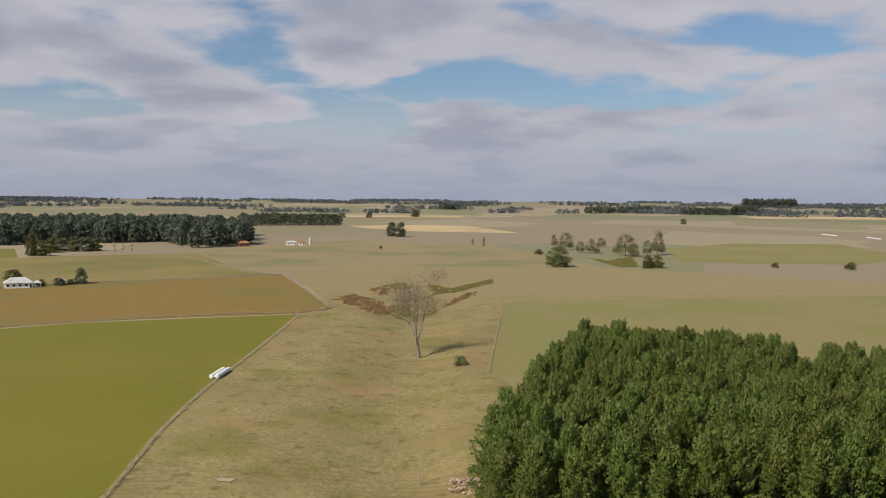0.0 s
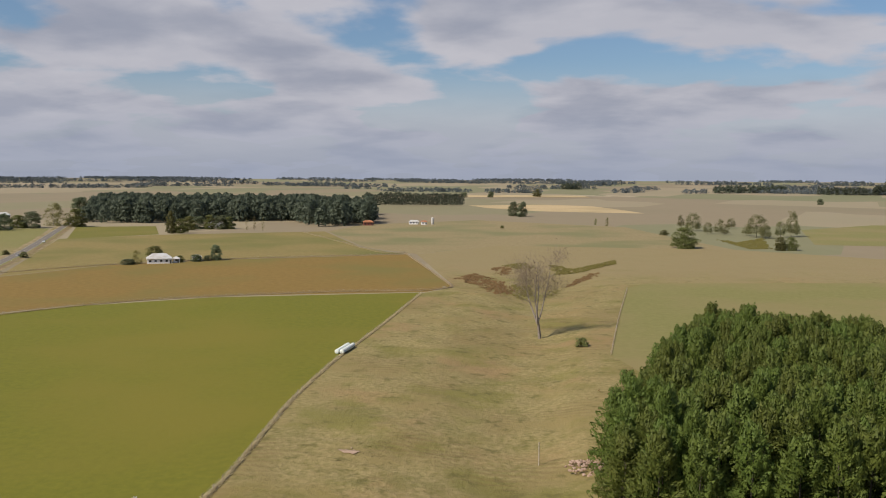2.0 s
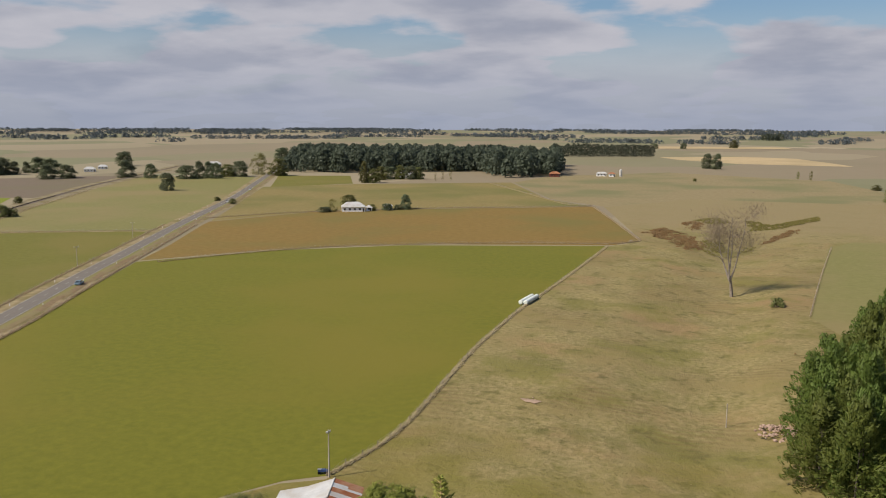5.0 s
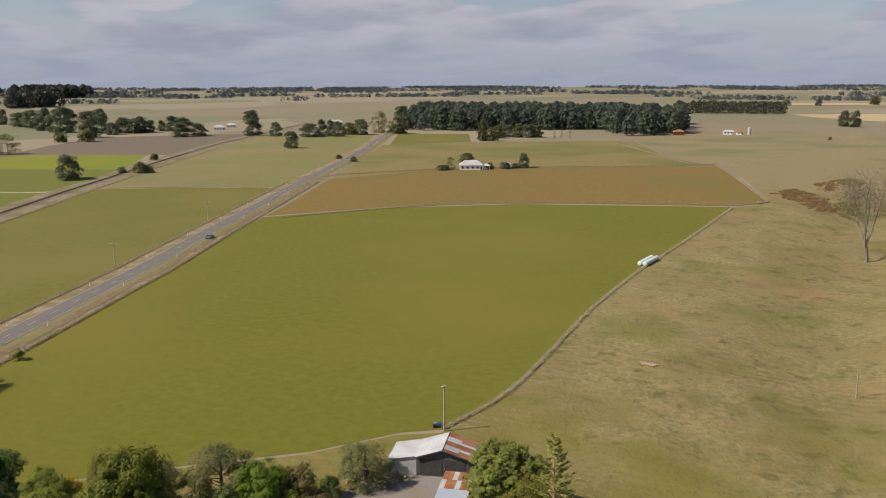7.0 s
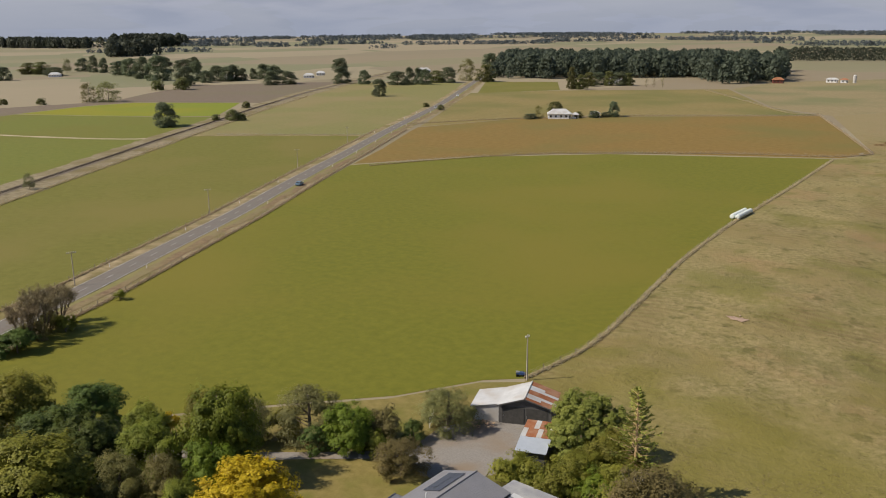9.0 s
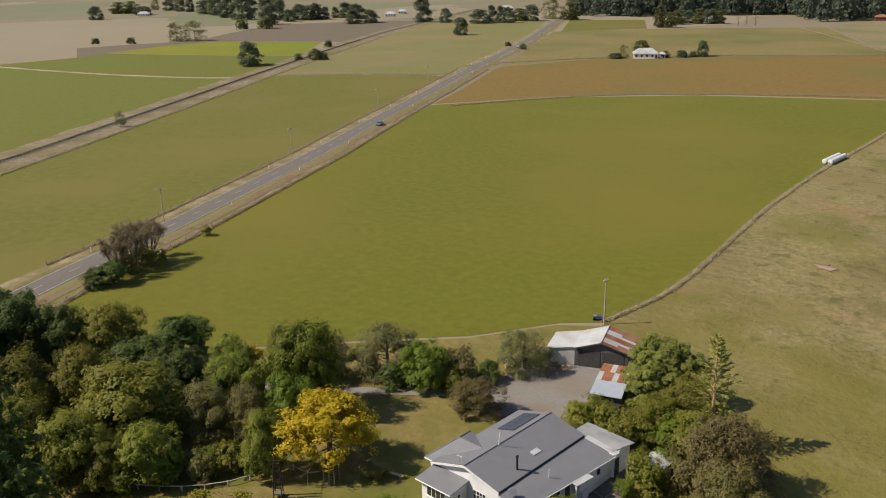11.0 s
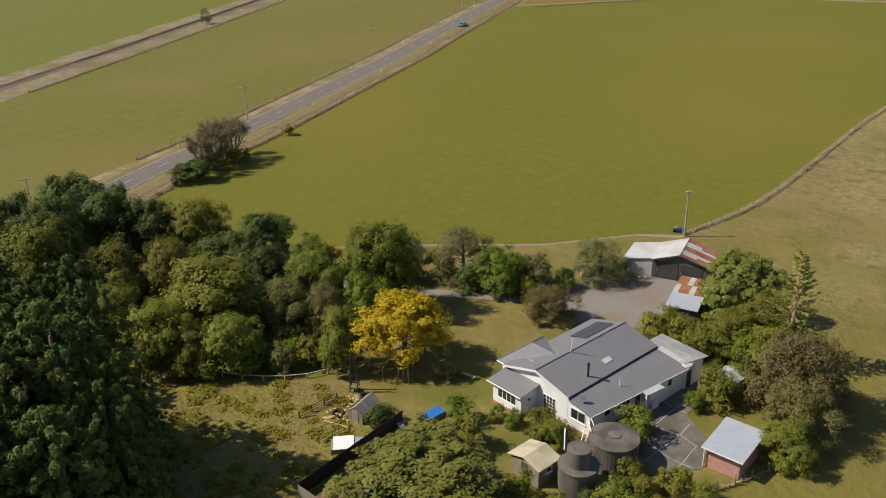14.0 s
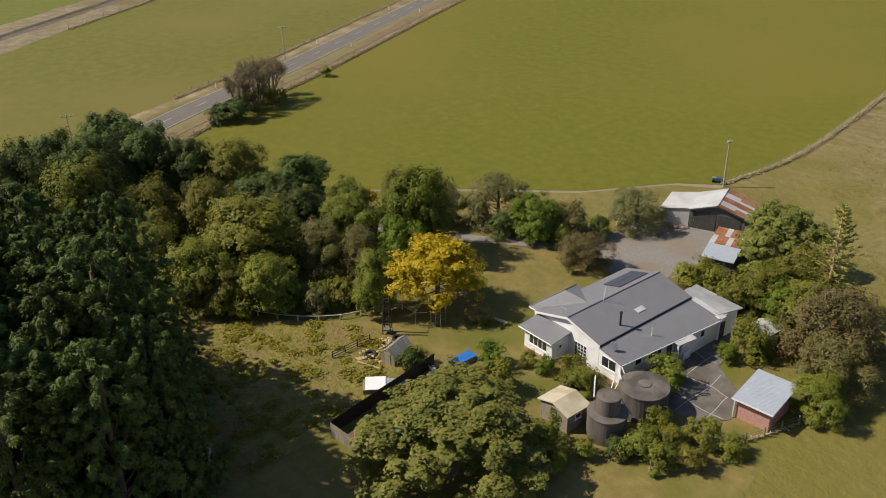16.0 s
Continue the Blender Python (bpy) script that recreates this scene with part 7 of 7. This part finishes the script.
# ---- railway: sleepers and rails ----
track = tagged(new("railway_track"), "single rusty railway track on timber sleepers", "railway track")
for side in (-0.53, 0.53):
    vs, fs = [], []
    for i, (p, q) in enumerate(zip(rail_line, rail_line[1:])):
        d = (q - p).normalized()
        s = Vector((d.y, -d.x, 0)) * side
        limb(vs, fs, p + s + Vector((0, 0, 0.62)), q + s + Vector((0, 0, 0.62)), 0.07, 0.07, 4)
    part("rail", mesh_of("rail", vs, fs, M["steel"]), None, track)
sl = bpy.data.meshes.new("sleeper")
boxes((-0.12, -1.1, 0.48, 0.12, 1.1, 0.58)).to_mesh(sl)
sl.materials.append(BLACKWOOD)
for p, a in along(rail_line, 1.6, 60)[:280]:
    part("sleeper", sl, None, track).matrix_basis = pose(p.x, p.y, 0, 0, 0, math.degrees(a))

# long white covers lying in far paddocks
for x, y, turn, n in ((553, 1250, 88, 52), (572, 1158, 84, 46)):
    c = tagged(new("crop_cover"), "long low white plastic cover over a crop row", "crop cover")
    c.matrix_basis = pose(x, y, height(x, y), 0, 0, turn)
    part("sheet", profile([(-n / 2, 0), (n / 2, 0), (n / 2 - 0.6, 0.9), (-n / 2 + 0.6, 0.9)], -1.2, 1.2), PLASTIC, c)

# white marker posts on the road's shoulders
for i, (p, a) in enumerate(along(road_line, 38.0, 60.0)[:12]):
    for side in (-4.6, 4.6):
        x, y = p.x + math.sin(a) * side, p.y - math.cos(a) * side
        m = tagged(new("marker_post"), "short white roadside marker post in grass", "marker post", "road marker posts")
        m.matrix_basis = pose(x, y, 0.05, 0, 0, math.degrees(a))
        part("post", boxes((-0.05, -0.08, 0, 0.05, 0.08, 1.0)), PLASTIC, m)
        part("reflector", boxes((-0.06, -0.05, 0.75, -0.05, 0.05, 0.9)), RUST, m)


def caravan():
    """A small old white caravan parked under the cypresses, their shade greyed into its paint."""
    c = tagged(new("caravan"), "small white caravan greyed for deep cypress shade", "caravan")
    c.matrix_basis = pose(-58.0, 24.6, 0, 0, 0, -24)
    bm = boxes((-1.5, -0.95, 0.5, 1.5, 0.95, 2.35))
    bmesh.ops.bevel(bm, geom=bm.edges[:], offset=0.22, segments=3, affect="EDGES")
    # the grey tones stand in for the cypress shade on white paint
    part("body", bm, material("white caravan paint greyed for shade", (0.34, 0.35, 0.36), (0.50, 0.50, 0.50), 1.5, rough=0.5, c3=(0.28, 0.28, 0.25), big=0.6), c)
    for x0, x1 in ((-1.2, -0.3), (0.3, 1.2)):
        w = part("window", boxes((x0, -0.975, 1.3, x1, -0.955, 1.95)), GLASS, c)
        part("window_frame", boxes((x0 - 0.06, -0.97, 1.24, x1 + 0.06, -0.952, 1.3), (x0 - 0.06, -0.97, 1.95, x1 + 0.06, -0.952, 2.01)), STEEL, w)
    part("end_window", boxes((1.47, -0.6, 1.3, 1.51, 0.6, 1.95)), GLASS, c)
    part("chassis", boxes((-1.4, -0.7, 0.36, 2.2, 0.7, 0.5)), STEEL, c)
    for y in (-0.86, 0.86):
        part("wheel", tube([((0, y - 0.09, 0.3), (0, y + 0.09, 0.3))], 0.3, 14), DARK, c)


caravan()
